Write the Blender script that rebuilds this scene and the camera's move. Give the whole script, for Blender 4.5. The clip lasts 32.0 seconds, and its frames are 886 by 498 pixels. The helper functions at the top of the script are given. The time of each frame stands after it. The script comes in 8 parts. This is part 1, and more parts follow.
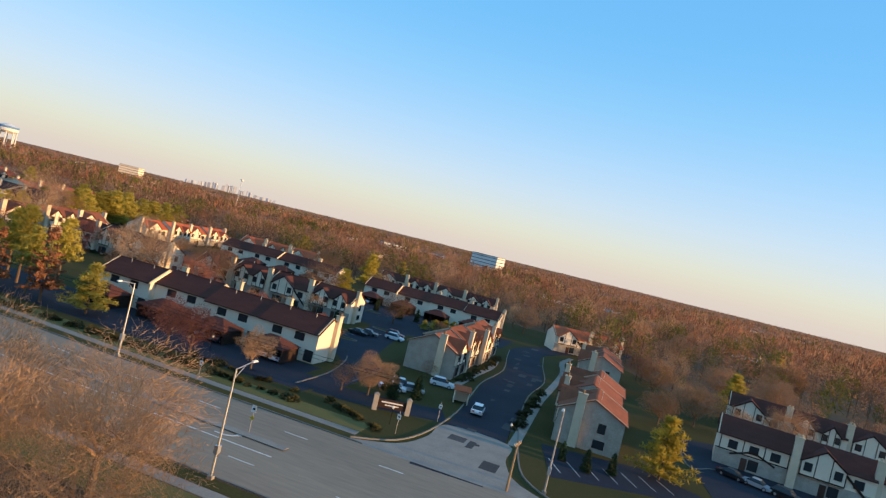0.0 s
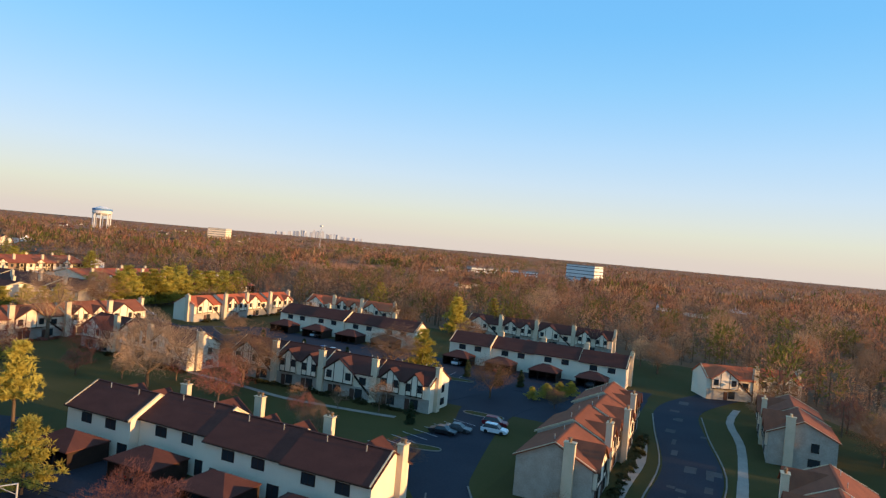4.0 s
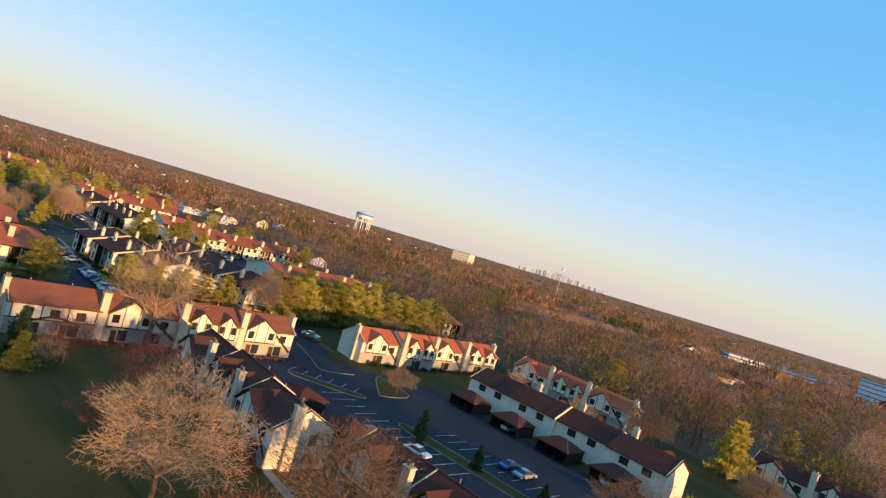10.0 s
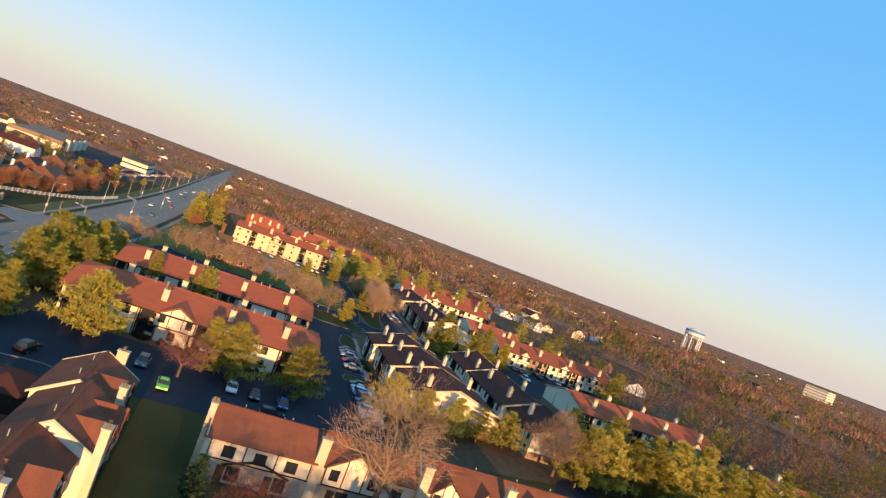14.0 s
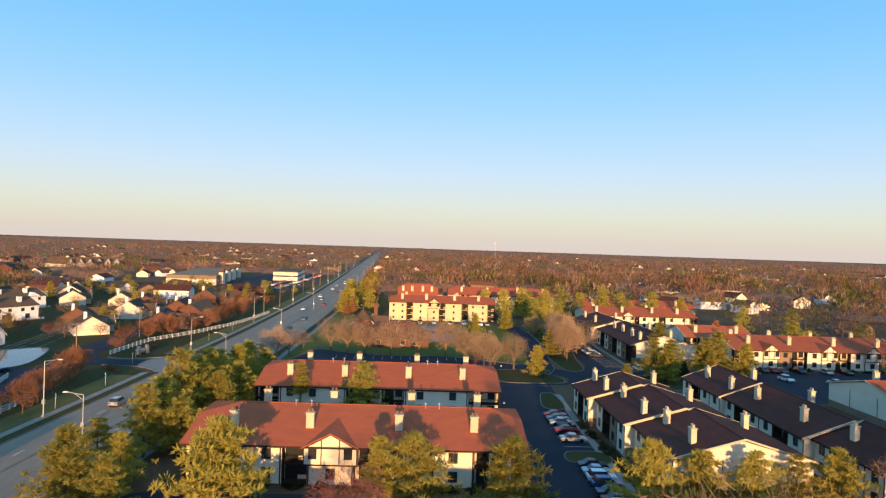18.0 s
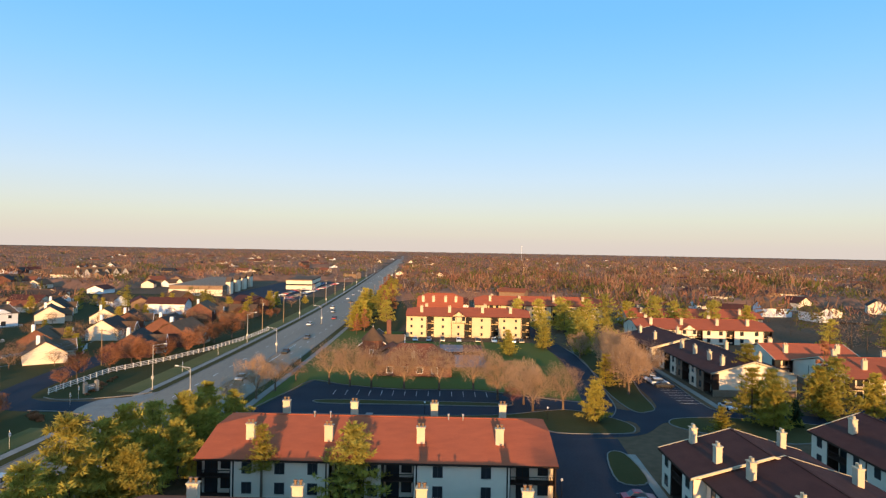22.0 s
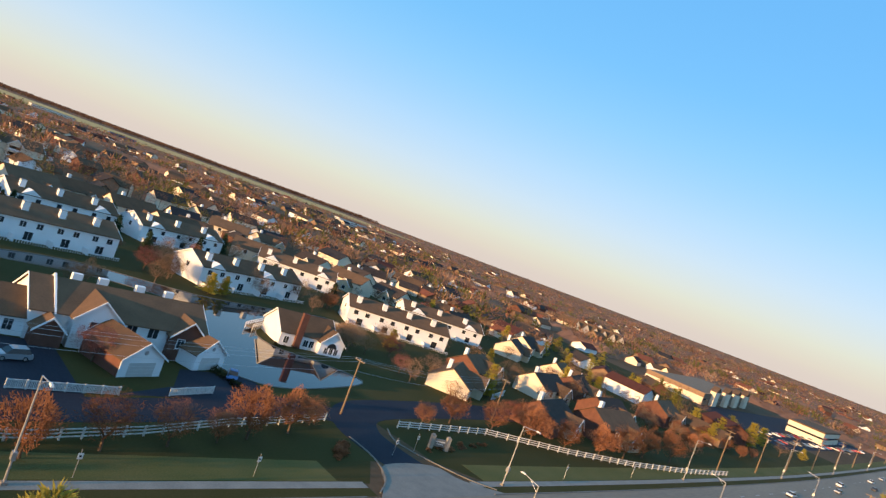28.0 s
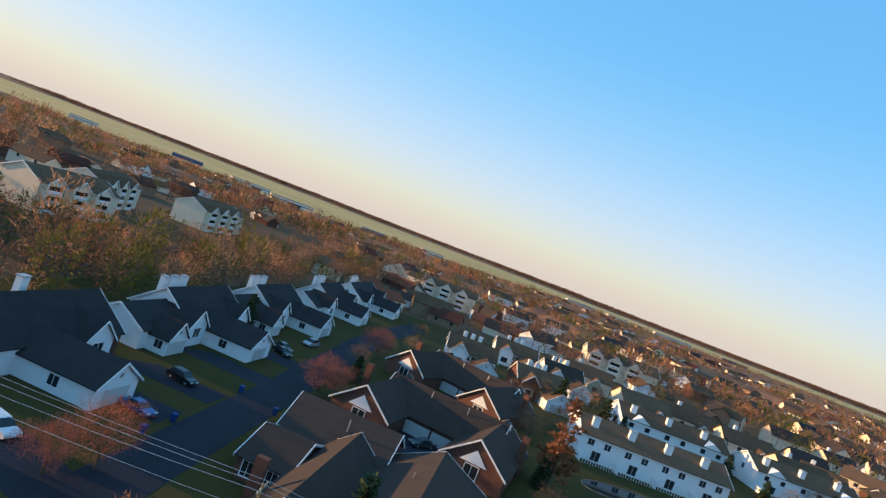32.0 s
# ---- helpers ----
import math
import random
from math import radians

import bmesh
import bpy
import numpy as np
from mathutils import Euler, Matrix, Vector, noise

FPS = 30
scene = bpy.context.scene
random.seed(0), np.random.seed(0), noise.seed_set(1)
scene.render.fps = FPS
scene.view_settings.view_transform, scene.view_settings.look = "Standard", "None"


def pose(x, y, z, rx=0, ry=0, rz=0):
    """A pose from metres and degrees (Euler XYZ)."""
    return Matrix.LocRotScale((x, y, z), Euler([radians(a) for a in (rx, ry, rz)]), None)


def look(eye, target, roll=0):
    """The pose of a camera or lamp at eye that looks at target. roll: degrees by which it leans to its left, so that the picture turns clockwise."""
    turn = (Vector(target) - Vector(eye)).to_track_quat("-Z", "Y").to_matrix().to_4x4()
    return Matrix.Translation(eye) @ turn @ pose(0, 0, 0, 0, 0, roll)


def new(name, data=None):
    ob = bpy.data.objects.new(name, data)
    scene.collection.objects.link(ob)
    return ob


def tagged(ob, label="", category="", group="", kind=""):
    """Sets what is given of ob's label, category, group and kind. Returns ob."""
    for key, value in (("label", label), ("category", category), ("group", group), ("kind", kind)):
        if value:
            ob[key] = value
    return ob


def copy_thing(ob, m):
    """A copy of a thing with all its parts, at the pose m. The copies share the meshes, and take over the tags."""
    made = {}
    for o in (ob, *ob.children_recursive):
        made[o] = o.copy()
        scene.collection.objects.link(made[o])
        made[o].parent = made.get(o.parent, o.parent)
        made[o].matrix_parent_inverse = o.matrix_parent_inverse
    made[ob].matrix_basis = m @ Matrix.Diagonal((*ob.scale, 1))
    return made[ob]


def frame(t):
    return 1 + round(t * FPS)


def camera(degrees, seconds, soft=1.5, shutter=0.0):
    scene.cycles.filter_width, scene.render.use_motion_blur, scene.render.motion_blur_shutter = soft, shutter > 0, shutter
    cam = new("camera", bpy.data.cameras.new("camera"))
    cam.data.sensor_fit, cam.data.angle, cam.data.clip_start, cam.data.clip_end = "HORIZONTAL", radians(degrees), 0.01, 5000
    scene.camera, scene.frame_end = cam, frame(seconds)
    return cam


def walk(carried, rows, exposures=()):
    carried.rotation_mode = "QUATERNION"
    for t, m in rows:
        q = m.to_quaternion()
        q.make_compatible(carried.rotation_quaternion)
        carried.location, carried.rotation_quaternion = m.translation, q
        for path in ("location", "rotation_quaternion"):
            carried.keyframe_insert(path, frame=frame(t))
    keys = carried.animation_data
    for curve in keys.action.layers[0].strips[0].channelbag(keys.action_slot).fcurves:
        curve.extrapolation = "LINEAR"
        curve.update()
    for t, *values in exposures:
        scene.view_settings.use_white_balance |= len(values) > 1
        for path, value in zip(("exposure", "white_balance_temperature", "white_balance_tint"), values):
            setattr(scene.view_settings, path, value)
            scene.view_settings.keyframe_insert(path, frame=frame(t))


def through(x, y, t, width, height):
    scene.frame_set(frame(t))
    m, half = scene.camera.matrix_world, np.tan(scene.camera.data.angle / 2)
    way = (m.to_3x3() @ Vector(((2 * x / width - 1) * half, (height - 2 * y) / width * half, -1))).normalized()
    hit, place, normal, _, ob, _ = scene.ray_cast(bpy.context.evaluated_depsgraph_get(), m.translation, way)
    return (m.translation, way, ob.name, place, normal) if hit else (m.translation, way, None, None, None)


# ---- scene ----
cam = camera(68.7, 32.0, soft=1.3, shutter=0.12)

# seconds, place and turn of the flight
PATH = [
    (0, (1.276, -1.323, 26.134), (0.726, 0.6, 26.111), 13.7),
    (0.5, (-0.278, 3.988, 26.865), (-0.888, 5.892, 26.843), 14.1),
    (1, (-1.902, 9.228, 27.636), (-2.567, 11.114, 27.616), 12.8),
    (1.5, (-3.615, 14.446, 28.437), (-4.307, 16.322, 28.42), 5.7),
    (2, (-5.227, 19.576, 29.152), (-5.945, 21.442, 29.138), 4.2),
    (2.5, (-7.054, 24.686, 29.823), (-7.796, 26.543, 29.813), 5.8),
    (3, (-8.982, 29.86, 30.697), (-9.75, 31.706, 30.687), 5.9),
    (3.5, (-10.947, 35.102, 31.313), (-11.74, 36.937, 31.302), 5.5),
    (5.5, (-20.508, 56.579, 32.317), (-21.384, 58.377, 32.307), 6.3),
    (6, (-23.101, 61.815, 32.371), (-24.032, 63.585, 32.354), 14.7),
    (6.5, (-26.086, 66.873, 32.479), (-27.068, 68.615, 32.462), 14.7),
    (7, (-29.162, 71.971, 32.654), (-30.194, 73.684, 32.638), 12.8),
    (7.5, (-32.208, 76.961, 32.71), (-33.289, 78.643, 32.695), 12.9),
    (8, (-35.541, 81.905, 32.724), (-36.673, 83.554, 32.707), 13.5),
    (8.5, (-39.068, 86.823, 32.729), (-40.259, 88.429, 32.71), 16.8),
    (9, (-42.629, 90.996, 32.674), (-43.919, 92.524, 32.656), 20.7),
    (9.5, (-46.422, 94.911, 32.948), (-47.792, 96.368, 32.926), 20.5),
    (10, (-50.292, 99.018, 33.271), (-51.717, 100.421, 33.25), 16.6),
    (10.5, (-54.071, 102.976, 33.594), (-55.548, 104.324, 33.574), 15.8),
    (11, (-57.962, 106.519, 34.283), (-59.488, 107.811, 34.26), 16.3),
    (11.5, (-62.253, 110.108, 34.729), (-63.826, 111.344, 34.705), 16.3),
    (12, (-66.731, 113.591, 34.986), (-68.349, 114.767, 34.964), 16.4),
    (12.5, (-71.456, 116.968, 35.275), (-73.116, 118.083, 35.254), 16.4),
    (13, (-76.546, 119.888, 35.664), (-78.283, 120.88, 35.641), 19.8),
    (13.5, (-81.587, 121.823, 36.47), (-83.438, 122.58, 36.443), 21.0),
    (14, (-86.368, 122.976, 37.26), (-88.299, 123.493, 37.23), 20.7),
    (14.5, (-90.917, 123.702, 37.766), (-92.885, 124.057, 37.734), 20.8),
    (15, (-95.483, 124.509, 37.778), (-97.464, 124.785, 37.751), 16.0),
    (15.5, (-100.032, 125.53, 37.221), (-102.022, 125.725, 37.199), 14.8),
    (17.5, (-119.388, 126.253, 34.321), (-121.387, 126.309, 34.309), -0.7),
    (18, (-124.226, 126.379, 34.388), (-126.226, 126.425, 34.375), 1.9),
    (18.5, (-129.629, 126.527, 34.35), (-131.629, 126.562, 34.337), 2.7),
    (19, (-135.054, 126.875, 34.282), (-137.054, 126.898, 34.273), 2.0),
    (19.5, (-140.358, 127.029, 34.156), (-142.357, 127.041, 34.149), 1.7),
    (20, (-145.295, 127.171, 34.169), (-147.295, 127.173, 34.162), 1.5),
    (20.5, (-150.433, 127.103, 34.166), (-152.433, 127.096, 34.161), 1.4),
    (21, (-155.262, 127.246, 34.159), (-157.262, 127.23, 34.156), 1.3),
    (21.5, (-160.739, 127.233, 34.246), (-162.739, 127.209, 34.243), 1.2),
    (22, (-166.106, 127.298, 34.347), (-168.106, 127.267, 34.344), 1.0),
    (22.5, (-171.423, 127.079, 34.376), (-173.423, 127.044, 34.373), 0.8),
    (23, (-176.679, 127.05, 34.269), (-178.679, 127.008, 34.27), 0.7),
    (23.5, (-181.926, 126.911, 34.342), (-183.925, 126.866, 34.344), 0.6),
    (24, (-187.376, 126.741, 34.519), (-189.376, 126.691, 34.519), 1.0),
    (24.5, (-192.29, 126.129, 35.171), (-194.289, 126.072, 35.166), 1.6),
    (26.5, (-216.037, 123.153, 33.242), (-217.961, 122.605, 33.226), 21.0),
    (27, (-220.319, 121.717, 33.806), (-222.026, 120.675, 33.789), 22.0),
    (27.5, (-223.932, 119.975, 33.858), (-225.488, 118.718, 33.842), 20.5),
    (28, (-227.071, 117.485, 33.843), (-228.465, 116.051, 33.825), 20.5),
    (28.5, (-229.876, 114.582, 33.8), (-231.071, 112.978, 33.781), 20.7),
    (29, (-231.946, 111.479, 33.721), (-232.924, 109.735, 33.7), 20.9),
    (29.5, (-233.537, 108.048, 33.613), (-234.307, 106.202, 33.589), 20.8),
    (30, (-234.629, 104.415, 33.475), (-235.191, 102.496, 33.45), 20.9),
    (30.5, (-235.386, 100.659, 33.202), (-235.727, 98.688, 33.179), 20.9),
    (31, (-235.609, 96.778, 33.078), (-235.726, 94.782, 33.053), 20.9),
    (31.5, (-235.302, 93.034, 33.084), (-235.198, 91.037, 33.056), 21.0),
    (32, (-234.756, 89.362, 33.159), (-234.436, 87.388, 33.127), 21.0),
]
EXPOSURES = [(0, 0.62, 5800, 34), (32, 0.62, 5800, 34)]
walk(cam, [(t, look(eye, target, roll)) for t, eye, target, roll in PATH], EXPOSURES)

# ---- light ----
SUN_EL, SUN_AZ, GLOW = 6.5, 2.0, 0.16
world = bpy.data.worlds.new("world")
scene.world = world
world.use_nodes = True
wn = world.node_tree.nodes
sky = wn.new("ShaderNodeTexSky")
sky.sky_type, sky.sun_disc = "NISHITA", False
sky.sun_elevation, sky.sun_rotation = radians(SUN_EL), radians(90 - SUN_AZ)
sky.altitude, sky.air_density, sky.dust_density, sky.ozone_density = 0, 1.0, 3.0, 2.0
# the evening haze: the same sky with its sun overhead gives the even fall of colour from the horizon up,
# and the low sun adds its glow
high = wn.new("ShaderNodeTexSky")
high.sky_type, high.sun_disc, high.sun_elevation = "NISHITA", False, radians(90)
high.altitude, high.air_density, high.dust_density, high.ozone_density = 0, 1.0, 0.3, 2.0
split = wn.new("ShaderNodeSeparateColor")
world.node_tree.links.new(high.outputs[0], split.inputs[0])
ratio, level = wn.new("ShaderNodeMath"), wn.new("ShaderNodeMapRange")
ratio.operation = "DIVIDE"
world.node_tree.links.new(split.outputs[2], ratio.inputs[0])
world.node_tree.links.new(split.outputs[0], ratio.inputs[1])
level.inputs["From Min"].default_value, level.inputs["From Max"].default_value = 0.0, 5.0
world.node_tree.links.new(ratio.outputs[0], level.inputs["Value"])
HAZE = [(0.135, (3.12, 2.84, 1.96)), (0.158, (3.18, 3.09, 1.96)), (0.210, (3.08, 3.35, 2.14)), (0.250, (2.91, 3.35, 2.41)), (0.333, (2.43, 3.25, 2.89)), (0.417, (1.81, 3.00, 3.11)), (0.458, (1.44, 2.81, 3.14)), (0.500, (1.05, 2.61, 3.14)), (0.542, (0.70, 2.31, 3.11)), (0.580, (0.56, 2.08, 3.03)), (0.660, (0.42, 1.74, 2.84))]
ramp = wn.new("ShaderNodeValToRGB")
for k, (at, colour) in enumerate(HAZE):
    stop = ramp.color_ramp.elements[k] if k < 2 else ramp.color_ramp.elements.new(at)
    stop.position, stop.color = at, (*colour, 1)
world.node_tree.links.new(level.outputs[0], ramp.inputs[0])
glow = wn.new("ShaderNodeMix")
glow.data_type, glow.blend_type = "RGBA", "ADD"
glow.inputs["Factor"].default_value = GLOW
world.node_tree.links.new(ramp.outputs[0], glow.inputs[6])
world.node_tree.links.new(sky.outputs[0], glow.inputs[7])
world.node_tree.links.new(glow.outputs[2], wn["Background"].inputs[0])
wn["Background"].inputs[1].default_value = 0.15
sun_data = bpy.data.lights.new("sun", "SUN")
sun_data.energy, sun_data.angle, sun_data.color = 5.0, radians(0.53), (1.0, 0.62, 0.19)
sun = new("sun", sun_data)
sun.matrix_world = look((300 * math.cos(radians(SUN_AZ)), 300 * math.sin(radians(SUN_AZ)), 300 * math.tan(radians(SUN_EL))), (0, 0, 0))


# ---- materials ----
def mat(name, a, b=None, scale=1.0, rough=0.85, metal=0.0, bump=0.0, fine=12.0, vary=0.15, stretch=(1, 1, 1), spec=0.1, world_space=False, island=False, through=0.0):
    """A procedural surface: two colours mixed by noise at two scales, varied from object to object."""
    m = bpy.data.materials.new(name)
    m.use_nodes = True
    nt = m.node_tree
    bsdf = nt.nodes["Principled BSDF"]
    bsdf.inputs["Roughness"].default_value, bsdf.inputs["Metallic"].default_value = rough, metal
    bsdf.inputs["Specular IOR Level"].default_value = spec
    b = b or tuple(0.75 * v for v in a)
    if world_space:
        geo = nt.nodes.new("ShaderNodeNewGeometry")
        src = geo.outputs["Position"]
    else:
        src = nt.nodes.new("ShaderNodeTexCoord").outputs["Object"]
    mp = nt.nodes.new("ShaderNodeMapping")
    mp.inputs["Scale"].default_value = stretch
    nt.links.new(src, mp.inputs[0])
    n1, n2 = nt.nodes.new("ShaderNodeTexNoise"), nt.nodes.new("ShaderNodeTexNoise")
    n1.inputs["Scale"].default_value, n2.inputs["Scale"].default_value = scale, scale * fine
    n1.inputs["Detail"].default_value, n2.inputs["Detail"].default_value = 4, 3
    for n in (n1, n2):
        nt.links.new(mp.outputs[0], n.inputs["Vector"])
    add = nt.nodes.new("ShaderNodeMath")
    add.operation = "ADD"
    nt.links.new(n1.outputs["Fac"], add.inputs[0])
    nt.links.new(n2.outputs["Fac"], add.inputs[1])
    ramp = nt.nodes.new("ShaderNodeMapRange")
    ramp.inputs["From Min"].default_value, ramp.inputs["From Max"].default_value = 0.7, 1.3
    nt.links.new(add.outputs[0], ramp.inputs["Value"])
    mix = nt.nodes.new("ShaderNodeMix")
    mix.data_type = "RGBA"
    mix.inputs[6].default_value, mix.inputs[7].default_value = (*a, 1), (*b, 1)
    nt.links.new(ramp.outputs[0], mix.inputs["Factor"])
    out = mix.outputs[2]
    if vary:
        hsv = nt.nodes.new("ShaderNodeHueSaturation")
        rnd = nt.nodes.new("ShaderNodeNewGeometry").outputs["Random Per Island"] if island else nt.nodes.new("ShaderNodeObjectInfo").outputs["Random"]
        mr = nt.nodes.new("ShaderNodeMapRange")
        mr.inputs["To Min"].default_value, mr.inputs["To Max"].default_value = 1 - vary, 1 + vary
        nt.links.new(rnd, mr.inputs["Value"])
        nt.links.new(mr.outputs[0], hsv.inputs["Value"])
        nt.links.new(out, hsv.inputs["Color"])
        out = hsv.outputs[0]
    nt.links.new(out, bsdf.inputs["Base Color"])
    if through:
        # fine twigs and needles let part of the light through
        tr, mixer = nt.nodes.new("ShaderNodeBsdfTranslucent"), nt.nodes.new("ShaderNodeMixShader")
        nt.links.new(out, tr.inputs["Color"])
        mixer.inputs[0].default_value = through
        nt.links.new(bsdf.outputs[0], mixer.inputs[1])
        nt.links.new(tr.outputs[0], mixer.inputs[2])
        nt.links.new(mixer.outputs[0], nt.nodes["Material Output"].inputs["Surface"])
    if bump:
        bp = nt.nodes.new("ShaderNodeBump")
        bp.inputs["Strength"].default_value, bp.inputs["Distance"].default_value = bump, 0.05
        nt.links.new(n2.outputs["Fac"], bp.inputs["Height"])
        nt.links.new(bp.outputs[0], bsdf.inputs["Normal"])
    return m


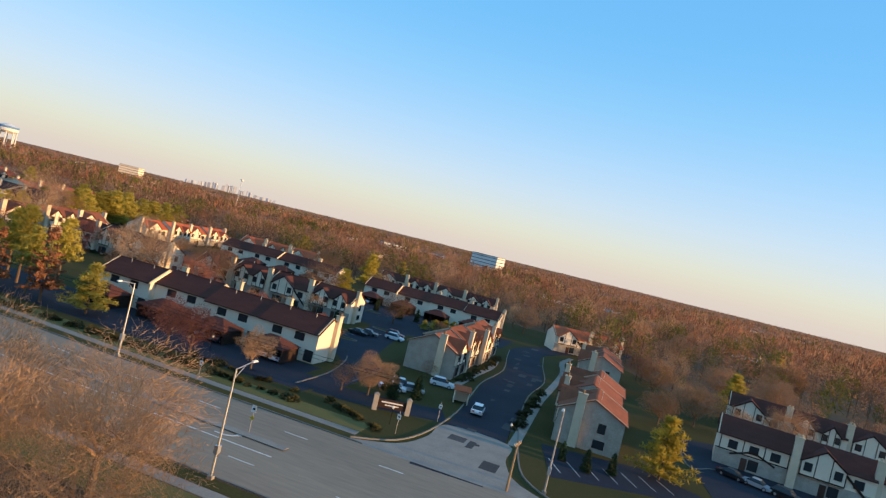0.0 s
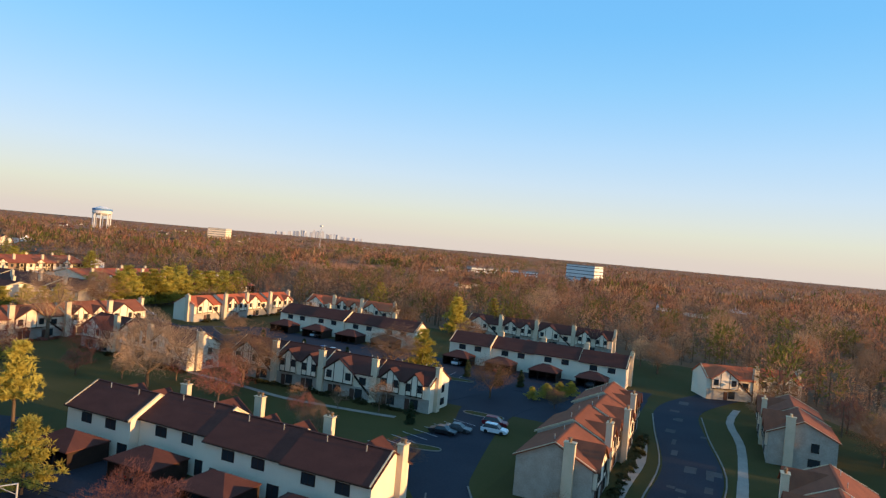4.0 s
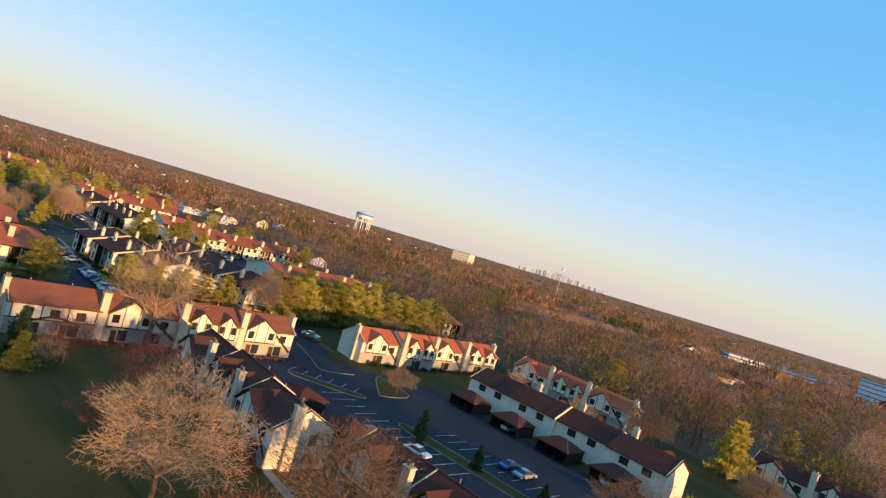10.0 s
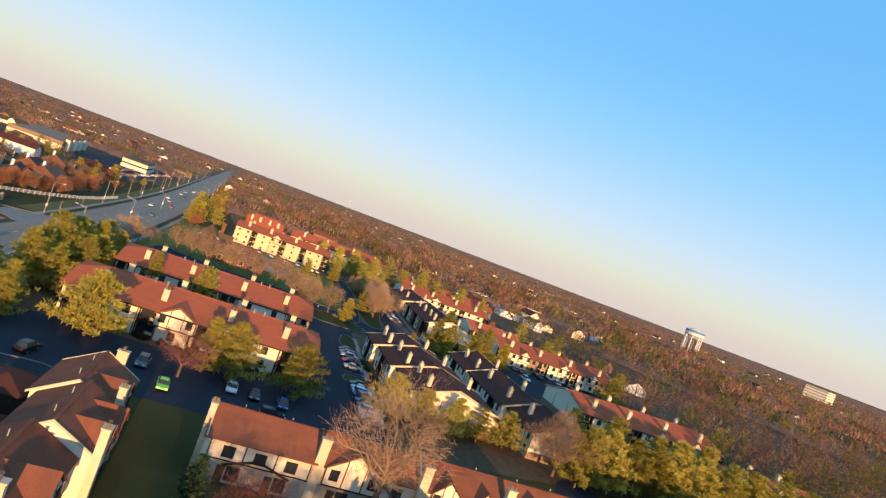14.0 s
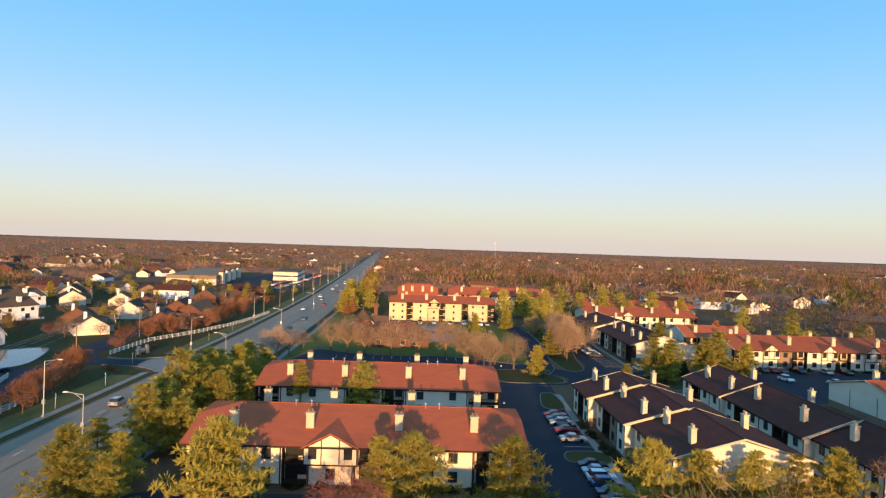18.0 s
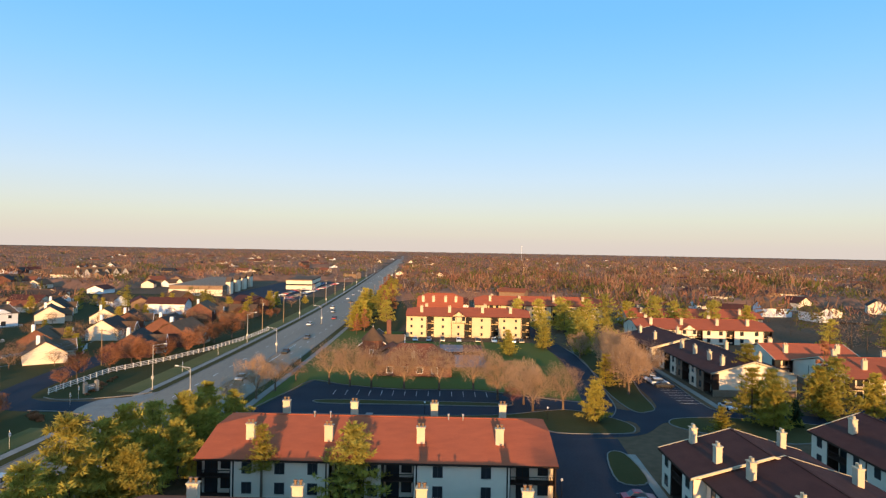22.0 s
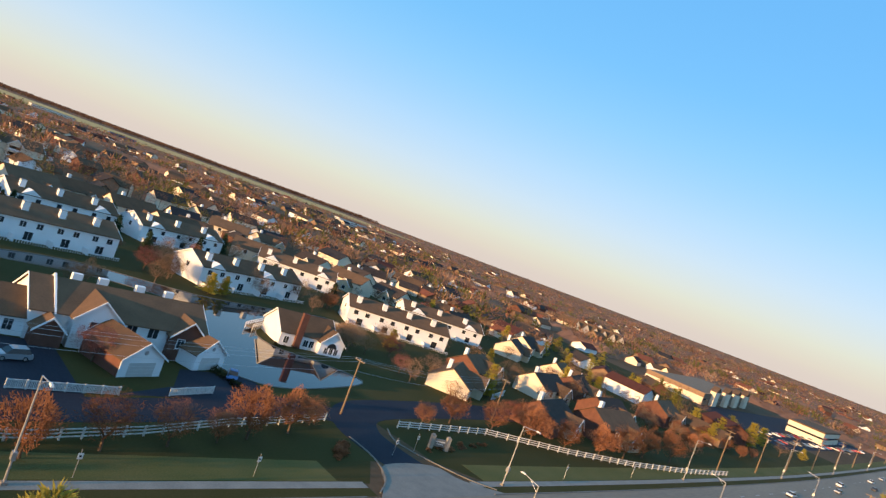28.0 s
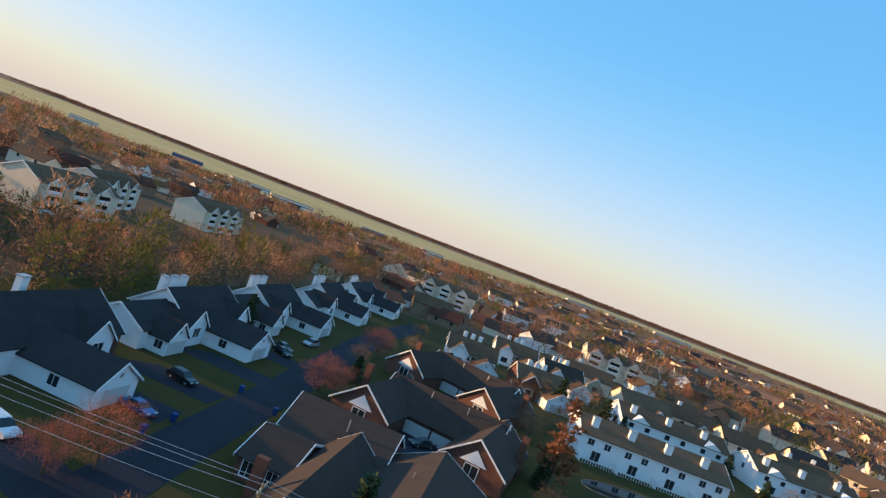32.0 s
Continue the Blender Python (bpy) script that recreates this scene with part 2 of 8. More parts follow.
M = dict(
    ground=mat("ground", (0.150, 0.088, 0.050), (0.082, 0.054, 0.029), 0.02, 1.0, fine=30, bump=0.3, vary=0, world_space=True),
    meadow=mat("green_grass", (0.085, 0.110, 0.018), (0.110, 0.108, 0.026), 0.08, 1.0, fine=40, bump=0.4, vary=0.08, world_space=True),
    grass=mat("grass", (0.046, 0.045, 0.012), (0.070, 0.056, 0.019), 0.08, 1.0, fine=40, bump=0.4, vary=0.08, world_space=True),
    verge=mat("verge", (0.165, 0.132, 0.048), (0.095, 0.098, 0.030), 0.12, 1.0, fine=40, bump=0.4, vary=0.05, world_space=True),
    mulch=mat("mulch", (0.075, 0.045, 0.025), (0.04, 0.028, 0.018), 0.6, 1.0, bump=0.5, world_space=True),
    asphalt=mat("asphalt", (0.020, 0.023, 0.033), (0.032, 0.035, 0.046), 0.12, 0.8, fine=25, bump=0.08, vary=0.05, spec=0.08, world_space=True),
    road=mat("road", (0.300, 0.232, 0.165), (0.220, 0.174, 0.128), 0.10, 0.75, fine=20, bump=0.06, vary=0, spec=0.12, stretch=(0.15, 1, 1), world_space=True),
    concrete=mat("concrete", (0.29, 0.26, 0.22), (0.21, 0.19, 0.165), 0.4, 0.9, bump=0.15, vary=0.08, world_space=True),
    kerbstone=mat("kerbstone", (0.22, 0.20, 0.17), (0.15, 0.137, 0.12), 0.4, 0.9, bump=0.15, vary=0.12, world_space=True),
    bay=mat("worn_bay_paint", (0.50, 0.50, 0.49), (0.24, 0.24, 0.245), 0.9, 0.7, vary=0.1, world_space=True),
    # yellower copy of the stucco, with the warm sunlight put into its colour
    panel=mat("sunlit_panel", (0.70, 0.56, 0.34), (0.60, 0.47, 0.28), 0.35, 0.9, bump=0.1, fine=30, vary=0.06),
    patch=mat("patch", (0.080, 0.078, 0.076), (0.055, 0.054, 0.054), 0.3, 0.9, vary=0.15, world_space=True),
    paint=mat("paint", (0.74, 0.72, 0.68), (0.58, 0.56, 0.52), 1.2, 0.6, vary=0.05, world_space=True),
    yellow=mat("yellow_paint", (0.62, 0.44, 0.06), (0.5, 0.34, 0.05), 1.2, 0.6, vary=0.05),
    stucco=mat("stucco", (0.82, 0.690, 0.520), (0.73, 0.610, 0.455), 0.35, 0.9, bump=0.12, fine=30, vary=0.06),
    white=mat("white_siding", (0.86, 0.85, 0.84), (0.79, 0.78, 0.77), 0.4, 0.75, fine=20, vary=0.05),
    stone=mat("stone_cladding", (0.42, 0.37, 0.30), (0.30, 0.26, 0.21), 0.9, 0.95, bump=0.5, fine=6, vary=0.06),
    brick=mat("brick", (0.185, 0.086, 0.058), (0.120, 0.056, 0.042), 0.8, 0.9, bump=0.3, fine=14, vary=0.1),
    tanbrick=mat("tan_brick", (0.30, 0.20, 0.13), (0.21, 0.14, 0.09), 0.8, 0.9, bump=0.3, fine=14, vary=0.1),
    timber=mat("dark_timber", (0.052, 0.030, 0.021), (0.034, 0.021, 0.016), 1.5, 0.8, vary=0.12),
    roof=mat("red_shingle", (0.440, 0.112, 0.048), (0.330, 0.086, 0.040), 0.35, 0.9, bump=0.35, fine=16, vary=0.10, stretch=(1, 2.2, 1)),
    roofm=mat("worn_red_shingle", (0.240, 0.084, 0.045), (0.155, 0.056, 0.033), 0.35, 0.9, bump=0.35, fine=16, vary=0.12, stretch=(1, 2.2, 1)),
    # darker copy of the red shingle: shade of slopes off the sun is in its colour
    roofd=mat("shaded_red_shingle", (0.094, 0.037, 0.028), (0.064, 0.026, 0.021), 0.35, 0.9, bump=0.35, fine=16, vary=0.10, stretch=(1, 2.2, 1)),
    roofg=mat("grey_shingle", (0.066, 0.050, 0.042), (0.046, 0.036, 0.031), 0.35, 0.9, bump=0.35, fine=16, vary=0.12, stretch=(1, 2.2, 1)),
    roofs=mat("slate_shingle", (0.040, 0.038, 0.040), (0.028, 0.027, 0.029), 0.35, 0.9, bump=0.35, fine=16, vary=0.10, stretch=(1, 2.2, 1)),
    rooft=mat("tan_shingle", (0.150, 0.092, 0.055), (0.100, 0.064, 0.040), 0.35, 0.9, bump=0.35, fine=16, vary=0.15),
    verge_board=mat("cream_board", (0.58, 0.48, 0.32), (0.48, 0.39, 0.26), 1.0, 0.7, vary=0.05),
    chimney=mat("chimney_siding", (0.66, 0.53, 0.37), (0.55, 0.44, 0.30), 0.8, 0.85, vary=0.08),
    metal=mat("galvanised", (0.50, 0.50, 0.50), (0.38, 0.38, 0.38), 2.0, 0.45, 0.7, vary=0.06),
    rust=mat("flue_metal", (0.17, 0.10, 0.06), (0.28, 0.19, 0.11), 4.0, 0.7, 0.3, vary=0.1),
    pole=mat("wooden_pole", (0.30, 0.21, 0.12), (0.20, 0.14, 0.08), 1.5, 0.9, stretch=(1, 1, 0.1), vary=0.1),
    dark=mat("dark_opening", (0.012, 0.011, 0.010), (0.02, 0.018, 0.015), 1.0, 0.9, vary=0),
    door=mat("door_paint", (0.10, 0.05, 0.035), (0.07, 0.035, 0.025), 1.0, 0.6, vary=0.2),
    garage=mat("garage_door", (0.62, 0.60, 0.57), (0.52, 0.50, 0.47), 1.0, 0.6, vary=0.05),
    plastic=mat("bin_plastic", (0.02, 0.06, 0.22), (0.015, 0.045, 0.17), 2.0, 0.5, vary=0.1),
    bark=mat("bark", (0.17, 0.115, 0.075), (0.10, 0.068, 0.045), 1.5, 0.95, bump=0.4, vary=0.2, stretch=(1, 1, 0.25)),
    pale=mat("pale_bark", (0.48, 0.34, 0.20), (0.32, 0.22, 0.13), 1.2, 0.95, bump=0.3, vary=0.12),
    twig=mat("twig", (0.330, 0.200, 0.115), (0.190, 0.115, 0.068), 0.5, 0.95, vary=0.25, through=0.3),
    twigr=mat("red_twig", (0.34, 0.130, 0.090), (0.19, 0.075, 0.055), 0.5, 0.95, vary=0.2, through=0.3),
    twigp=mat("pale_twig", (0.520, 0.330, 0.185), (0.330, 0.205, 0.115), 0.5, 0.95, vary=0.15, through=0.3),
    rustleaf=mat("rusty_leaf", (0.380, 0.165, 0.075), (0.230, 0.098, 0.048), 0.6, 0.9, vary=0.2, through=0.3),
    # needle colour is yellowed and brightened to hold the low sun on the pines
    pine=mat("sunlit_pine_needle", (0.520, 0.420, 0.066), (0.220, 0.200, 0.038), 0.5, 0.8, vary=0.22, through=0.42),
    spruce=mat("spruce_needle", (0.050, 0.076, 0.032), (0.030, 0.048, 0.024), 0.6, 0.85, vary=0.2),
    # golden copy of the pine needles, with the sun's gold in the colour
    goldpine=mat("sunlit_golden_pine", (0.500, 0.390, 0.050), (0.280, 0.235, 0.036), 0.5, 0.8, vary=0.15, through=0.42),
    shrub=mat("shrub_leaf", (0.036, 0.044, 0.016), (0.060, 0.050, 0.022), 0.8, 0.9, vary=0.3),
    thicket=mat("far_thicket", (0.330, 0.165, 0.095), (0.170, 0.090, 0.056), 0.03, 1.0, fine=6, bump=0.6, vary=0.0, world_space=True),
    green_far=mat("far_evergreen", (0.170, 0.150, 0.034), (0.085, 0.086, 0.024), 0.02, 1.0, fine=20, vary=0.2, world_space=True, island=True, through=0.3),
    field=mat("far_field", (0.620, 0.400, 0.160), (0.400, 0.290, 0.105), 0.004, 1.0, fine=12, vary=0.1, world_space=True),
    court=mat("court_paint", (0.20, 0.22, 0.24), (0.15, 0.165, 0.185), 0.3, 0.9, vary=0.0, world_space=True),
    court_red=mat("court_red", (0.20, 0.075, 0.055), (0.15, 0.06, 0.045), 0.3, 0.9, vary=0.0, world_space=True),
    blue=mat("blue_cladding", (0.10, 0.16, 0.30), (0.08, 0.13, 0.24), 0.3, 0.7, vary=0.1),
    tankw=mat("tank_paint", (0.70, 0.69, 0.66), (0.6, 0.6, 0.58), 0.3, 0.6, vary=0.03),
    tankb=mat("tank_blue", (0.12, 0.25, 0.45), (0.10, 0.2, 0.38), 0.3, 0.5, vary=0.03),
    # pale blue-grey: the haze of distance is mixed into the tower colour
    haze=mat("hazed_far_tower", (0.46, 0.48, 0.53), (0.38, 0.41, 0.46), 0.05, 0.8, vary=0.15),
    tyre=mat("tyre", (0.018, 0.018, 0.018), (0.028, 0.027, 0.026), 5, 0.9, vary=0.05),
)
CAR_PAINT = dict(white=(0.72, 0.73, 0.74), silver=(0.42, 0.44, 0.46), black=(0.012, 0.012, 0.014), grey=(0.10, 0.105, 0.11),
                 red=(0.24, 0.012, 0.02), blue=(0.03, 0.10, 0.26), green=(0.18, 0.55, 0.02), tan=(0.32, 0.27, 0.2))
for key, col in CAR_PAINT.items():
    M["car_" + key] = mat("car_" + key, col, tuple(0.92 * v for v in col), 2.0, 0.28, 0.35 if key in ("silver", "grey", "blue", "red") else 0.0, vary=0.04, spec=0.6)


# bare crowns: grey-brown, brown, tan and reddish
TONES = ((0.175, 0.096, 0.058), (0.350, 0.182, 0.098), (0.540, 0.310, 0.168), (0.460, 0.190, 0.100))
for k, tone in enumerate(TONES):
    dim = tuple(0.55 * v for v in tone)
    M[f"wood_near{k}"] = mat(f"near_wood_{k}", tone, dim, 0.11, 0.95, fine=9, vary=0.16, world_space=True, island=True, through=0.58)
    M[f"wood_far{k}"] = mat(f"far_wood_{k}", tuple(1.06 * v for v in tone), dim, 0.016, 1.0, fine=4.2, vary=0.12, world_space=True, island=True, through=0.45)


def glass(name, col, rough):
    m = bpy.data.materials.new(name)
    m.use_nodes = True
    b = m.node_tree.nodes["Principled BSDF"]
    b.inputs["Base Color"].default_value = (*col, 1)
    b.inputs["Roughness"].default_value, b.inputs["Specular IOR Level"].default_value = rough, 0.4
    return m


M["glass"] = glass("window_glass", (0.030, 0.034, 0.038), 0.08)
M["water"] = glass("pond_water", (0.012, 0.018, 0.022), 0.03)
wb = M["water"].node_tree
wnoise, wbump = wb.nodes.new("ShaderNodeTexNoise"), wb.nodes.new("ShaderNodeBump")
wnoise.inputs["Scale"].default_value, wbump.inputs["Strength"].default_value, wbump.inputs["Distance"].default_value = 1.6, 0.35, 0.08
wb.links.new(wnoise.outputs["Fac"], wbump.inputs["Height"])
wb.links.new(wbump.outputs[0], wb.nodes["Principled BSDF"].inputs["Normal"])


# ---- building blocks ----
def mesh_of(name, verts, faces, material):
    me = bpy.data.meshes.new(name)
    me.from_pydata(verts, [], faces)
    me.materials.append(material)
    me.update()
    return me


class Geo:
    """Collects boxes, prisms and tubes into one mesh."""

    def __init__(self):
        self.v, self.f = [], []

    def poly(self, pts):
        n = len(self.v)
        self.v += [tuple(p) for p in pts]
        self.f.append(tuple(range(n, n + len(pts))))
        return self

    def solid(self, bottom, top):
        """A closed solid from two rings of the same count."""
        n, k = len(self.v), len(bottom)
        self.v += [tuple(p) for p in bottom] + [tuple(p) for p in top]
        self.f.append(tuple(range(n + k - 1, n - 1, -1)))
        self.f.append(tuple(range(n + k, n + 2 * k)))
        for i in range(k):
            j = (i + 1) % k
            self.f.append((n + i, n + j, n + k + j, n + k + i))
        return self

    def box(self, x0, x1, y0, y1, z0, z1):
        r = [(x0, y0), (x1, y0), (x1, y1), (x0, y1)]
        return self.solid([(*p, z0) for p in r], [(*p, z1) for p in r])

    def prism_x(self, x0, x1, prof):
        """A profile of (y, z) points run along x."""
        return self.solid([(x0, y, z) for y, z in prof], [(x1, y, z) for y, z in prof])

    def prism_y(self, y0, y1, prof):
        """A profile of (x, z) points run along y."""
        return self.solid([(x, y0, z) for x, z in prof], [(x, y1, z) for x, z in prof])

    def slab(self, quad, t):
        """A plate of thickness t below a quad."""
        return self.solid([(x, y, z - t) for x, y, z in quad], quad)

    def tube(self, a, b, r0, r1, k=6, caps=True):
        a, b = Vector(a), Vector(b)
        d = (b - a).normalized()
        s = d.orthogonal().normalized()
        t = d.cross(s)
        ring = [(math.cos(2 * math.pi * i / k), math.sin(2 * math.pi * i / k)) for i in range(k)]
        lo, hi = [a + r0 * (c * s + q * t) for c, q in ring], [b + r1 * (c * s + q * t) for c, q in ring]
        if caps:
            return self.solid(lo, hi)
        n = len(self.v)
        self.v += [tuple(p) for p in lo + hi]
        self.f += [(n + i, n + (i + 1) % k, n + k + (i + 1) % k, n + k + i) for i in range(k)]
        return self

    def mesh(self, name, material):
        return mesh_of(name, self.v, self.f, material)


def thing(name, m, label, category, group="", kind=""):
    ob = new(name)
    ob.empty_display_size = 0.5
    ob.matrix_world = m
    return tagged(ob, label, category, group, kind)


def part(name, geo, material, parent, label="", m=None):
    """Links a Geo or a mesh as one part under a thing."""
    me = geo.mesh(name, M[material] if isinstance(material, str) else material) if isinstance(geo, Geo) else geo
    ob = new(name, me)
    ob.parent = parent
    if m is not None:
        ob.matrix_basis = m
    return tagged(ob, label)


def single(name, geo, material, label, category, group="", kind="", m=None):
    """A thing or a piece of the setting that is one mesh."""
    me = geo.mesh(name, M[material] if isinstance(material, str) else material) if isinstance(geo, Geo) else geo
    ob = new(name, me)
    if m is not None:
        ob.matrix_world = m
    return tagged(ob, label, category, group, kind)


MESHES = {}


def shared(key, make):
    if key not in MESHES:
        MESHES[key] = make()
    return MESHES[key]


def close_by(ob):
    """Whether a building stands in the stretch that the flight passes near."""
    x, y, _ = ob.matrix_world.translation
    return (-200 < x < 0 and y < 160) or (-260 < x < -165 and -60 < y < 150) or (-310 < x < -250 and -60 < y < 30)


def window(parent, x, y, z, w, h, face, trim="timber", name="window"):
    """A framed window on a wall; face: 0 looks to -y, 180 to +y, 90 to +x, -90 to -x in the building's frame."""
    def frame_mesh():
        g, t = Geo(), 0.1
        g.box(-w / 2 - t, w / 2 + t, -0.07, 0.0, h, h + t).box(-w / 2 - t, w / 2 + t, -0.09, 0.0, -t, 0)
        g.box(-w / 2 - t, -w / 2, -0.07, 0.0, 0, h).box(w / 2, w / 2 + t, -0.07, 0.0, 0, h).box(-0.03, 0.03, -0.06, 0, 0, h)
        return g.mesh("window", M[trim])

    def pane_mesh():
        return Geo().box(-w / 2, w / 2, -0.03, 0.0, 0, h).mesh("pane", M["glass"])
    def whole_mesh():
        t, d = 0.1, 0.07
        rects = [((w / 2 + t), -t, h + t, 0.0), ((w / 2 + t), -t, h + t, -d), (w / 2, 0, h, -d), (w / 2, 0, h, -0.03)]
        v = [(sx * a, y, z) for a, z0, z1, y in rects for sx, z in ((-1, z0), (1, z0), (1, z1), (-1, z1))]
        f = [(4 * k + i, 4 * k + (i + 1) % 4, 4 * k + 4 + (i + 1) % 4, 4 * k + 4 + i) for k in range(3) for i in range(4)] + [(12, 13, 14, 15)]
        me = mesh_of("window", v, f, M[trim])
        me.materials.append(M["glass"])
        me.polygons[12].material_index = 1
        return me
    if not close_by(parent):
        return part(name, shared(("ww", w, h, trim), whole_mesh), None, parent, m=pose(x, y, z, 0, 0, face))
    ob = part(name, shared(("wf", w, h, trim), frame_mesh), None, parent, m=pose(x, y, z, 0, 0, face))
    part("pane", shared(("wp", w, h), pane_mesh), None, ob)
    return ob


def roof_slab(g, x0, x1, y0, z0, y1, z1, t=0.16):
    """A roof plate from eave (y0, z0) to ridge (y1, z1), between x0 and x1."""
    g.slab([(x0, y0, z0), (x1, y0, z0), (x1, y1, z1), (x0, y1, z1)], t)


def chimney(parent, x, y, w, d, z0, z1, material="chimney"):
    c = part("chimney", Geo().box(x - w / 2, x + w / 2, y - d / 2, y + d / 2, z0, z1), material, parent)
    g = Geo().box(x - w / 2 - 0.1, x + w / 2 + 0.1, y - d / 2 - 0.1, y + d / 2 + 0.1, z1, z1 + 0.14)
    if not close_by(parent):
        for s in (-0.25, 0.25):
            g.tube((x + s * w, y, z1 + 0.14), (x + s * w, y, z1 + 0.6), 0.17, 0.2, 6)
        part("chimney_cap", g, "verge_board", c)
        return c
    part("chimney_cap", g, "verge_board", c)
    g = Geo()
    for s in (-0.25, 0.25):
        g.tube((x + s * w, y, z1 + 0.14), (x + s * w, y, z1 + 0.55), 0.16, 0.16, 7).tube((x + s * w, y, z1 + 0.55), (x + s * w, y, z1 + 0.66), 0.24, 0.2, 7)
    part("flue", g, "rust", c)
    return c


# ---- townhouses ----
EAVE, RIDGE = 5.3, 7.75


def strip(g, x0, z0, x1, z1, y, w=0.16):
    """A timber on a wall that looks to -y, from (x0, z0) to (x1, z1)."""
    d = Vector((x1 - x0, 0, z1 - z0)).normalized()
    n = Vector((d.z, 0, -d.x)) * w / 2
    a, b = Vector((x0, 0, z0)), Vector((x1, 0, z1))
    ring = [a + n, b + n, b - n, a - n]
    g.solid([(p.x, y - 0.05, p.z) for p in ring], [(p.x, y, p.z) for p in ring])


def front_gable(row, x, yw, w, ze, zp, yback, roof, wall="stucco", timbered=True, low=2.7):
    """A cross gable that stands 0.5 m in front of the front wall yw, centred at x."""
    y = yw - 0.5
    g = Geo().solid([(x - w / 2, y, low), (x + w / 2, y, low), (x + w / 2, y, ze), (x, y, zp), (x - w / 2, y, ze)],
                    [(x - w / 2, yback, low), (x + w / 2, yback, low), (x + w / 2, yback, ze), (x, yback, zp), (x - w / 2, yback, ze)])
    gab = part("gable_wall", g, wall, row)
    for s in (-1, 1):
        g = Geo()
        o = s * (w / 2 + 0.3)
        zo = ze - (zp - ze) * 0.3 / (w / 2)
        q = [(x + o, y - 0.3, zo + 0.05), (x, y - 0.3, zp + 0.05), (x, yback, zp + 0.05), (x + o, yback, zo + 0.05)]
        g.slab([(a, b, c + 0.14) for a, b, c in (q if s < 0 else q[::-1])], 0.14)
        part("gable_roof", g, roof, row)
    if timbered and close_by(row):
        for k in (-1, 1):
            g = Geo()
            strip(g, x + k * w / 2, ze - 0.05, x, zp - 0.05, y, 0.22)
            part("timber", g, "timber", gab)
        for k in (-0.5, -0.17, 0.17, 0.5):
            g = Geo()
            strip(g, x + k * w * 0.98, low, x + k * w * 0.98, ze + (zp - ze) * (1 - abs(2 * k)) - 0.1, y, 0.14)
            part("timber", g, "timber", gab)
        g = Geo()
        strip(g, x - w / 2, low + 0.1, x + w / 2, low + 0.1, y, 0.2)
        part("timber", g, "timber", gab)
    elif timbered:
        g = Geo()
        strip(g, x - w / 2, ze - 0.05, x, zp - 0.05, y, 0.22)
        strip(g, x + w / 2, ze - 0.05, x, zp - 0.05, y, 0.22)
        for k in (-0.5, -0.17, 0.17, 0.5):
            strip(g, x + k * w * 0.98, low, x + k * w * 0.98, ze + (zp - ze) * (1 - abs(2 * k)) - 0.1, y, 0.14)
        strip(g, x - w / 2, low + 0.1, x + w / 2, low + 0.1, y, 0.2)
        part("half_timbering", g, "timber", gab)
    for k in (-0.33, 0.33):
        window(row, x + k * w, y, ze - 1.45, min(1.0, w * 0.2), 1.25, 0)


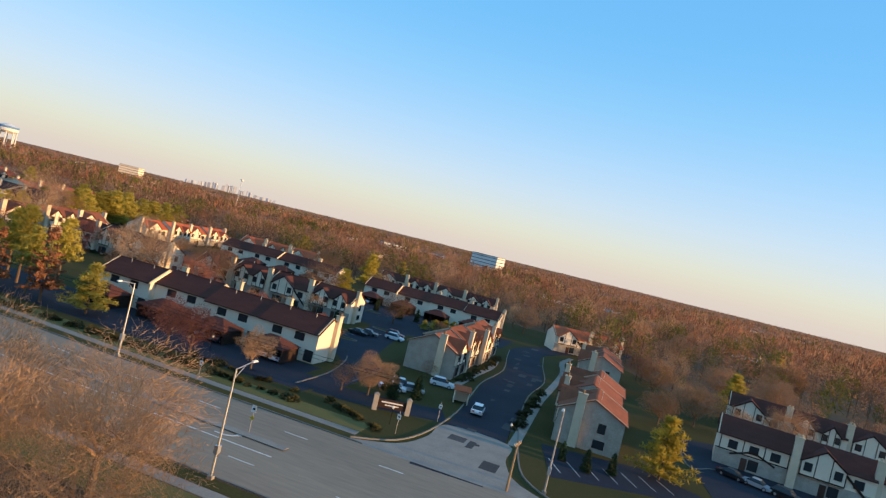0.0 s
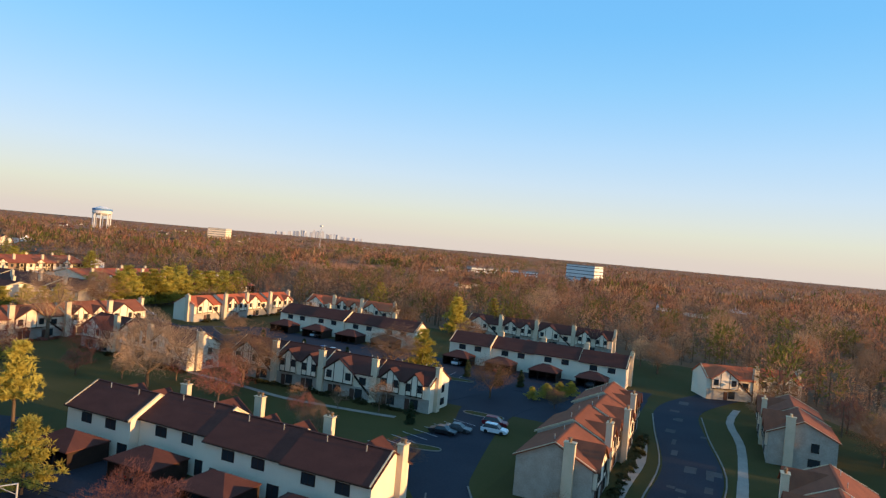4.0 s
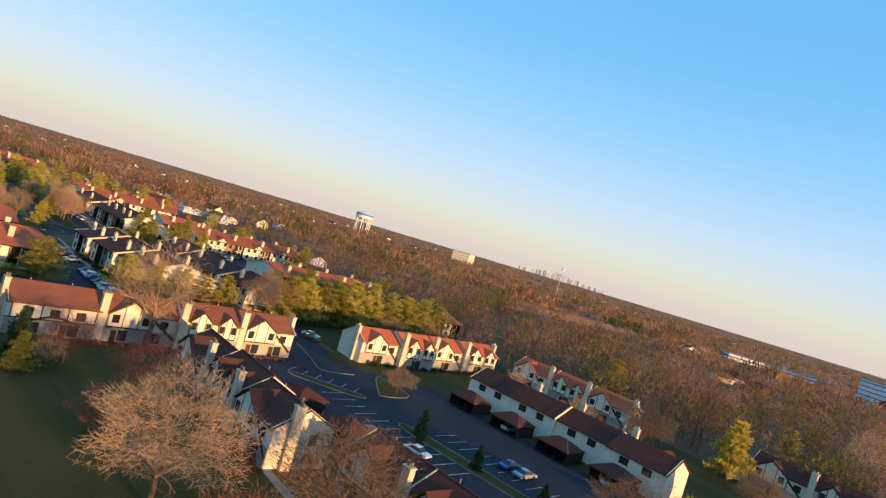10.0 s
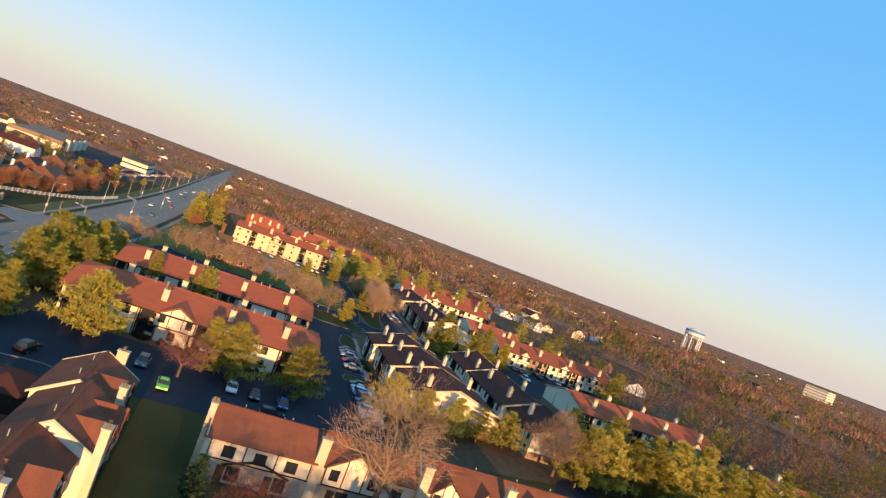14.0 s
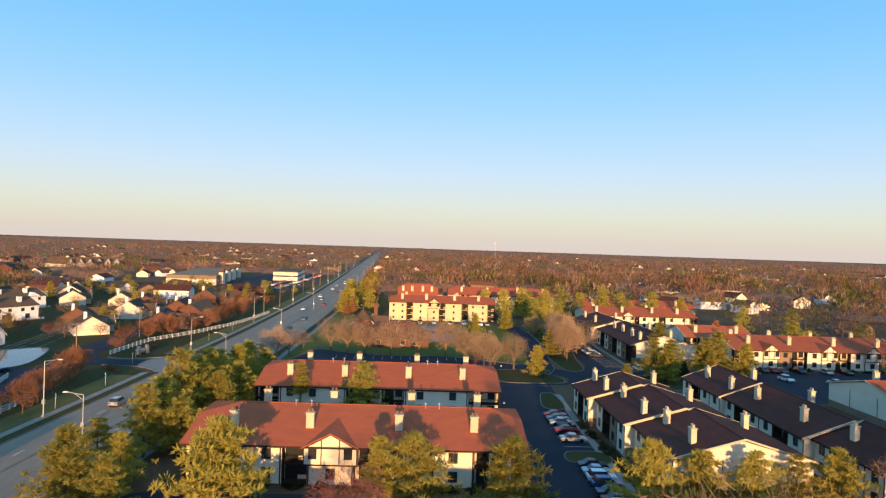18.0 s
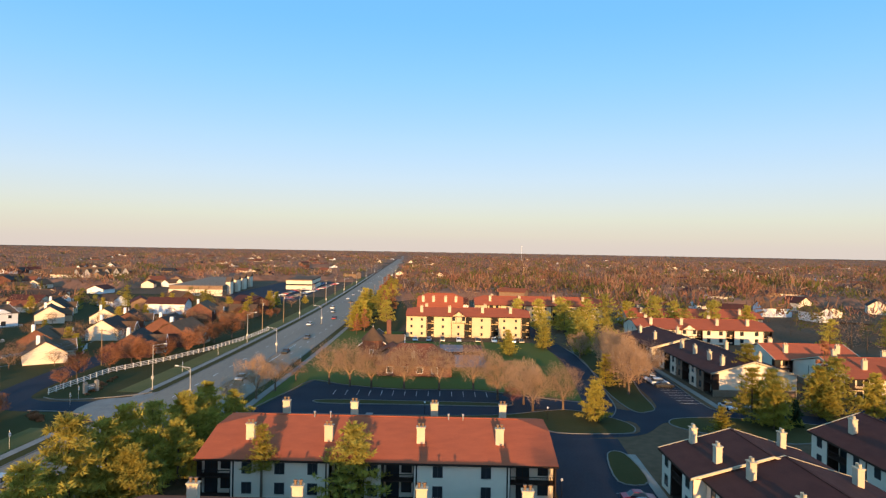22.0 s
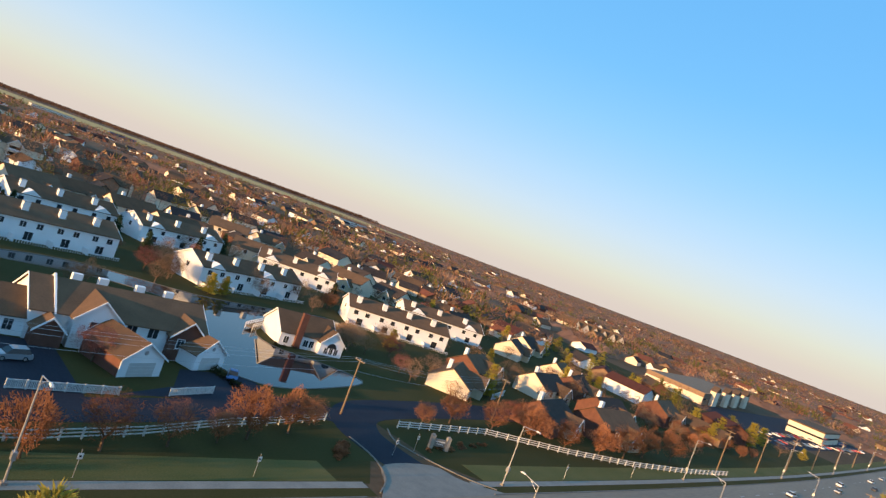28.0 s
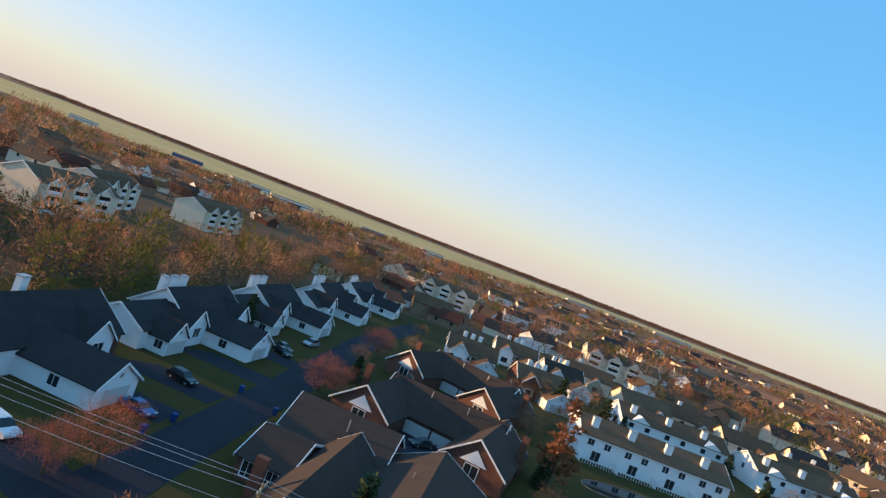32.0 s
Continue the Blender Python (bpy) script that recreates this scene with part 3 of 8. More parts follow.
def town_row(x, y, ang, units, D=8.8, roof="roofd", label="", group="townhouse rows", gable_at=None, chim_end=(0, 1), base="stucco", gy=None, dz=0.0, lower="stone"):
    """A stepped row of two-storey half-timbered townhouses. The front looks to local -y, the carport side to +y; x, y is the
    middle of the front wall's start. units: (width, step back, lift) one by one along local x."""
    row = thing("townhouse_row", pose(x, y, 0, 0, 0, ang), label, "townhouse", group)
    x0 = 0.0
    n = len(units)
    for i, (w, off, lift) in enumerate(units):
        x1, y0, y1 = x0 + w, off, off + D
        ym, e, r = (y0 + y1) / 2, EAVE + lift, RIDGE + lift
        part("wall", Geo().prism_x(x0, x1, [(y0, -0.3), (y1, -0.3), (y1, e), (ym, r), (y0, e)]), base, row)
        part("ground_floor_facing", Geo().box(x0 + 0.05, x1 - 0.05, y0 - 0.12, y0, 0, 2.55), lower, row)
        hang = 0.45
        k = (r - e) / (D / 2)
        for side, name in ((0, "front_roof"), (1, "back_roof")):
            g = Geo()
            xa, xb = x0 - (0.3 if i == 0 else 0), x1 + (0.3 if i == n - 1 else 0)
            if side == 0:
                roof_slab(g, xa, xb, y0 - hang, e - hang * k + 0.2, ym, r + 0.2)
            else:
                g.slab([(xa, ym, r + 0.2), (xb, ym, r + 0.2), (xb, y1 + hang, e - hang * k + 0.2), (xa, y1 + hang, e - hang * k + 0.2)], 0.16)
            part(name, g, roof, row)
        if close_by(row):
            part("ridge_cap", Geo().box(x0, x1, ym - 0.18, ym + 0.18, r + 0.19, r + 0.25), roof, row)
        # cream verge boards where a unit stands proud of its neighbour and at the ends
        for xe, show in ((x0, True), (x1, i == n - 1)):
            if show:
                g = Geo()
                for ya, yb in ((y0 - hang, ym), (y1 + hang, ym)):
                    za, zb = e - hang * k + 0.02, r + 0.02
                    g.solid([(xe - 0.09, ya, za), (xe + 0.09, ya, za), (xe + 0.09, yb, zb), (xe - 0.09, yb, zb)],
                            [(xe - 0.09, ya, za + 0.27), (xe + 0.09, ya, za + 0.27), (xe + 0.09, yb, zb + 0.27), (xe - 0.09, yb, zb + 0.27)])
                part("verge_board", g, "verge_board", row)
        # carport side
        for fx in (0.3, 0.68):
            window(row, x0 + fx * w, y1, e - 1.75, 1.7, 1.15, 180)
        if close_by(row):
            part("back_door", Geo().box(x0 + 0.86 * w - 0.5, x0 + 0.86 * w + 0.5, y1, y1 + 0.06, 0, 2.1), "door", row)
            window(row, x0 + 0.1 * w, y1, 0.3, 1.5, 1.8, 180, name="patio_window")
        if close_by(row):
            part("gutter", Geo().box(x0, x1, y1 + hang - 0.02, y1 + hang + 0.1, e - hang * k + 0.02, e - hang * k + 0.14), "timber", row)
        # front
        kind = (gable_at or "gw" * 9)[i % 9] if gable_at else ("g" if i % 2 == 0 else "s")
        if kind in "gG":
            front_gable(row, x0 + 0.36 * w, y0, 0.56 * w, e - 0.2, r - 0.25, ym, roof)
            g = Geo()
            strip(g, x0 + 0.40 * w, r - 0.6, x0 + 0.98 * w, 1.2, y0 - 0.14, 0.42)
            part("barge_timber", g, "timber", row)
            window(row, x0 + 0.8 * w, y0, 3.2, 1.3, 1.25, 0)
        elif kind == "s":
            front_gable(row, x0 + 0.3 * w, y0, 0.34 * w, e + 0.1, r - 0.5, ym, roof)
            front_gable(row, x0 + 0.74 * w, y0, 0.3 * w, e - 0.1, r - 0.7, ym, roof)
        else:
            for fx in (0.22, 0.5, 0.78):
                window(row, x0 + fx * w, y0, 3.2, 1.3, 1.25, 0)
            g = Geo()
            for fx in (0.05, 0.36, 0.64, 0.95):
                strip(g, x0 + fx * w, 2.6, x0 + fx * w, e, y0, 0.16)
            strip(g, x0, 2.7, x1, 2.7, y0, 0.2)
            strip(g, x0 + 0.2 * w, 2.2, x0 + 0.5 * w, 3.6, y0 - 0.2, 0.3)
            strip(g, x0 + 0.8 * w, 2.2, x0 + 0.5 * w, 3.6, y0 - 0.2, 0.3)
            part("half_timbering", g, "timber", row)
        for fx in (0.2, 0.62) if close_by(row) else (0.4,):
            part("front_door", Geo().box(x0 + fx * w - 0.5, x0 + fx * w + 0.5, y0 - 0.18, y0 - 0.12, 0, 2.1), "door", row)
            window(row, x0 + fx * w + 1.5, y0 - 0.12, 0.5, 1.4, 1.6, 0, name="patio_window")
        if i > 0 or chim_end[0] == 2:
            chimney(row, x0 + 0.1, y0 - 0.35, 1.25, 0.85, 0, r + 0.7)
        for fx in (0.25, 0.7) if close_by(row) else ():
            part("vent_pipe", Geo().tube((x0 + fx * w, ym + 0.8, r - 0.5), (x0 + fx * w, ym + 0.8, r + 0.45), 0.07, 0.07), "metal", row)
        x0 = x1
    if chim_end[1]:
        w, off, lift = units[-1]
        chimney(row, x0 + 0.35, off + D * 0.3, 0.8, 1.4, 0, RIDGE + lift + 0.6)
        window(row, x0, off + D * 0.68, 3.2, 1.0, 1.3, 90)
        window(row, x0, off + D * 0.68, 0.8, 1.6, 1.1, 90)
    if chim_end[0] == 1:
        w, off, lift = units[0]
        chimney(row, -0.35, off + D * 0.3, 0.8, 1.4, 0, RIDGE + lift + 0.6)
    return row


def carport(x, y, ang, w=6.9, d=6.0, label="brown timber carport with a shingled hip roof"):
    """Opens to local -y; x, y is the middle of its open side."""
    c = thing("carport", pose(x, y + 1.4 * math.cos(radians(ang)), 0, 0, 0, ang), label, "carport", "carports")
    h, p, o = 2.45, 3.95, 0.35
    a = [(-w / 2 - o, -o, h), (w / 2 + o, -o, h), (w / 2 + o, d, h), (-w / 2 - o, d, h)]
    rl, rr = (-w / 2 + 2.6, d * 0.5, p), (w / 2 - 2.6, d * 0.5, p)
    for name, q in (("front_slope", [a[0], a[1], rr, rl]), ("back_slope", [a[2], a[3], rl, rr]), ("side_slope", [a[1], a[2], rr]), ("side_slope", [a[3], a[0], rl])):
        part(name, Geo().slab(q, 0.14), "roofd", c)
    for s in (-1, 1):
        part("side_wall", Geo().box(s * w / 2 - 0.08, s * w / 2 + 0.08, 0.1, d, 0, h - 0.02), "timber", c)
        part("post", Geo().box(s * w / 6 - 0.09, s * w / 6 + 0.09, 0.05, 0.23, 0, h - 0.12), "timber", c)
    part("back_wall", Geo().box(-w / 2 + 0.08, w / 2 - 0.08, d - 0.15, d, 0, h - 0.02), "timber", c)
    part("beam", Geo().box(-w / 2 - 0.1, w / 2 + 0.1, 0.02, 0.26, h - 0.36, h - 0.14), "timber", c)
    return c


U = 12.0
BEIGE = "half-timbered beige stucco townhouse row with red-brown shingle roofs"
WHITE = "cream stucco townhouse row with dark red shingle roofs and carports"
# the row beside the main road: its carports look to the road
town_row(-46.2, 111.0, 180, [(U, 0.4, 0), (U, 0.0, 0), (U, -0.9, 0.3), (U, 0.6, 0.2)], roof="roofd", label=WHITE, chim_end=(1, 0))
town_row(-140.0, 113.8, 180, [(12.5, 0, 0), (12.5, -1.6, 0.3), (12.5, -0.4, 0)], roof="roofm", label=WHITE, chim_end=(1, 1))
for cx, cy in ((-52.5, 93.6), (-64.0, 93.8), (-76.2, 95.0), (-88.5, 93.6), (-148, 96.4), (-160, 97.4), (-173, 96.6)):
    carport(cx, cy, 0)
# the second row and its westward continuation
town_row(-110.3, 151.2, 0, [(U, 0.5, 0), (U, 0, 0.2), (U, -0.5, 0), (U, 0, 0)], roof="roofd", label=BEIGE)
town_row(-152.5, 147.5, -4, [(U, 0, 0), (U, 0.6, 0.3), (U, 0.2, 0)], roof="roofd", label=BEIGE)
for cx in (-70, -83, -95, -124, -138):
    carport(cx, 167.6, 180)
# the third row: carports look to the lot, timbered fronts to the north
town_row(-96.5, 222.5, 180, [(12.5, 0.4, 0), (12.5, -0.6, 0), (12.5, 0, 0.2), (12.5, -0.8, 0)], roof="roofd", label=WHITE, chim_end=(0, 0))
town_row(-34.5, 216.3, 180, [(U, 0, 0), (U, -0.6, 0.2), (U, -0.9, 0), (U, 0.2, 0.2)], roof="roofd", label=WHITE, chim_end=(1, 0))
for cx, cy in ((-104, 205.2), (-116, 204.8), (-128, 204.6), (-140, 204.4), (-42, 199.3), (-54, 199.3), (-66, 199.2), (-78, 199.3)):
    carport(cx, cy, 0)
# rows along the wood
town_row(-98.5, 259.5, 0, [(U + 1, 0.6, 0), (U + 1, 0, 0.2), (U + 1, 0.3, 0), (U + 1, 0, 0)], roof="roofd", label=BEIGE)
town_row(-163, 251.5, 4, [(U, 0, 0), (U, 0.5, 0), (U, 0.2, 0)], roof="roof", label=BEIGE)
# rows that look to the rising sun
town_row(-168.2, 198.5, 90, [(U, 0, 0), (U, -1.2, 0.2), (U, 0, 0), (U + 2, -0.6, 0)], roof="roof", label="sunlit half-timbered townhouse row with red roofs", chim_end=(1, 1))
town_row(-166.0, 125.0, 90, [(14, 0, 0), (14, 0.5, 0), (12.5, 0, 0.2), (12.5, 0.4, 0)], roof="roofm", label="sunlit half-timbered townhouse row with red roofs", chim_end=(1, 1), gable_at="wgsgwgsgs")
# rows beside the estate drive
town_row(-26.6, 122.8, 90, [(U, 0, 0), (U, 0.5, 0.3), (U, -0.3, 0), (U, 0.4, 0.2)], D=10.0, roof="roofm", base="stone", label="stone-faced townhouse row with red shingle roofs beside the drive", chim_end=(1, 0))
town_row(-4.3, 138.5, -90, [(U, 0, 0), (U, -0.6, 0.4), (U, 0.4, 0)], D=10.2, roof="roofm", base="stone", label="stone-faced townhouse row with red shingle roofs beside the drive", chim_end=(0, 1))
town_row(-5.3, 190.0, -90, [(U + 1, 0, 0), (U + 1, 0.5, 0)], D=10.2, roof="roofm", base="stone", label="stone-faced townhouse row with red shingle roofs beside the drive", chim_end=(0, 1))
town_row(-16.0, 213.5, 25, [(U, 0, 0), (U, 0.5, 0)], roof="roof", label="cream townhouse row with red roofs at the end of the drive")
town_row(22.5, 122.5, -8, [(U, 0, 0), (U, -0.6, 0), (U, 0.2, 0), (U, 0, 0)], roof="roofd", label=BEIGE, gable_at="wgwgwgwgw")
town_row(30.0, 162.0, -8, [(U, 0, 0), (U, -0.6, 0), (U, 0.2, 0)], roof="roofd", label=BEIGE)


# ---- apartments ----
def stacks(w):
    """Where the stacks of windows stand on a panel of width w, as shares of it."""
    n = max(1, round(w / 5.2))
    return [(i + 0.5) / n for i in range(n)]


def apartment(x, y, ang, L, D, label, roof="roof", storeys=2, ridge=None, hips=(4.0, 4.0), bays="wbwgbwgwbw", chims=(0.12, 0.35, 0.62, 0.85), steps=(), lower="stucco", group="apartment blocks", wall="stucco"):
    """A long apartment block. The front looks to local -y; x, y is the start of the front wall. bays: w panel with windows,
    b recessed balcony, g gabled bay, p plain brick."""
    h = 2.7 * storeys
    r = ridge or h + 2.9
    b = thing("apartment_block", pose(x, y, 0, 0, 0, ang), label, "apartment block", group)
    if " " in bays:
        plan = [(v[0], float(v[1:])) for v in bays.split()]
    else:
        plan = [(v, L / len(bays)) for v in bays]
    # walls: front bays, then the body behind them
    part("wall", Geo().prism_x(0, L, [(1.6, -0.3), (D, -0.3), (D, h), (1.6, h)]), wall, b)
    for s, hip in ((0, hips[0]), (1, hips[1])):
        xe = s * L
        g = Geo()
        zt = h + (r - h) * (0.75 if hip else 1)
        yt = D / 2 * (0.75 if hip else 1)
        ring = [(0, h - 0.02), (D, h - 0.02), (D - yt, zt - 0.2), (yt, zt - 0.2)] if hip else [(0, h - 0.02), (D, h - 0.02), (D / 2, r - 0.2)]
        g.prism_x(xe - 0.1 if s else xe, xe if s else xe + 0.1, ring)
        part("end_gable", g, wall, b)
        for yy in np.linspace(1.7, D - 0.2, 5) if close_by(b) else np.linspace(D * 0.35, D * 0.7, 2):
            part("end_timber", Geo().box(xe - 0.04 if s == 0 else xe, xe if s == 0 else xe + 0.04, yy - 0.08, yy + 0.08, 0, h), "timber", b)
        part("end_plinth", Geo().box(xe - 0.07 if s == 0 else xe, xe if s == 0 else xe + 0.07, 0.1, D - 0.1, -0.2, 1.6), "tanbrick", b)
    hang = 0.5
    k = (r - h) / (D / 2)
    zf = h - hang * k + 0.22
    h0, h1 = hips
    for name, sgn in (("front_roof", 0), ("back_roof", 1)):
        g = Geo()
        ye = -hang if sgn == 0 else D + hang
        ymid = D / 2
        c0, c1 = 0.72, 0.72
        zc, yc = zf + (r + 0.22 - zf) * c0, ye + (ymid - ye) * c1
        ring = [(-0.3, ye, zf), (L + 0.3, ye, zf)]
        ring += [(L + 0.3, yc, zc), (L - h1, ymid, r + 0.22)] if h1 else [(L + 0.3, ymid, r + 0.22)]
        ring += [(h0, ymid, r + 0.22), (-0.3, yc, zc)] if h0 else [(-0.3, ymid, r + 0.22)]
        g.slab(ring if sgn == 0 else ring[::-1], 0.18)
        part(name, g, roof, b)
    for s, hip in ((0, h0), (1, h1)):
        if hip:
            xe, xm = (-0.3, hip) if s == 0 else (L + 0.3, L - hip)
            zc = zf + (r + 0.22 - zf) * 0.72
            ya, yb = -hang + (D / 2 + hang) * 0.72, D + hang - (D / 2 + hang) * 0.72
            q = [(xe, yb, zc), (xe, ya, zc), (xm, D / 2, r + 0.22)]
            part("hip_roof", Geo().slab(q if s == 0 else q[::-1], 0.18), roof, b)
    part("ridge_cap", Geo().box(h0, L - h1, D / 2 - 0.2, D / 2 + 0.2, r + 0.2, r + 0.28), roof, b)
    part("fascia", Geo().box(-0.3, L + 0.3, -hang - 0.06, -hang, zf - 0.3, zf - 0.02), "timber", b)
    part("soffit", Geo().box(-0.2, L + 0.2, -hang, 1.6, h - 0.06, h - 0.02), "timber", b)
    xb = 0.0
    for c, bw in plan:
        xa, xb = xb, xb + bw
        if c == "b":
            for s in range(storeys):
                z = s * 2.7
                part("balcony_deck", Geo().box(xa, xb, 0.05, 1.6, z + (0.0 if s else -0.1), z + 0.16), "timber", b)
                if s:
                    g = Geo().box(xa, xb, 0.06, 0.14, z + 1.0, z + 1.08)
                    for xx in np.arange(xa + 0.1, xb, 0.28):
                        g.box(xx, xx + 0.06, 0.07, 0.13, z + 0.16, z + 1.0)
                    part("balcony_rail", g, "timber", b)
                window(b, xa + bw * 0.3, 1.6, z + 0.25, 1.6, 2.0, 0, name="patio_window")
                window(b, xa + bw * 0.75, 1.6, z + 0.9, 1.2, 1.2, 0)
            part("divider", Geo().box(xa - 0.06, xa + 0.06, 0.02, 1.6, 0, h - 0.06), "timber", b)
            part("divider", Geo().box(xb - 0.06, xb + 0.06, 0.02, 1.6, 0, h - 0.06), "timber", b)
        else:
            mt = "tanbrick" if c == "p" else wall
            part("bay_wall", Geo().box(xa + 0.06, xb - 0.06, 0, 1.6, -0.2, h - 0.06), mt, b)
            if c == "g":
                front_gable(b, (xa + xb) / 2, 0.0, bw * 1.15, h - 0.1, h + 1.9, D * 0.4, roof, wall, low=h - 2.6)
            for s in range(storeys):
                if c == "g" and s == storeys - 1:
                    continue
                for fx in stacks(bw):
                    window(b, xa + fx * bw, 0.0, s * 2.7 + 0.85, 1.15 if storeys < 3 else 0.8, 1.35 if storeys < 3 else 1.0, 0, trim="patch" if storeys < 3 else "verge_board")
            posts = [(xa + fx * bw, 0.2) for fx in ((0.03, 0.97) if close_by(b) else (0.97,))]
            g = Geo()
            for px, pw in posts:
                strip(g, px, 0, px, h - 0.1, 0.0, pw)
                part("bay_timber", g, "timber", b)
                g = Geo()
    for n, f in enumerate(chims):
        yc = D * 0.2
        zr = h + k * yc
        chimney(b, f * L, yc, 1.15, 0.8, zr - 0.4, zr + 2.3)
        if D > 20 or n % 2 == 0:
            chimney(b, f * L + 1.5, D - yc, 1.15, 0.8, zr - 0.4, zr + 2.3)
    # cream verge boards along the gable ends
    for s, hip in ((0, h0), (1, h1)):
        if not hip:
            xe = L + 0.3 if s else -0.3
            for ya in (-hang, D + hang):
                part("verge_board", Geo().solid([(xe - 0.1, ya, zf - 0.2), (xe + 0.1, ya, zf - 0.2), (xe + 0.1, D / 2, r + 0.02), (xe - 0.1, D / 2, r + 0.02)],
                                                [(xe - 0.1, ya, zf + 0.06), (xe + 0.1, ya, zf + 0.06), (xe + 0.1, D / 2, r + 0.28), (xe - 0.1, D / 2, r + 0.28)]), "verge_board", b)
    for f in (0.28, 0.33, 0.7, 0.745) if close_by(b) else ():
        part("roof_vent", Geo().tube((f * L, D / 2 - 0.7, r - 0.3), (f * L, D / 2 - 0.7, r + 0.75), 0.1, 0.1).tube((f * L, D / 2 - 0.7, r + 0.75), (f * L, D / 2 - 0.7, r + 0.95), 0.2, 0.17), "metal", b)
    return b


AP = "two-storey apartment block with cream panels and an orange-red shingle roof"
APD = "two-storey apartment block with cream panels and a red shingle roof toned down for shade"
# front looks to +x: local x runs along +y
apartment(-215.8, 92.8, 90, 48.6, 23.5, AP, bays="b5 w9 b3.5 g6.6 b5 g6 w6 b4.5 w3", hips=(5, 4))
apartment(-253.2, 93.2, 90, 48.4, 23.5, AP, bays="b4.5 w13.4 b4.6 w2.6 b4.2 w13 b6.1", hips=(5, 4))
# roofd here carries the shade of these north and south slopes in its colour
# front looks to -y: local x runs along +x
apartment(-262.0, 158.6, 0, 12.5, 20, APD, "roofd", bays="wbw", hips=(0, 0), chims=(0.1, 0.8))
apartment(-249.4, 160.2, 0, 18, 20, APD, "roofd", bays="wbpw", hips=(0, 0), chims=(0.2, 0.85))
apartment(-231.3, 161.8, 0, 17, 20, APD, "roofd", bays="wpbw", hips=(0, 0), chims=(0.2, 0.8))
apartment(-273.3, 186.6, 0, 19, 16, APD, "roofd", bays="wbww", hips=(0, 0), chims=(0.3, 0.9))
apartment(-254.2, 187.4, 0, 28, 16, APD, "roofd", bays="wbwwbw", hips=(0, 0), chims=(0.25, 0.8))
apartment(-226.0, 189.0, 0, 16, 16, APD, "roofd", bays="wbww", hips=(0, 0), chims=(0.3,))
apartment(-319.2, 220.6, 90, 54, 25, AP, bays="bwgpbwgbwgpb", hips=(0, 0), chims=(0.12, 0.36, 0.62, 0.88))
apartment(-247.5, 220.5, 90, 50, 25, AP, bays="bwgpbwgbwgpb", hips=(0, 0), chims=(0.12, 0.36, 0.62, 0.88))
apartment(-211.5, 234.0, 90, 44, 22, AP, bays="bwgpbwgbwb", hips=(0, 0))
apartment(-362.0, 189.8, 0, 40, 20, APD, "roofd", bays="wbwpbwpb", hips=(0, 0), chims=(0.2, 0.45, 0.7, 0.9))
apartment(-394.0, 187.5, 0, 32, 20, APD, "roofd", bays="wbwpbw", hips=(0, 0), chims=(0.2, 0.7))
apartment(-410.0, 197.0, 90, 50, 20, "two-storey apartment block, sunlit cream panels under a red roof", storeys=2, bays="w7 b2.6 w7 g5 b2.6 w9 b2.8 w11 b3", hips=(3, 3))
apartment(-345.0, 216.0, 90, 24, 20, AP, bays="bwpbw", hips=(0, 0), chims=(0.2, 0.8))
apartment(-415.6, 109.8, 90, 47.4, 17, "three-storey apartment block, sunlit cream panels under a red roof", wall="panel", storeys=3, ridge=10.6, bays="w8 b2.6 w7 g5 b2.6 w7.6 b2.6 w9 b3", hips=(4, 4))
apartment(-452.0, 112.0, 90, 20, 17, "three-storey apartment block with a red roof", wall="panel", storeys=3, ridge=13.6, bays="wbwbw", hips=(4, 4))
apartment(-470.0, 138.0, 90, 60, 17, "three-storey apartment block with a red roof", wall="panel", storeys=3, ridge=11.6, bays="wbwbwwbwbw", hips=(4, 4))
apartment(-455.0, 205.0, 90, 60, 17, "apartment block with a red roof among trees", storeys=2, bays="wbwbwwbwbw", hips=(4, 4))


# ---- ground, roads and lots ----
def sheet(name, pts, z, material, label, category, kind="structure"):
    """A flat piece of ground with a closed outline, 6 cm thick."""
    return single(name, Geo().solid([(x, y, z - 0.06) for x, y in pts], [(x, y, z) for x, y in pts]), material, label, category, kind=kind)


def ribbon(pts, w, z):
    """A strip of width w along a polyline."""
    g = Geo()
    p = [Vector((x, y, 0)) for x, y in pts]
    left, right = [], []
    for i, q in enumerate(p):
        d = (p[min(i + 1, len(p) - 1)] - p[max(i - 1, 0)]).normalized()
        n = Vector((-d.y, d.x, 0)) * w / 2
        left.append(q + n), right.append(q - n)
    for r, l in zip(right, left):
        g.v += [(r.x, r.y, z), (l.x, l.y, z), (l.x, l.y, z - 0.05), (r.x, r.y, z - 0.05)]
    for i in range(len(p) - 1):
        a, b = 4 * i, 4 * i + 4
        g.f += [(a, b, b + 1, a + 1), (a + 1, b + 1, b + 2, a + 2), (a + 2, b + 2, b + 3, a + 3), (a + 3, b + 3, b, a)]
    n = 4 * (len(p) - 1)
    g.f += [(0, 1, 2, 3), (n + 3, n + 2, n + 1, n)]
    return g


def smooth(pts, n=6, closed=False):
    """A rounded curve through the points."""
    out, k = [], len(pts)
    for i in range(k if closed else k - 1):
        a, b, c, d = ((Vector(pts[(i + s) % k]) if closed else Vector(pts[max(0, min(k - 1, i + s))])) for s in (-1, 0, 1, 2))
        for j in range(n):
            t = j / n
            out.append(tuple(0.5 * (2 * b + (c - a) * t + (2 * a - 5 * b + 4 * c - d) * t * t + (3 * b - a - 3 * c + d) * t ** 3)))
    if not closed:
        out.append(tuple(pts[-1]))
    return out


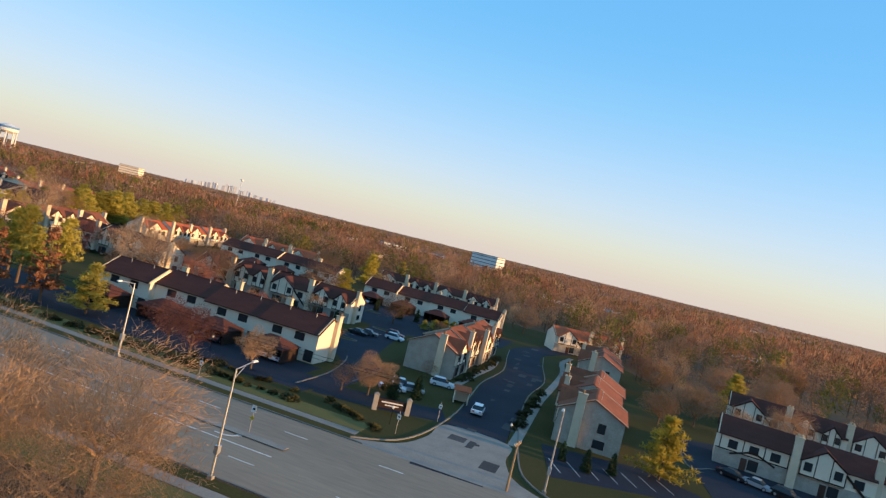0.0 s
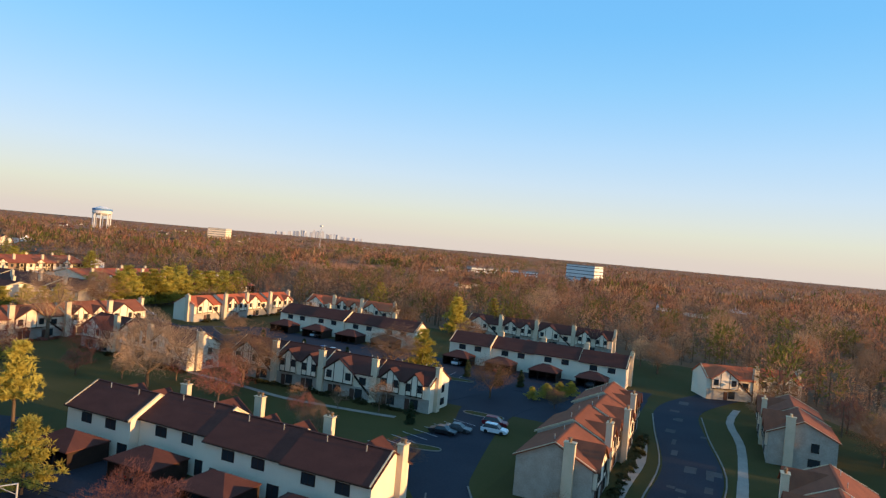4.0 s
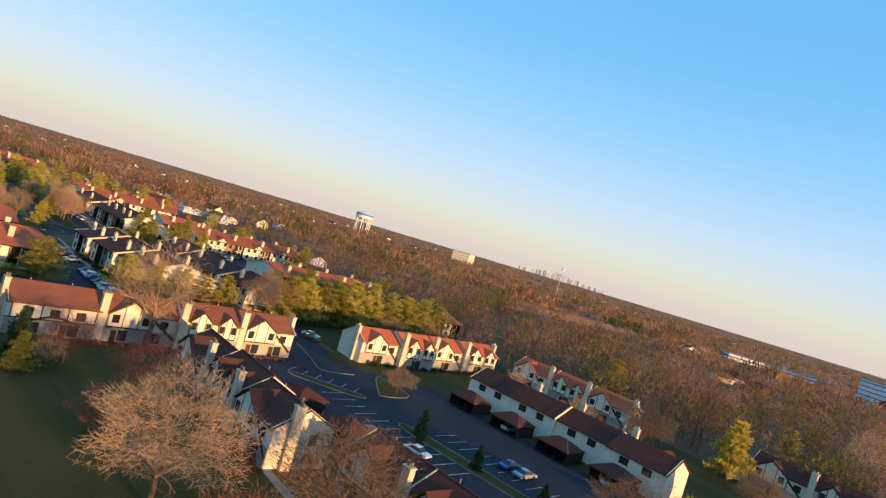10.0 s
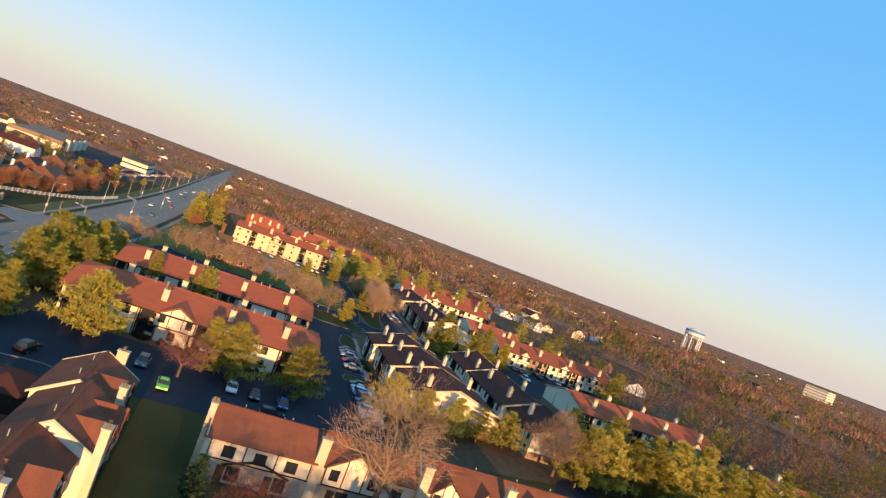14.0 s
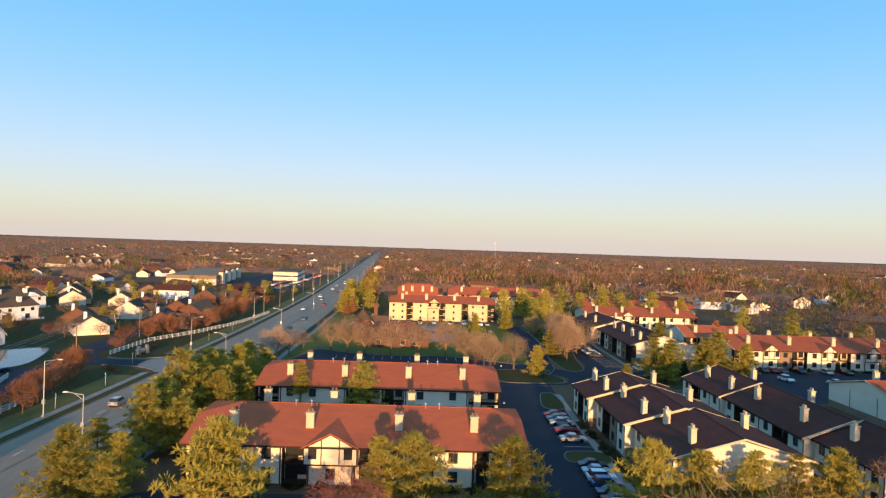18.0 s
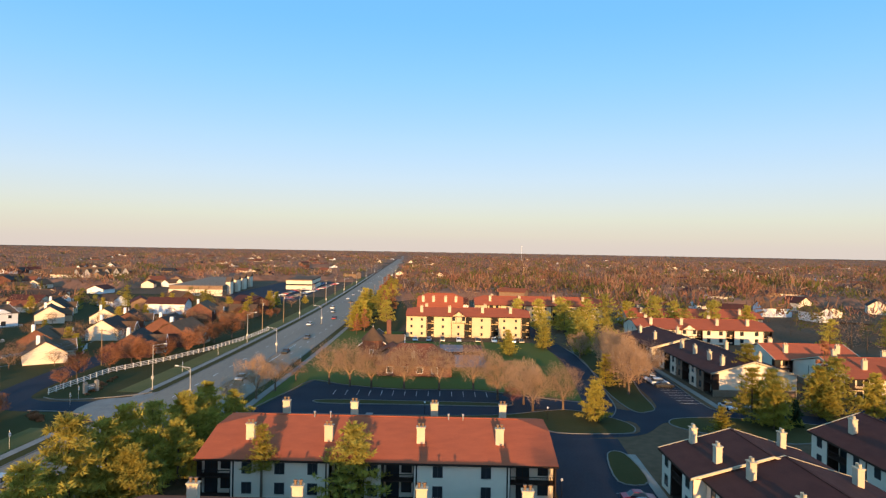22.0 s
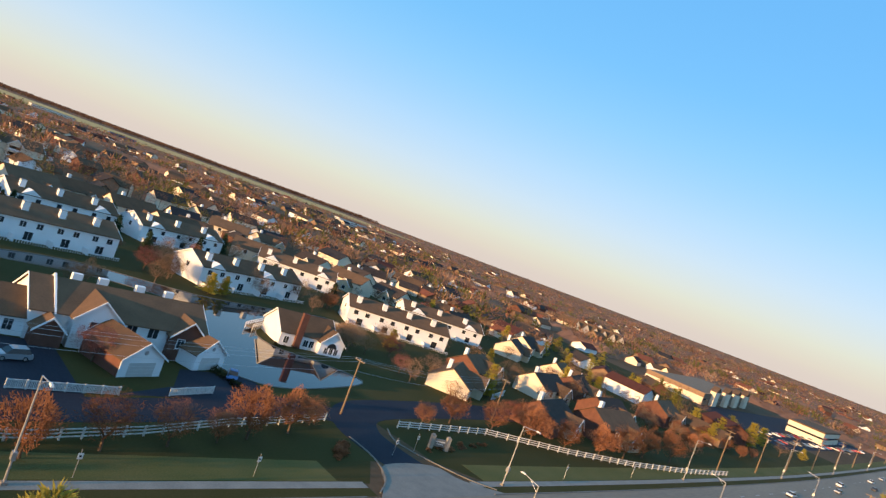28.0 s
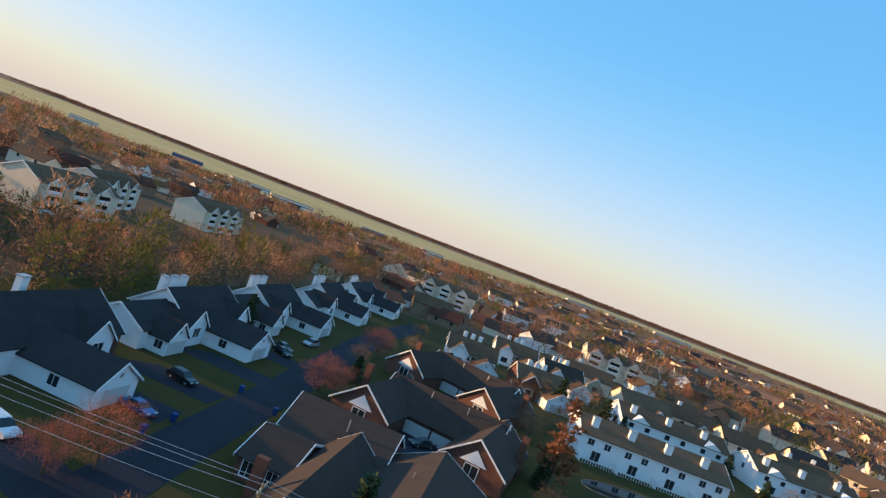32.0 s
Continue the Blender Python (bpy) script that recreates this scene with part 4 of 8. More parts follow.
def kerb(pts, name="kerb", closed=False):
    pts = list(pts) + ([pts[0]] if closed else [])
    g = Geo()
    p = [Vector((x, y, 0)) for x, y in pts]
    for a, b in zip(p, p[1:]):
        d = (b - a).normalized()
        n = Vector((-d.y, d.x, 0)) * 0.11
        ring = [a - n, b - n, b + n, a + n]
        g.solid([(v.x, v.y, 0) for v in ring], [(v.x, v.y, 0.15) for v in ring])
    return single(name, g, "kerbstone", "pale concrete kerb", "kerb", kind="structure")


def island(pts, material="grass", name="planting_island"):
    pts = smooth(pts, 4, True)
    sheet(name, pts, 0.12, material, "grass island with a concrete kerb", "lawn")
    kerb(pts, closed=True)


def stalls(x, y, ang, n, w=2.75, d=5.3, both=False):
    """White bay lines: n bays along local x, lines running to local +y."""
    g = Geo()
    for i in range(n + 1):
        g.box(i * w - 0.06, i * w + 0.06, 0, d, 0.03, 0.045)
    return single("parking_bay_lines", g, "bay", "white painted parking bay lines", "road marking", kind="structure", m=pose(x, y, 0, 0, 0, ang))


g = Geo()
g.poly([(-5200, -5200, 0), (5200, -5200, 0), (5200, 5200, 0), (-5200, 5200, 0)])
single("ground", g, "ground", "dormant grass and leaf litter", "ground", kind="structure")
sheet("lawn", [(-192, 77), (70, 74), (70, 120), (16, 200), (-20, 262), (-215, 268), (-192, 160)], 0.003, "grass", "worn lawns and beds between the rows", "lawn")
sheet("lawn", [(-165, 118), (-40, 118), (-40, 150), (-165, 150)], 0.012, "grass", "shaded green lawn between the rows", "lawn")
sheet("lawn", [(-300, 20), (-200, 20), (-200, 50), (-300, 50)], 0.012, "grass", "mown green lawn by the fence", "lawn")
sheet("lawn", [(-430, 82), (-335, 82), (-335, 104), (-430, 108)], 0.012, "meadow", "bright green lawn beside the main road", "lawn")
sheet("lawn", [(-360, -12), (-312, 14), (-312, 36), (-370, 30)], 0.012, "grass", "green lawn behind the fence", "lawn")
sheet("lawn", [(-240, 142.5), (-330, 142.5), (-330, 100), (-284, 100), (-282, 142)], 0.010, "grass", "lawn round the car park", "lawn")
sheet("lawn", [(-208, -75), (-150, -75), (-150, 50), (-208, 50)], 0.011, "grass", "lawns before the white houses", "lawn")
# main road
ROAD = [(400, 58), (100, 61), (0, 62), (-60, 62.6), (-150, 66.5), (-240, 69.8), (-400, 70.2), (-620, 62), (-1200, 28), (-2400, -42), (-4600, -170)]
CL = smooth(ROAD, 5)


def road_y(x):
    for (xa, ya), (xb, yb) in zip(CL, CL[1:]):
        if xb <= x <= xa:
            return ya + (yb - ya) * (x - xa) / (xb - xa)
    return CL[-1][1]


def along(x0, x1, off, step=20.0):
    n = max(2, int(abs(x1 - x0) / step) + 1)
    return [(x, road_y(x) + off) for x in np.linspace(x0, x1, n)]


single("road", ribbon(CL, 21.0, 0.02), "road", "worn grey asphalt main road", "road", kind="structure")
for a, b in ((400, -286), (-312, -1500)):
    kerb(along(a, b, -10.6))
for a, b in ((400, -2), (-24, -1500)):
    kerb(along(a, b, 10.6))
single("pavement", ribbon(along(400, -288, -13.8), 1.6, 0.03), "concrete", "pale concrete pavement", "pavement", kind="structure")
single("pavement", ribbon(along(-310, -1200, -13.8), 1.6, 0.03), "concrete", "pale concrete pavement", "pavement", kind="structure")
single("pavement", ribbon(along(400, 2, 13.6), 1.6, 0.03), "concrete", "pale concrete pavement", "pavement", kind="structure")
single("pavement", ribbon(along(-26, -700, 13.6), 1.6, 0.03), "concrete", "pale concrete pavement", "pavement", kind="structure")
single("verge", ribbon(along(400, -284, -17.5), 5.4, 0.02), "verge", "yellowed grass verge", "verge", kind="structure")
single("verge", ribbon(along(-314, -900, -17.5), 5.4, 0.02), "verge", "yellowed grass verge", "verge", kind="structure")
single("verge", ribbon(along(-26, -210, 16.6), 4.0, 0.02), "verge", "yellowed grass verge", "verge", kind="structure")
single("verge", ribbon(along(-300, -800, 17.5), 5.6, 0.02), "meadow", "green grass verge", "verge", kind="structure")
for a, b, off in ((400, -288, -11.9), (-310, -900, -11.9), (400, 2, 11.75), (-26, -700, 11.75)):
    single("verge", ribbon(along(a, b, off), 1.95, 0.02), "grass", "narrow grass strip between kerb and pavement", "verge", kind="structure")
# raised median and painted lines
for a, b in ((-29, -200), (-232, -286), (-316, -420)):
    g = ribbon(along(a, b, 0.9), 1.2, 0.16)
    single("median", g, "concrete", "narrow raised concrete median", "median", kind="structure")
for off, x0, x1 in ((-5.4, 398, -1400), (5.9, 398, -1400)):
    x = x0
    g = Geo()
    while x > x1:
        ya, yb = road_y(x) + off, road_y(x - 3.05) + off
        g.solid([(x - 3.05, yb - 0.07, 0.022), (x, ya - 0.07, 0.022), (x, ya + 0.07, 0.022), (x - 3.05, yb + 0.07, 0.022)],
                [(x - 3.05, yb - 0.07, 0.035), (x, ya - 0.07, 0.035), (x, ya + 0.07, 0.035), (x - 3.05, yb + 0.07, 0.035)])
        x -= 12.2
    single("lane_dashes", g, "paint", "white dashed lane line", "road marking", kind="structure")
for a, b, off in ((-29, -60, -2.1), (-236, -286, 3.0), (-316, -390, 3.0), (-60, -200, -2.1)):
    single("lane_line", ribbon(along(a, b, off, 8), 0.16, 0.035), "paint", "solid white turn-lane line", "road marking", kind="structure")


def turn_arrow(x, y, ang):
    g = Geo()
    for a, b in zip([(0, 0), (1.3, 0), (2.1, 0.5), (2.4, 1.2)], [(1.3, 0), (2.1, 0.5), (2.4, 1.2)]):
        d = Vector((b[0] - a[0], b[1] - a[1])).normalized()
        n = Vector((-d.y, d.x)) * 0.11
        ring = [(a[0] - n.x, a[1] - n.y), (b[0] - n.x, b[1] - n.y), (b[0] + n.x, b[1] + n.y), (a[0] + n.x, a[1] + n.y)]
        g.solid([(*p, 0.022) for p in ring], [(*p, 0.036) for p in ring])
    g.solid([(2.0, 1.1, 0.022), (2.8, 1.1, 0.022), (2.45, 2.0, 0.022)], [(2.0, 1.1, 0.036), (2.8, 1.1, 0.036), (2.45, 2.0, 0.036)])
    single("turn_arrow", g, "paint", "white painted turn arrow", "road marking", kind="structure", m=pose(x, y, 0, 0, 0, ang))


for x in (-37, -52, -246, -262):
    turn_arrow(x, road_y(x) + (0.0 if x > -100 else 5.0) - (0.9 if x > -100 else 0), 0 if x > -100 else 180)

# townhouse estate: entrance, drive and car parks
drive = smooth([(-13, 72), (-14, 90), (-15, 110), (-16.5, 130), (-15.8, 150), (-19, 172), (-21, 192), (-16, 210), (-4, 236), (10, 262)], 5)
single("estate_drive", ribbon(drive, 9.0, 0.03), "asphalt", "patched dark asphalt estate drive", "drive", kind="structure")
sheet("drive_mouth", smooth([(-27, 72.5), (-21, 77), (-19, 84), (-18.5, 92), (-9, 92), (-8, 84), (-5, 77), (3, 72.5)], 4) , 0.036, "concrete", "pale concrete apron of the drive", "drive")
single("concrete_slab", ribbon([(-8.4, 92), (-9.2, 128), (-8.6, 150)], 1.6, 0.05), "concrete", "pale concrete footpath beside the drive", "footpath", kind="structure")
rng = random.Random(4)
for i in range(26):
    k = rng.randrange(2, len(drive) - 8)
    x, y = drive[k][0] + rng.uniform(-3.5, 3.5), drive[k][1] + rng.uniform(-2, 2)
    w, d = rng.uniform(0.6, 2.4), rng.uniform(1, 4)
    sheet("road_patch", [(x, y), (x + w, y + rng.uniform(-.3, .3)), (x + w, y + d), (x, y + d)], 0.034 + i * 0.0004, "patch", "grey patch in the worn asphalt drive", "road patch")
kerb(smooth([(-26, 73.6), (-21.5, 78), (-19.6, 86), (-19.2, 100), (-20.4, 116), (-21.4, 130), (-20.8, 150), (-23.8, 172), (-25.6, 186)], 4))
kerb(smooth([(2, 73.6), (-3.6, 78), (-6.6, 86), (-10.2, 110), (-11.6, 130), (-10.9, 150), (-14, 172), (-16, 190)], 4))
single("footpath", ribbon(smooth([(-24.5, 118), (-24.2, 136), (-23.6, 150), (-25.2, 166)], 3), 1.5, 0.04), "concrete", "concrete footpath", "footpath", kind="structure")
single("footpath", ribbon(smooth([(-9, 205), (-10.5, 190), (-8.6, 172), (-8.6, 150)], 3), 1.5, 0.04), "concrete", "concrete footpath", "footpath", kind="structure")
# car park between the first rows
sheet("car_park", smooth([(-36.5, 88), (-36.8, 104), (-37.2, 113), (-42, 121), (-44, 128), (-48, 150), (-49, 163), (-48, 175), (-60, 178), (-60, 163), (-56, 146), (-60, 132), (-54, 122), (-45.4, 112), (-42.3, 101), (-42, 88)], 3), 0.028, "asphalt", "dark asphalt car park", "car park")
single("car_park", ribbon(smooth([(-39, 90), (-62, 90.5), (-96, 90.5), (-108, 96), (-112, 104)], 5), 9.5, 0.026), "asphalt", "shaded asphalt carport court", "car park", kind="structure")
single("car_park", ribbon(smooth([(-39, 90), (-30, 92), (-20, 96)], 5), 7.0, 0.027), "asphalt", "asphalt link road", "car park", kind="structure")
kerb(smooth([(-41.8, 88), (-42.0, 100), (-44.2, 111), (-46, 116)], 4))
kerb(smooth([(-37.2, 99), (-37.4, 112), (-40.0, 117), (-42.4, 121.5)], 4))
stalls(-58.5, 126, 75, 9)
for p in ([(-57.5, 131), (-52.2, 132), (-52.2, 133.8), (-57.5, 133)], [(-57, 157), (-50.5, 157), (-50.5, 159), (-57, 159)]):
    island(p)
# court between second and third rows
sheet("car_park", smooth([(-28, 186), (-60, 184), (-92, 180), (-120, 178.5), (-132, 176), (-136, 182), (-146, 186), (-148, 198), (-135, 204.5), (-90, 204.5), (-60, 199), (-28, 199)], 3), 0.028, "asphalt", "dark asphalt car park", "car park")
sheet("car_park", [(-64, 162.0), (-146, 163.0), (-146, 177.5), (-96, 177.0), (-60, 176.0)], 0.03, "asphalt", "dark asphalt car park", "car park")
sheet("car_park", smooth([(-146, 170), (-160, 170), (-186, 186), (-200, 192), (-204, 200), (-190, 200), (-176, 194), (-160, 190), (-150, 196), (-144, 200)], 3), 0.032, "asphalt", "dark asphalt car park", "car park")
for p in ([(-128, 179.5), (-100, 180.5), (-70, 183), (-70, 186), (-100, 183.6), (-128, 182.5)], [(-144.4, 180.2), (-154.6, 172.6), (-156.4, 174.4), (-145.2, 182.4)], [(-145, 188), (-146, 196), (-158, 197), (-148, 189)]):
    island(p)
kerb(smooth([(-179, 188), (-168, 185), (-159.5, 182.5), (-158, 190)], 4))
stalls(-160.5, 176.6, 37, 5, 2.8, -4.6)
stalls(-120, 176.5, 180, 1)
stalls(-126, 185.2, 2, 19, 2.9)
stalls(-112, 179.5, 181, 10, 3.4)
sheet("car_park", [(20, 96), (16, 132), (30, 140), (60, 112), (80, 96)], 0.03, "asphalt", "dark asphalt car park", "car park")
sheet("car_park", [(-2, 84), (16, 92), (20, 96), (10, 102), (-5, 98)], 0.031, "asphalt", "dark asphalt car park", "car park")
stalls(-1, 87, 24, 6)
kerb(smooth([(18.5, 131), (17.2, 120), (18.2, 112), (24, 116.5), (40, 112)], 3))

# apartments: lots and drives
sheet("car_park", [(-188, 142.5), (-285, 142.5), (-285, 158.0), (-255, 156.5), (-188, 156.0)], 0.03, "asphalt", "dark asphalt apartment car park", "car park")
single("estate_road", ribbon(smooth([(-284, 149), (-298, 153), (-302, 164), (-308, 176), (-330, 178.4), (-360, 179.5), (-400, 182), (-440, 184)], 5), 7.5, 0.032), "asphalt", "dark asphalt estate road", "road", kind="structure")
single("estate_road", ribbon(smooth([(-298, 157), (-308, 160), (-324, 161.5), (-346, 163.5), (-372, 165), (-392, 163.5), (-430, 162), (-520, 166)], 5), 6.6, 0.034), "asphalt", "dark asphalt estate road", "road", kind="structure")
sheet("junction", smooth([(-284, 143), (-286, 158), (-289, 164.5), (-296.6, 170), (-299.8, 176), (-304, 174), (-306, 166.5), (-310, 158), (-303, 148), (-299, 163), (-290, 163.5), (-288, 158), (-287.5, 146)], 3), 0.033, "asphalt", "dark asphalt where the estate roads meet", "road")
sheet("car_park", [(-278, 86), (-300, 86), (-318, 89.5), (-331, 92.5), (-326, 101), (-322, 116), (-323, 133), (-316, 148), (-312, 158), (-303.5, 156), (-306, 146), (-298, 140), (-293.6, 144), (-278, 144)], 0.031, "asphalt", "dark asphalt car park", "car park")
sheet("car_park", [(-306, 172.5), (-324, 175), (-346, 178), (-394, 180), (-396, 187), (-360, 186.5), (-316, 184.3), (-308, 185.5), (-304, 180)], 0.029, "asphalt", "dark asphalt car park", "car park")
sheet("car_park", [(-316, 214), (-274, 214), (-274, 276), (-316, 276)], 0.03, "asphalt", "dark asphalt car park", "car park")
single("estate_road", ribbon(smooth([(-303, 172), (-305, 186), (-301, 204), (-296, 218)], 4), 7, 0.0335), "asphalt", "dark asphalt estate road", "road", kind="structure")
sheet("car_park", [(-184, 84), (-208, 84), (-212, 90), (-212, 142.5), (-188, 142.5), (-186, 124)], 0.029, "asphalt", "shaded asphalt car park", "car park")
single("carport_court", ribbon(smooth([(-130, 86), (-150, 88.5), (-170, 88.5), (-186, 92)], 4), 9, 0.028), "asphalt", "shaded asphalt carport court", "car park", kind="structure")
kerb(smooth([(-140, 82), (-165, 83.5), (-184, 89), (-188.5, 99), (-186, 106)], 5))
single("footpath", ribbon(smooth([(-126, 146), (-112, 145.2), (-98, 143.5), (-89, 142.2), (-76, 143.4), (-66, 145)], 3), 1.3, 0.05), "concrete", "concrete footpath along the lawn", "footpath", kind="structure")
single("footpath", ribbon([(-276, 158), (-248, 156.9), (-210, 156.6)], 1.4, 0.05), "concrete", "pale concrete footpath", "footpath", kind="structure")
island([(-263, 152.5), (-276, 154), (-276, 157), (-263, 157)])
island([(-228, 150.6), (-233, 151), (-233, 157), (-228, 157)])
# the long lawn before the second block, the planted strip between the bays, and the islands at the junction
island([(-293.6, 90), (-297.4, 89), (-298.2, 116), (-299.8, 136), (-304, 147), (-305.4, 153.5), (-299.4, 160.6), (-294.8, 163), (-290.8, 162.8), (-288.4, 160), (-288, 147.5), (-293, 142), (-292.8, 116)])
island([(-307.2, 99.5), (-310.4, 99), (-310.6, 118), (-310.2, 138), (-307.6, 138.5), (-307.4, 118)])
island([(-306, 166.6), (-306, 170.4), (-310, 172.2), (-324, 173.4), (-346, 176.4), (-380, 178), (-392, 174), (-390, 168.6), (-346, 167.4), (-324, 165.4)])
island([(-297.8, 171.6), (-300.6, 175), (-301.6, 186), (-297, 202), (-290, 203), (-284, 190), (-289, 177), (-294, 171.8)])
sheet("footpath", [(-310, 187.5), (-398, 188.6), (-398, 187.2), (-310, 186.0)], 0.06, "concrete", "pale concrete footpath before the block", "footpath")
single("footpath", ribbon([(-312, 192), (-315, 210)], 1.4, 0.05), "concrete", "pale concrete footpath", "footpath", kind="structure")
sheet("lawn", [(-326, 103), (-323.6, 116), (-324.5, 133), (-318, 150), (-313, 158.5), (-346, 161), (-392, 161), (-405, 157), (-403, 108), (-372, 86), (-333, 88)], 0.018, "meadow", "green lawn round the clubhouse", "lawn")
kerb(smooth([(-283, 85.6), (-300, 85.8), (-318, 89.3), (-331, 92.3), (-326.4, 101), (-322.4, 116), (-323.4, 133), (-316.4, 148), (-312.4, 158)], 4))
kerb(smooth([(-396, 187), (-360, 186.6), (-316, 184.4), (-308, 185.6), (-306, 190)], 4))
kerb(smooth([(-299.5, 160.2), (-308, 163.4), (-324, 164.9), (-346, 166.9), (-372, 168.4), (-392, 166.9)], 4))
stalls(-206, 151.0, 180, 19, 2.75, -5.2)
stalls(-320.6, 100, 91, 13, 2.75, -5)
stalls(-289.5, 92, 90, 18, 2.75, 4.6)
stalls(-314, 179.6, 181, 28, 2.75, -5.2)
stalls(-316.2, 222, 90, 18, 2.75, 5)
# tennis court and pool deck by the clubhouse
court = thing("tennis_court", pose(-375, 130.8, 0), "pale grey-blue tennis court with white lines inside a tall wire fence", "tennis court")
part("surface", Geo().box(-21.5, 21.5, -7.5, 7.0, 0.0, 0.045), "court", court)
part("red_surround", Geo().box(-21.4, -4, 0.5, 6.9, 0.045, 0.055), "court_red", court)
g = Geo()
for a, b, c, d in ((-12, 12, -5.5, -5.4), (-12, 12, 5.4, 5.5), (-12, -11.9, -5.5, 5.5), (11.9, 12, -5.5, 5.5), (-6.4, -6.3, -4.1, 4.1), (6.3, 6.4, -4.1, 4.1), (-12, 12, -4.15, -4.05), (-12, 12, 4.05, 4.15), (-6.4, 6.4, -0.05, 0.05)):
    g.box(a, b, c, d, 0.056, 0.066)
part("court_lines", g, "paint", court)
part("net", Geo().box(-0.03, 0.03, -6, 6, 0.05, 1.0), "timber", court)
for i in range(9):
    for yy in (-7.5, 7.0):
        part("fence_post", shared("court_post", lambda: Geo().tube((0, 0, 0), (0, 0, 3.2), 0.05, 0.05, 5).mesh("fence_post", M["rust"])), None, court, m=pose(-21.5 + i * 5.375, yy, 0))
for yy in (-7.5, 7.0):
    part("fence_rail", Geo().box(-21.5, 21.5, yy - 0.03, yy + 0.03, 3.14, 3.2).box(-21.5, 21.5, yy - 0.02, yy + 0.02, 1.6, 1.64), "rust", court)
for xx in (-21.5, 21.5):
    part("fence_rail", Geo().box(xx - 0.03, xx + 0.03, -7.5, 7.0, 3.14, 3.2).box(xx - 0.02, xx + 0.02, -7.5, 7.0, 1.6, 1.64), "rust", court)

# entrance of the condominiums, south of the road
sheet("drive_mouth", smooth([(-288, 60.4), (-292, 56), (-296, 51), (-306, 51), (-309, 56), (-316, 60.4)], 4), 0.037, "concrete", "pale concrete apron of the drive", "drive")
single("estate_road", ribbon(smooth([(-301, 54), (-299.5, 46), (-300, 38), (-306, 31), (-322, 27.5), (-345, 25), (-372, 24)], 5), 8.4, 0.033), "asphalt", "dark asphalt condominium road", "road", kind="structure")
single("estate_road", ribbon(smooth([(-302, 36), (-292, 31.5), (-276, 35), (-256, 38.5), (-236, 39), (-205, 38), (-190, 34), (-170, 32)], 5), 7.2, 0.034), "asphalt", "dark asphalt condominium road", "road", kind="structure")
kerb(smooth([(-289, 58.8), (-293, 55), (-295.4, 49), (-295.6, 42)], 4))
kerb(smooth([(-314, 58.8), (-309.5, 54), (-305, 44), (-307, 38)], 4))
sheet("driveway", [(-244, 36), (-258, 36), (-258, 16), (-244, 14)], 0.032, "asphalt", "dark asphalt driveway", "driveway")
stalls(-245, 21, -90, 1, 5.0, 0.1)
sheet("driveway", [(-262, 33), (-290, 30), (-288, 20), (-276, 20), (-272, 28)], 0.031, "asphalt", "dark asphalt driveway", "driveway")
single("condo_lane", ribbon(smooth([(-204, 37), (-203, 20), (-202, 0), (-201, -20), (-199, -50), (-197, -96), (-200, -140)], 5), 7.0, 0.036), "asphalt", "dark asphalt lane between the houses", "road", kind="structure")
for y in (14, 2, -14, -30):
    sheet("driveway", [(-198, y - 3), (-186, y - 3), (-180, y + 3), (-198, y + 3)], 0.033, "asphalt", "dark asphalt driveway", "driveway")
sheet("driveway", [(-222, -8), (-240, -14), (-238, -22), (-216, -20)], 0.033, "asphalt", "dark asphalt forecourt", "driveway")
sheet("driveway", [(-222, -44), (-240, -50), (-238, -58), (-214, -58)], 0.033, "asphalt", "dark asphalt forecourt", "driveway")
# pond: two arms joined under a little bridge
pond = smooth([(-292, 23.5), (-309, 19.5), (-319, 14), (-314, 6), (-305, -2), (-306, -12), (-318, -22), (-338, -31), (-348, -35), (-344, -41), (-326, -38), (-302, -36), (-276, -44), (-258, -40), (-256, -33), (-276, -33), (-292, -24), (-291, -8), (-286, 4), (-284, 16)], 4, True)
sheet("pond", pond, 0.05, "water", "still pond reflecting the sky", "water")
kerb(pond, "pond_edge", True)

# lawns round the condominiums and beside the road to the west
sheet("lawn", [(-150, 53), (-289, 56.4), (-294, 50), (-296, 36), (-306, 36), (-308, 50), (-314, 56.4), (-420, 57), (-600, 52), (-600, -170), (-240, -175), (-160, -150)], 0.006, "grass", "green lawns between the condominiums", "lawn")
sheet("lawn", [(-332, 83), (-480, 81), (-700, 60), (-700, 82), (-480, 108), (-345, 100)], 0.007, "grass", "green lawn beside the main road", "lawn")
sheet("car_court", [(-166, 161.5), (-30, 161.5), (-28, 208), (-150, 209.5), (-166, 190)], 0.006, "asphalt", "worn asphalt between the carport rows", "car park")
sheet("car_court", [(-184, 84.5), (-44, 84.5), (-44, 101), (-184, 103)], 0.006, "asphalt", "worn asphalt before the carports", "car park")


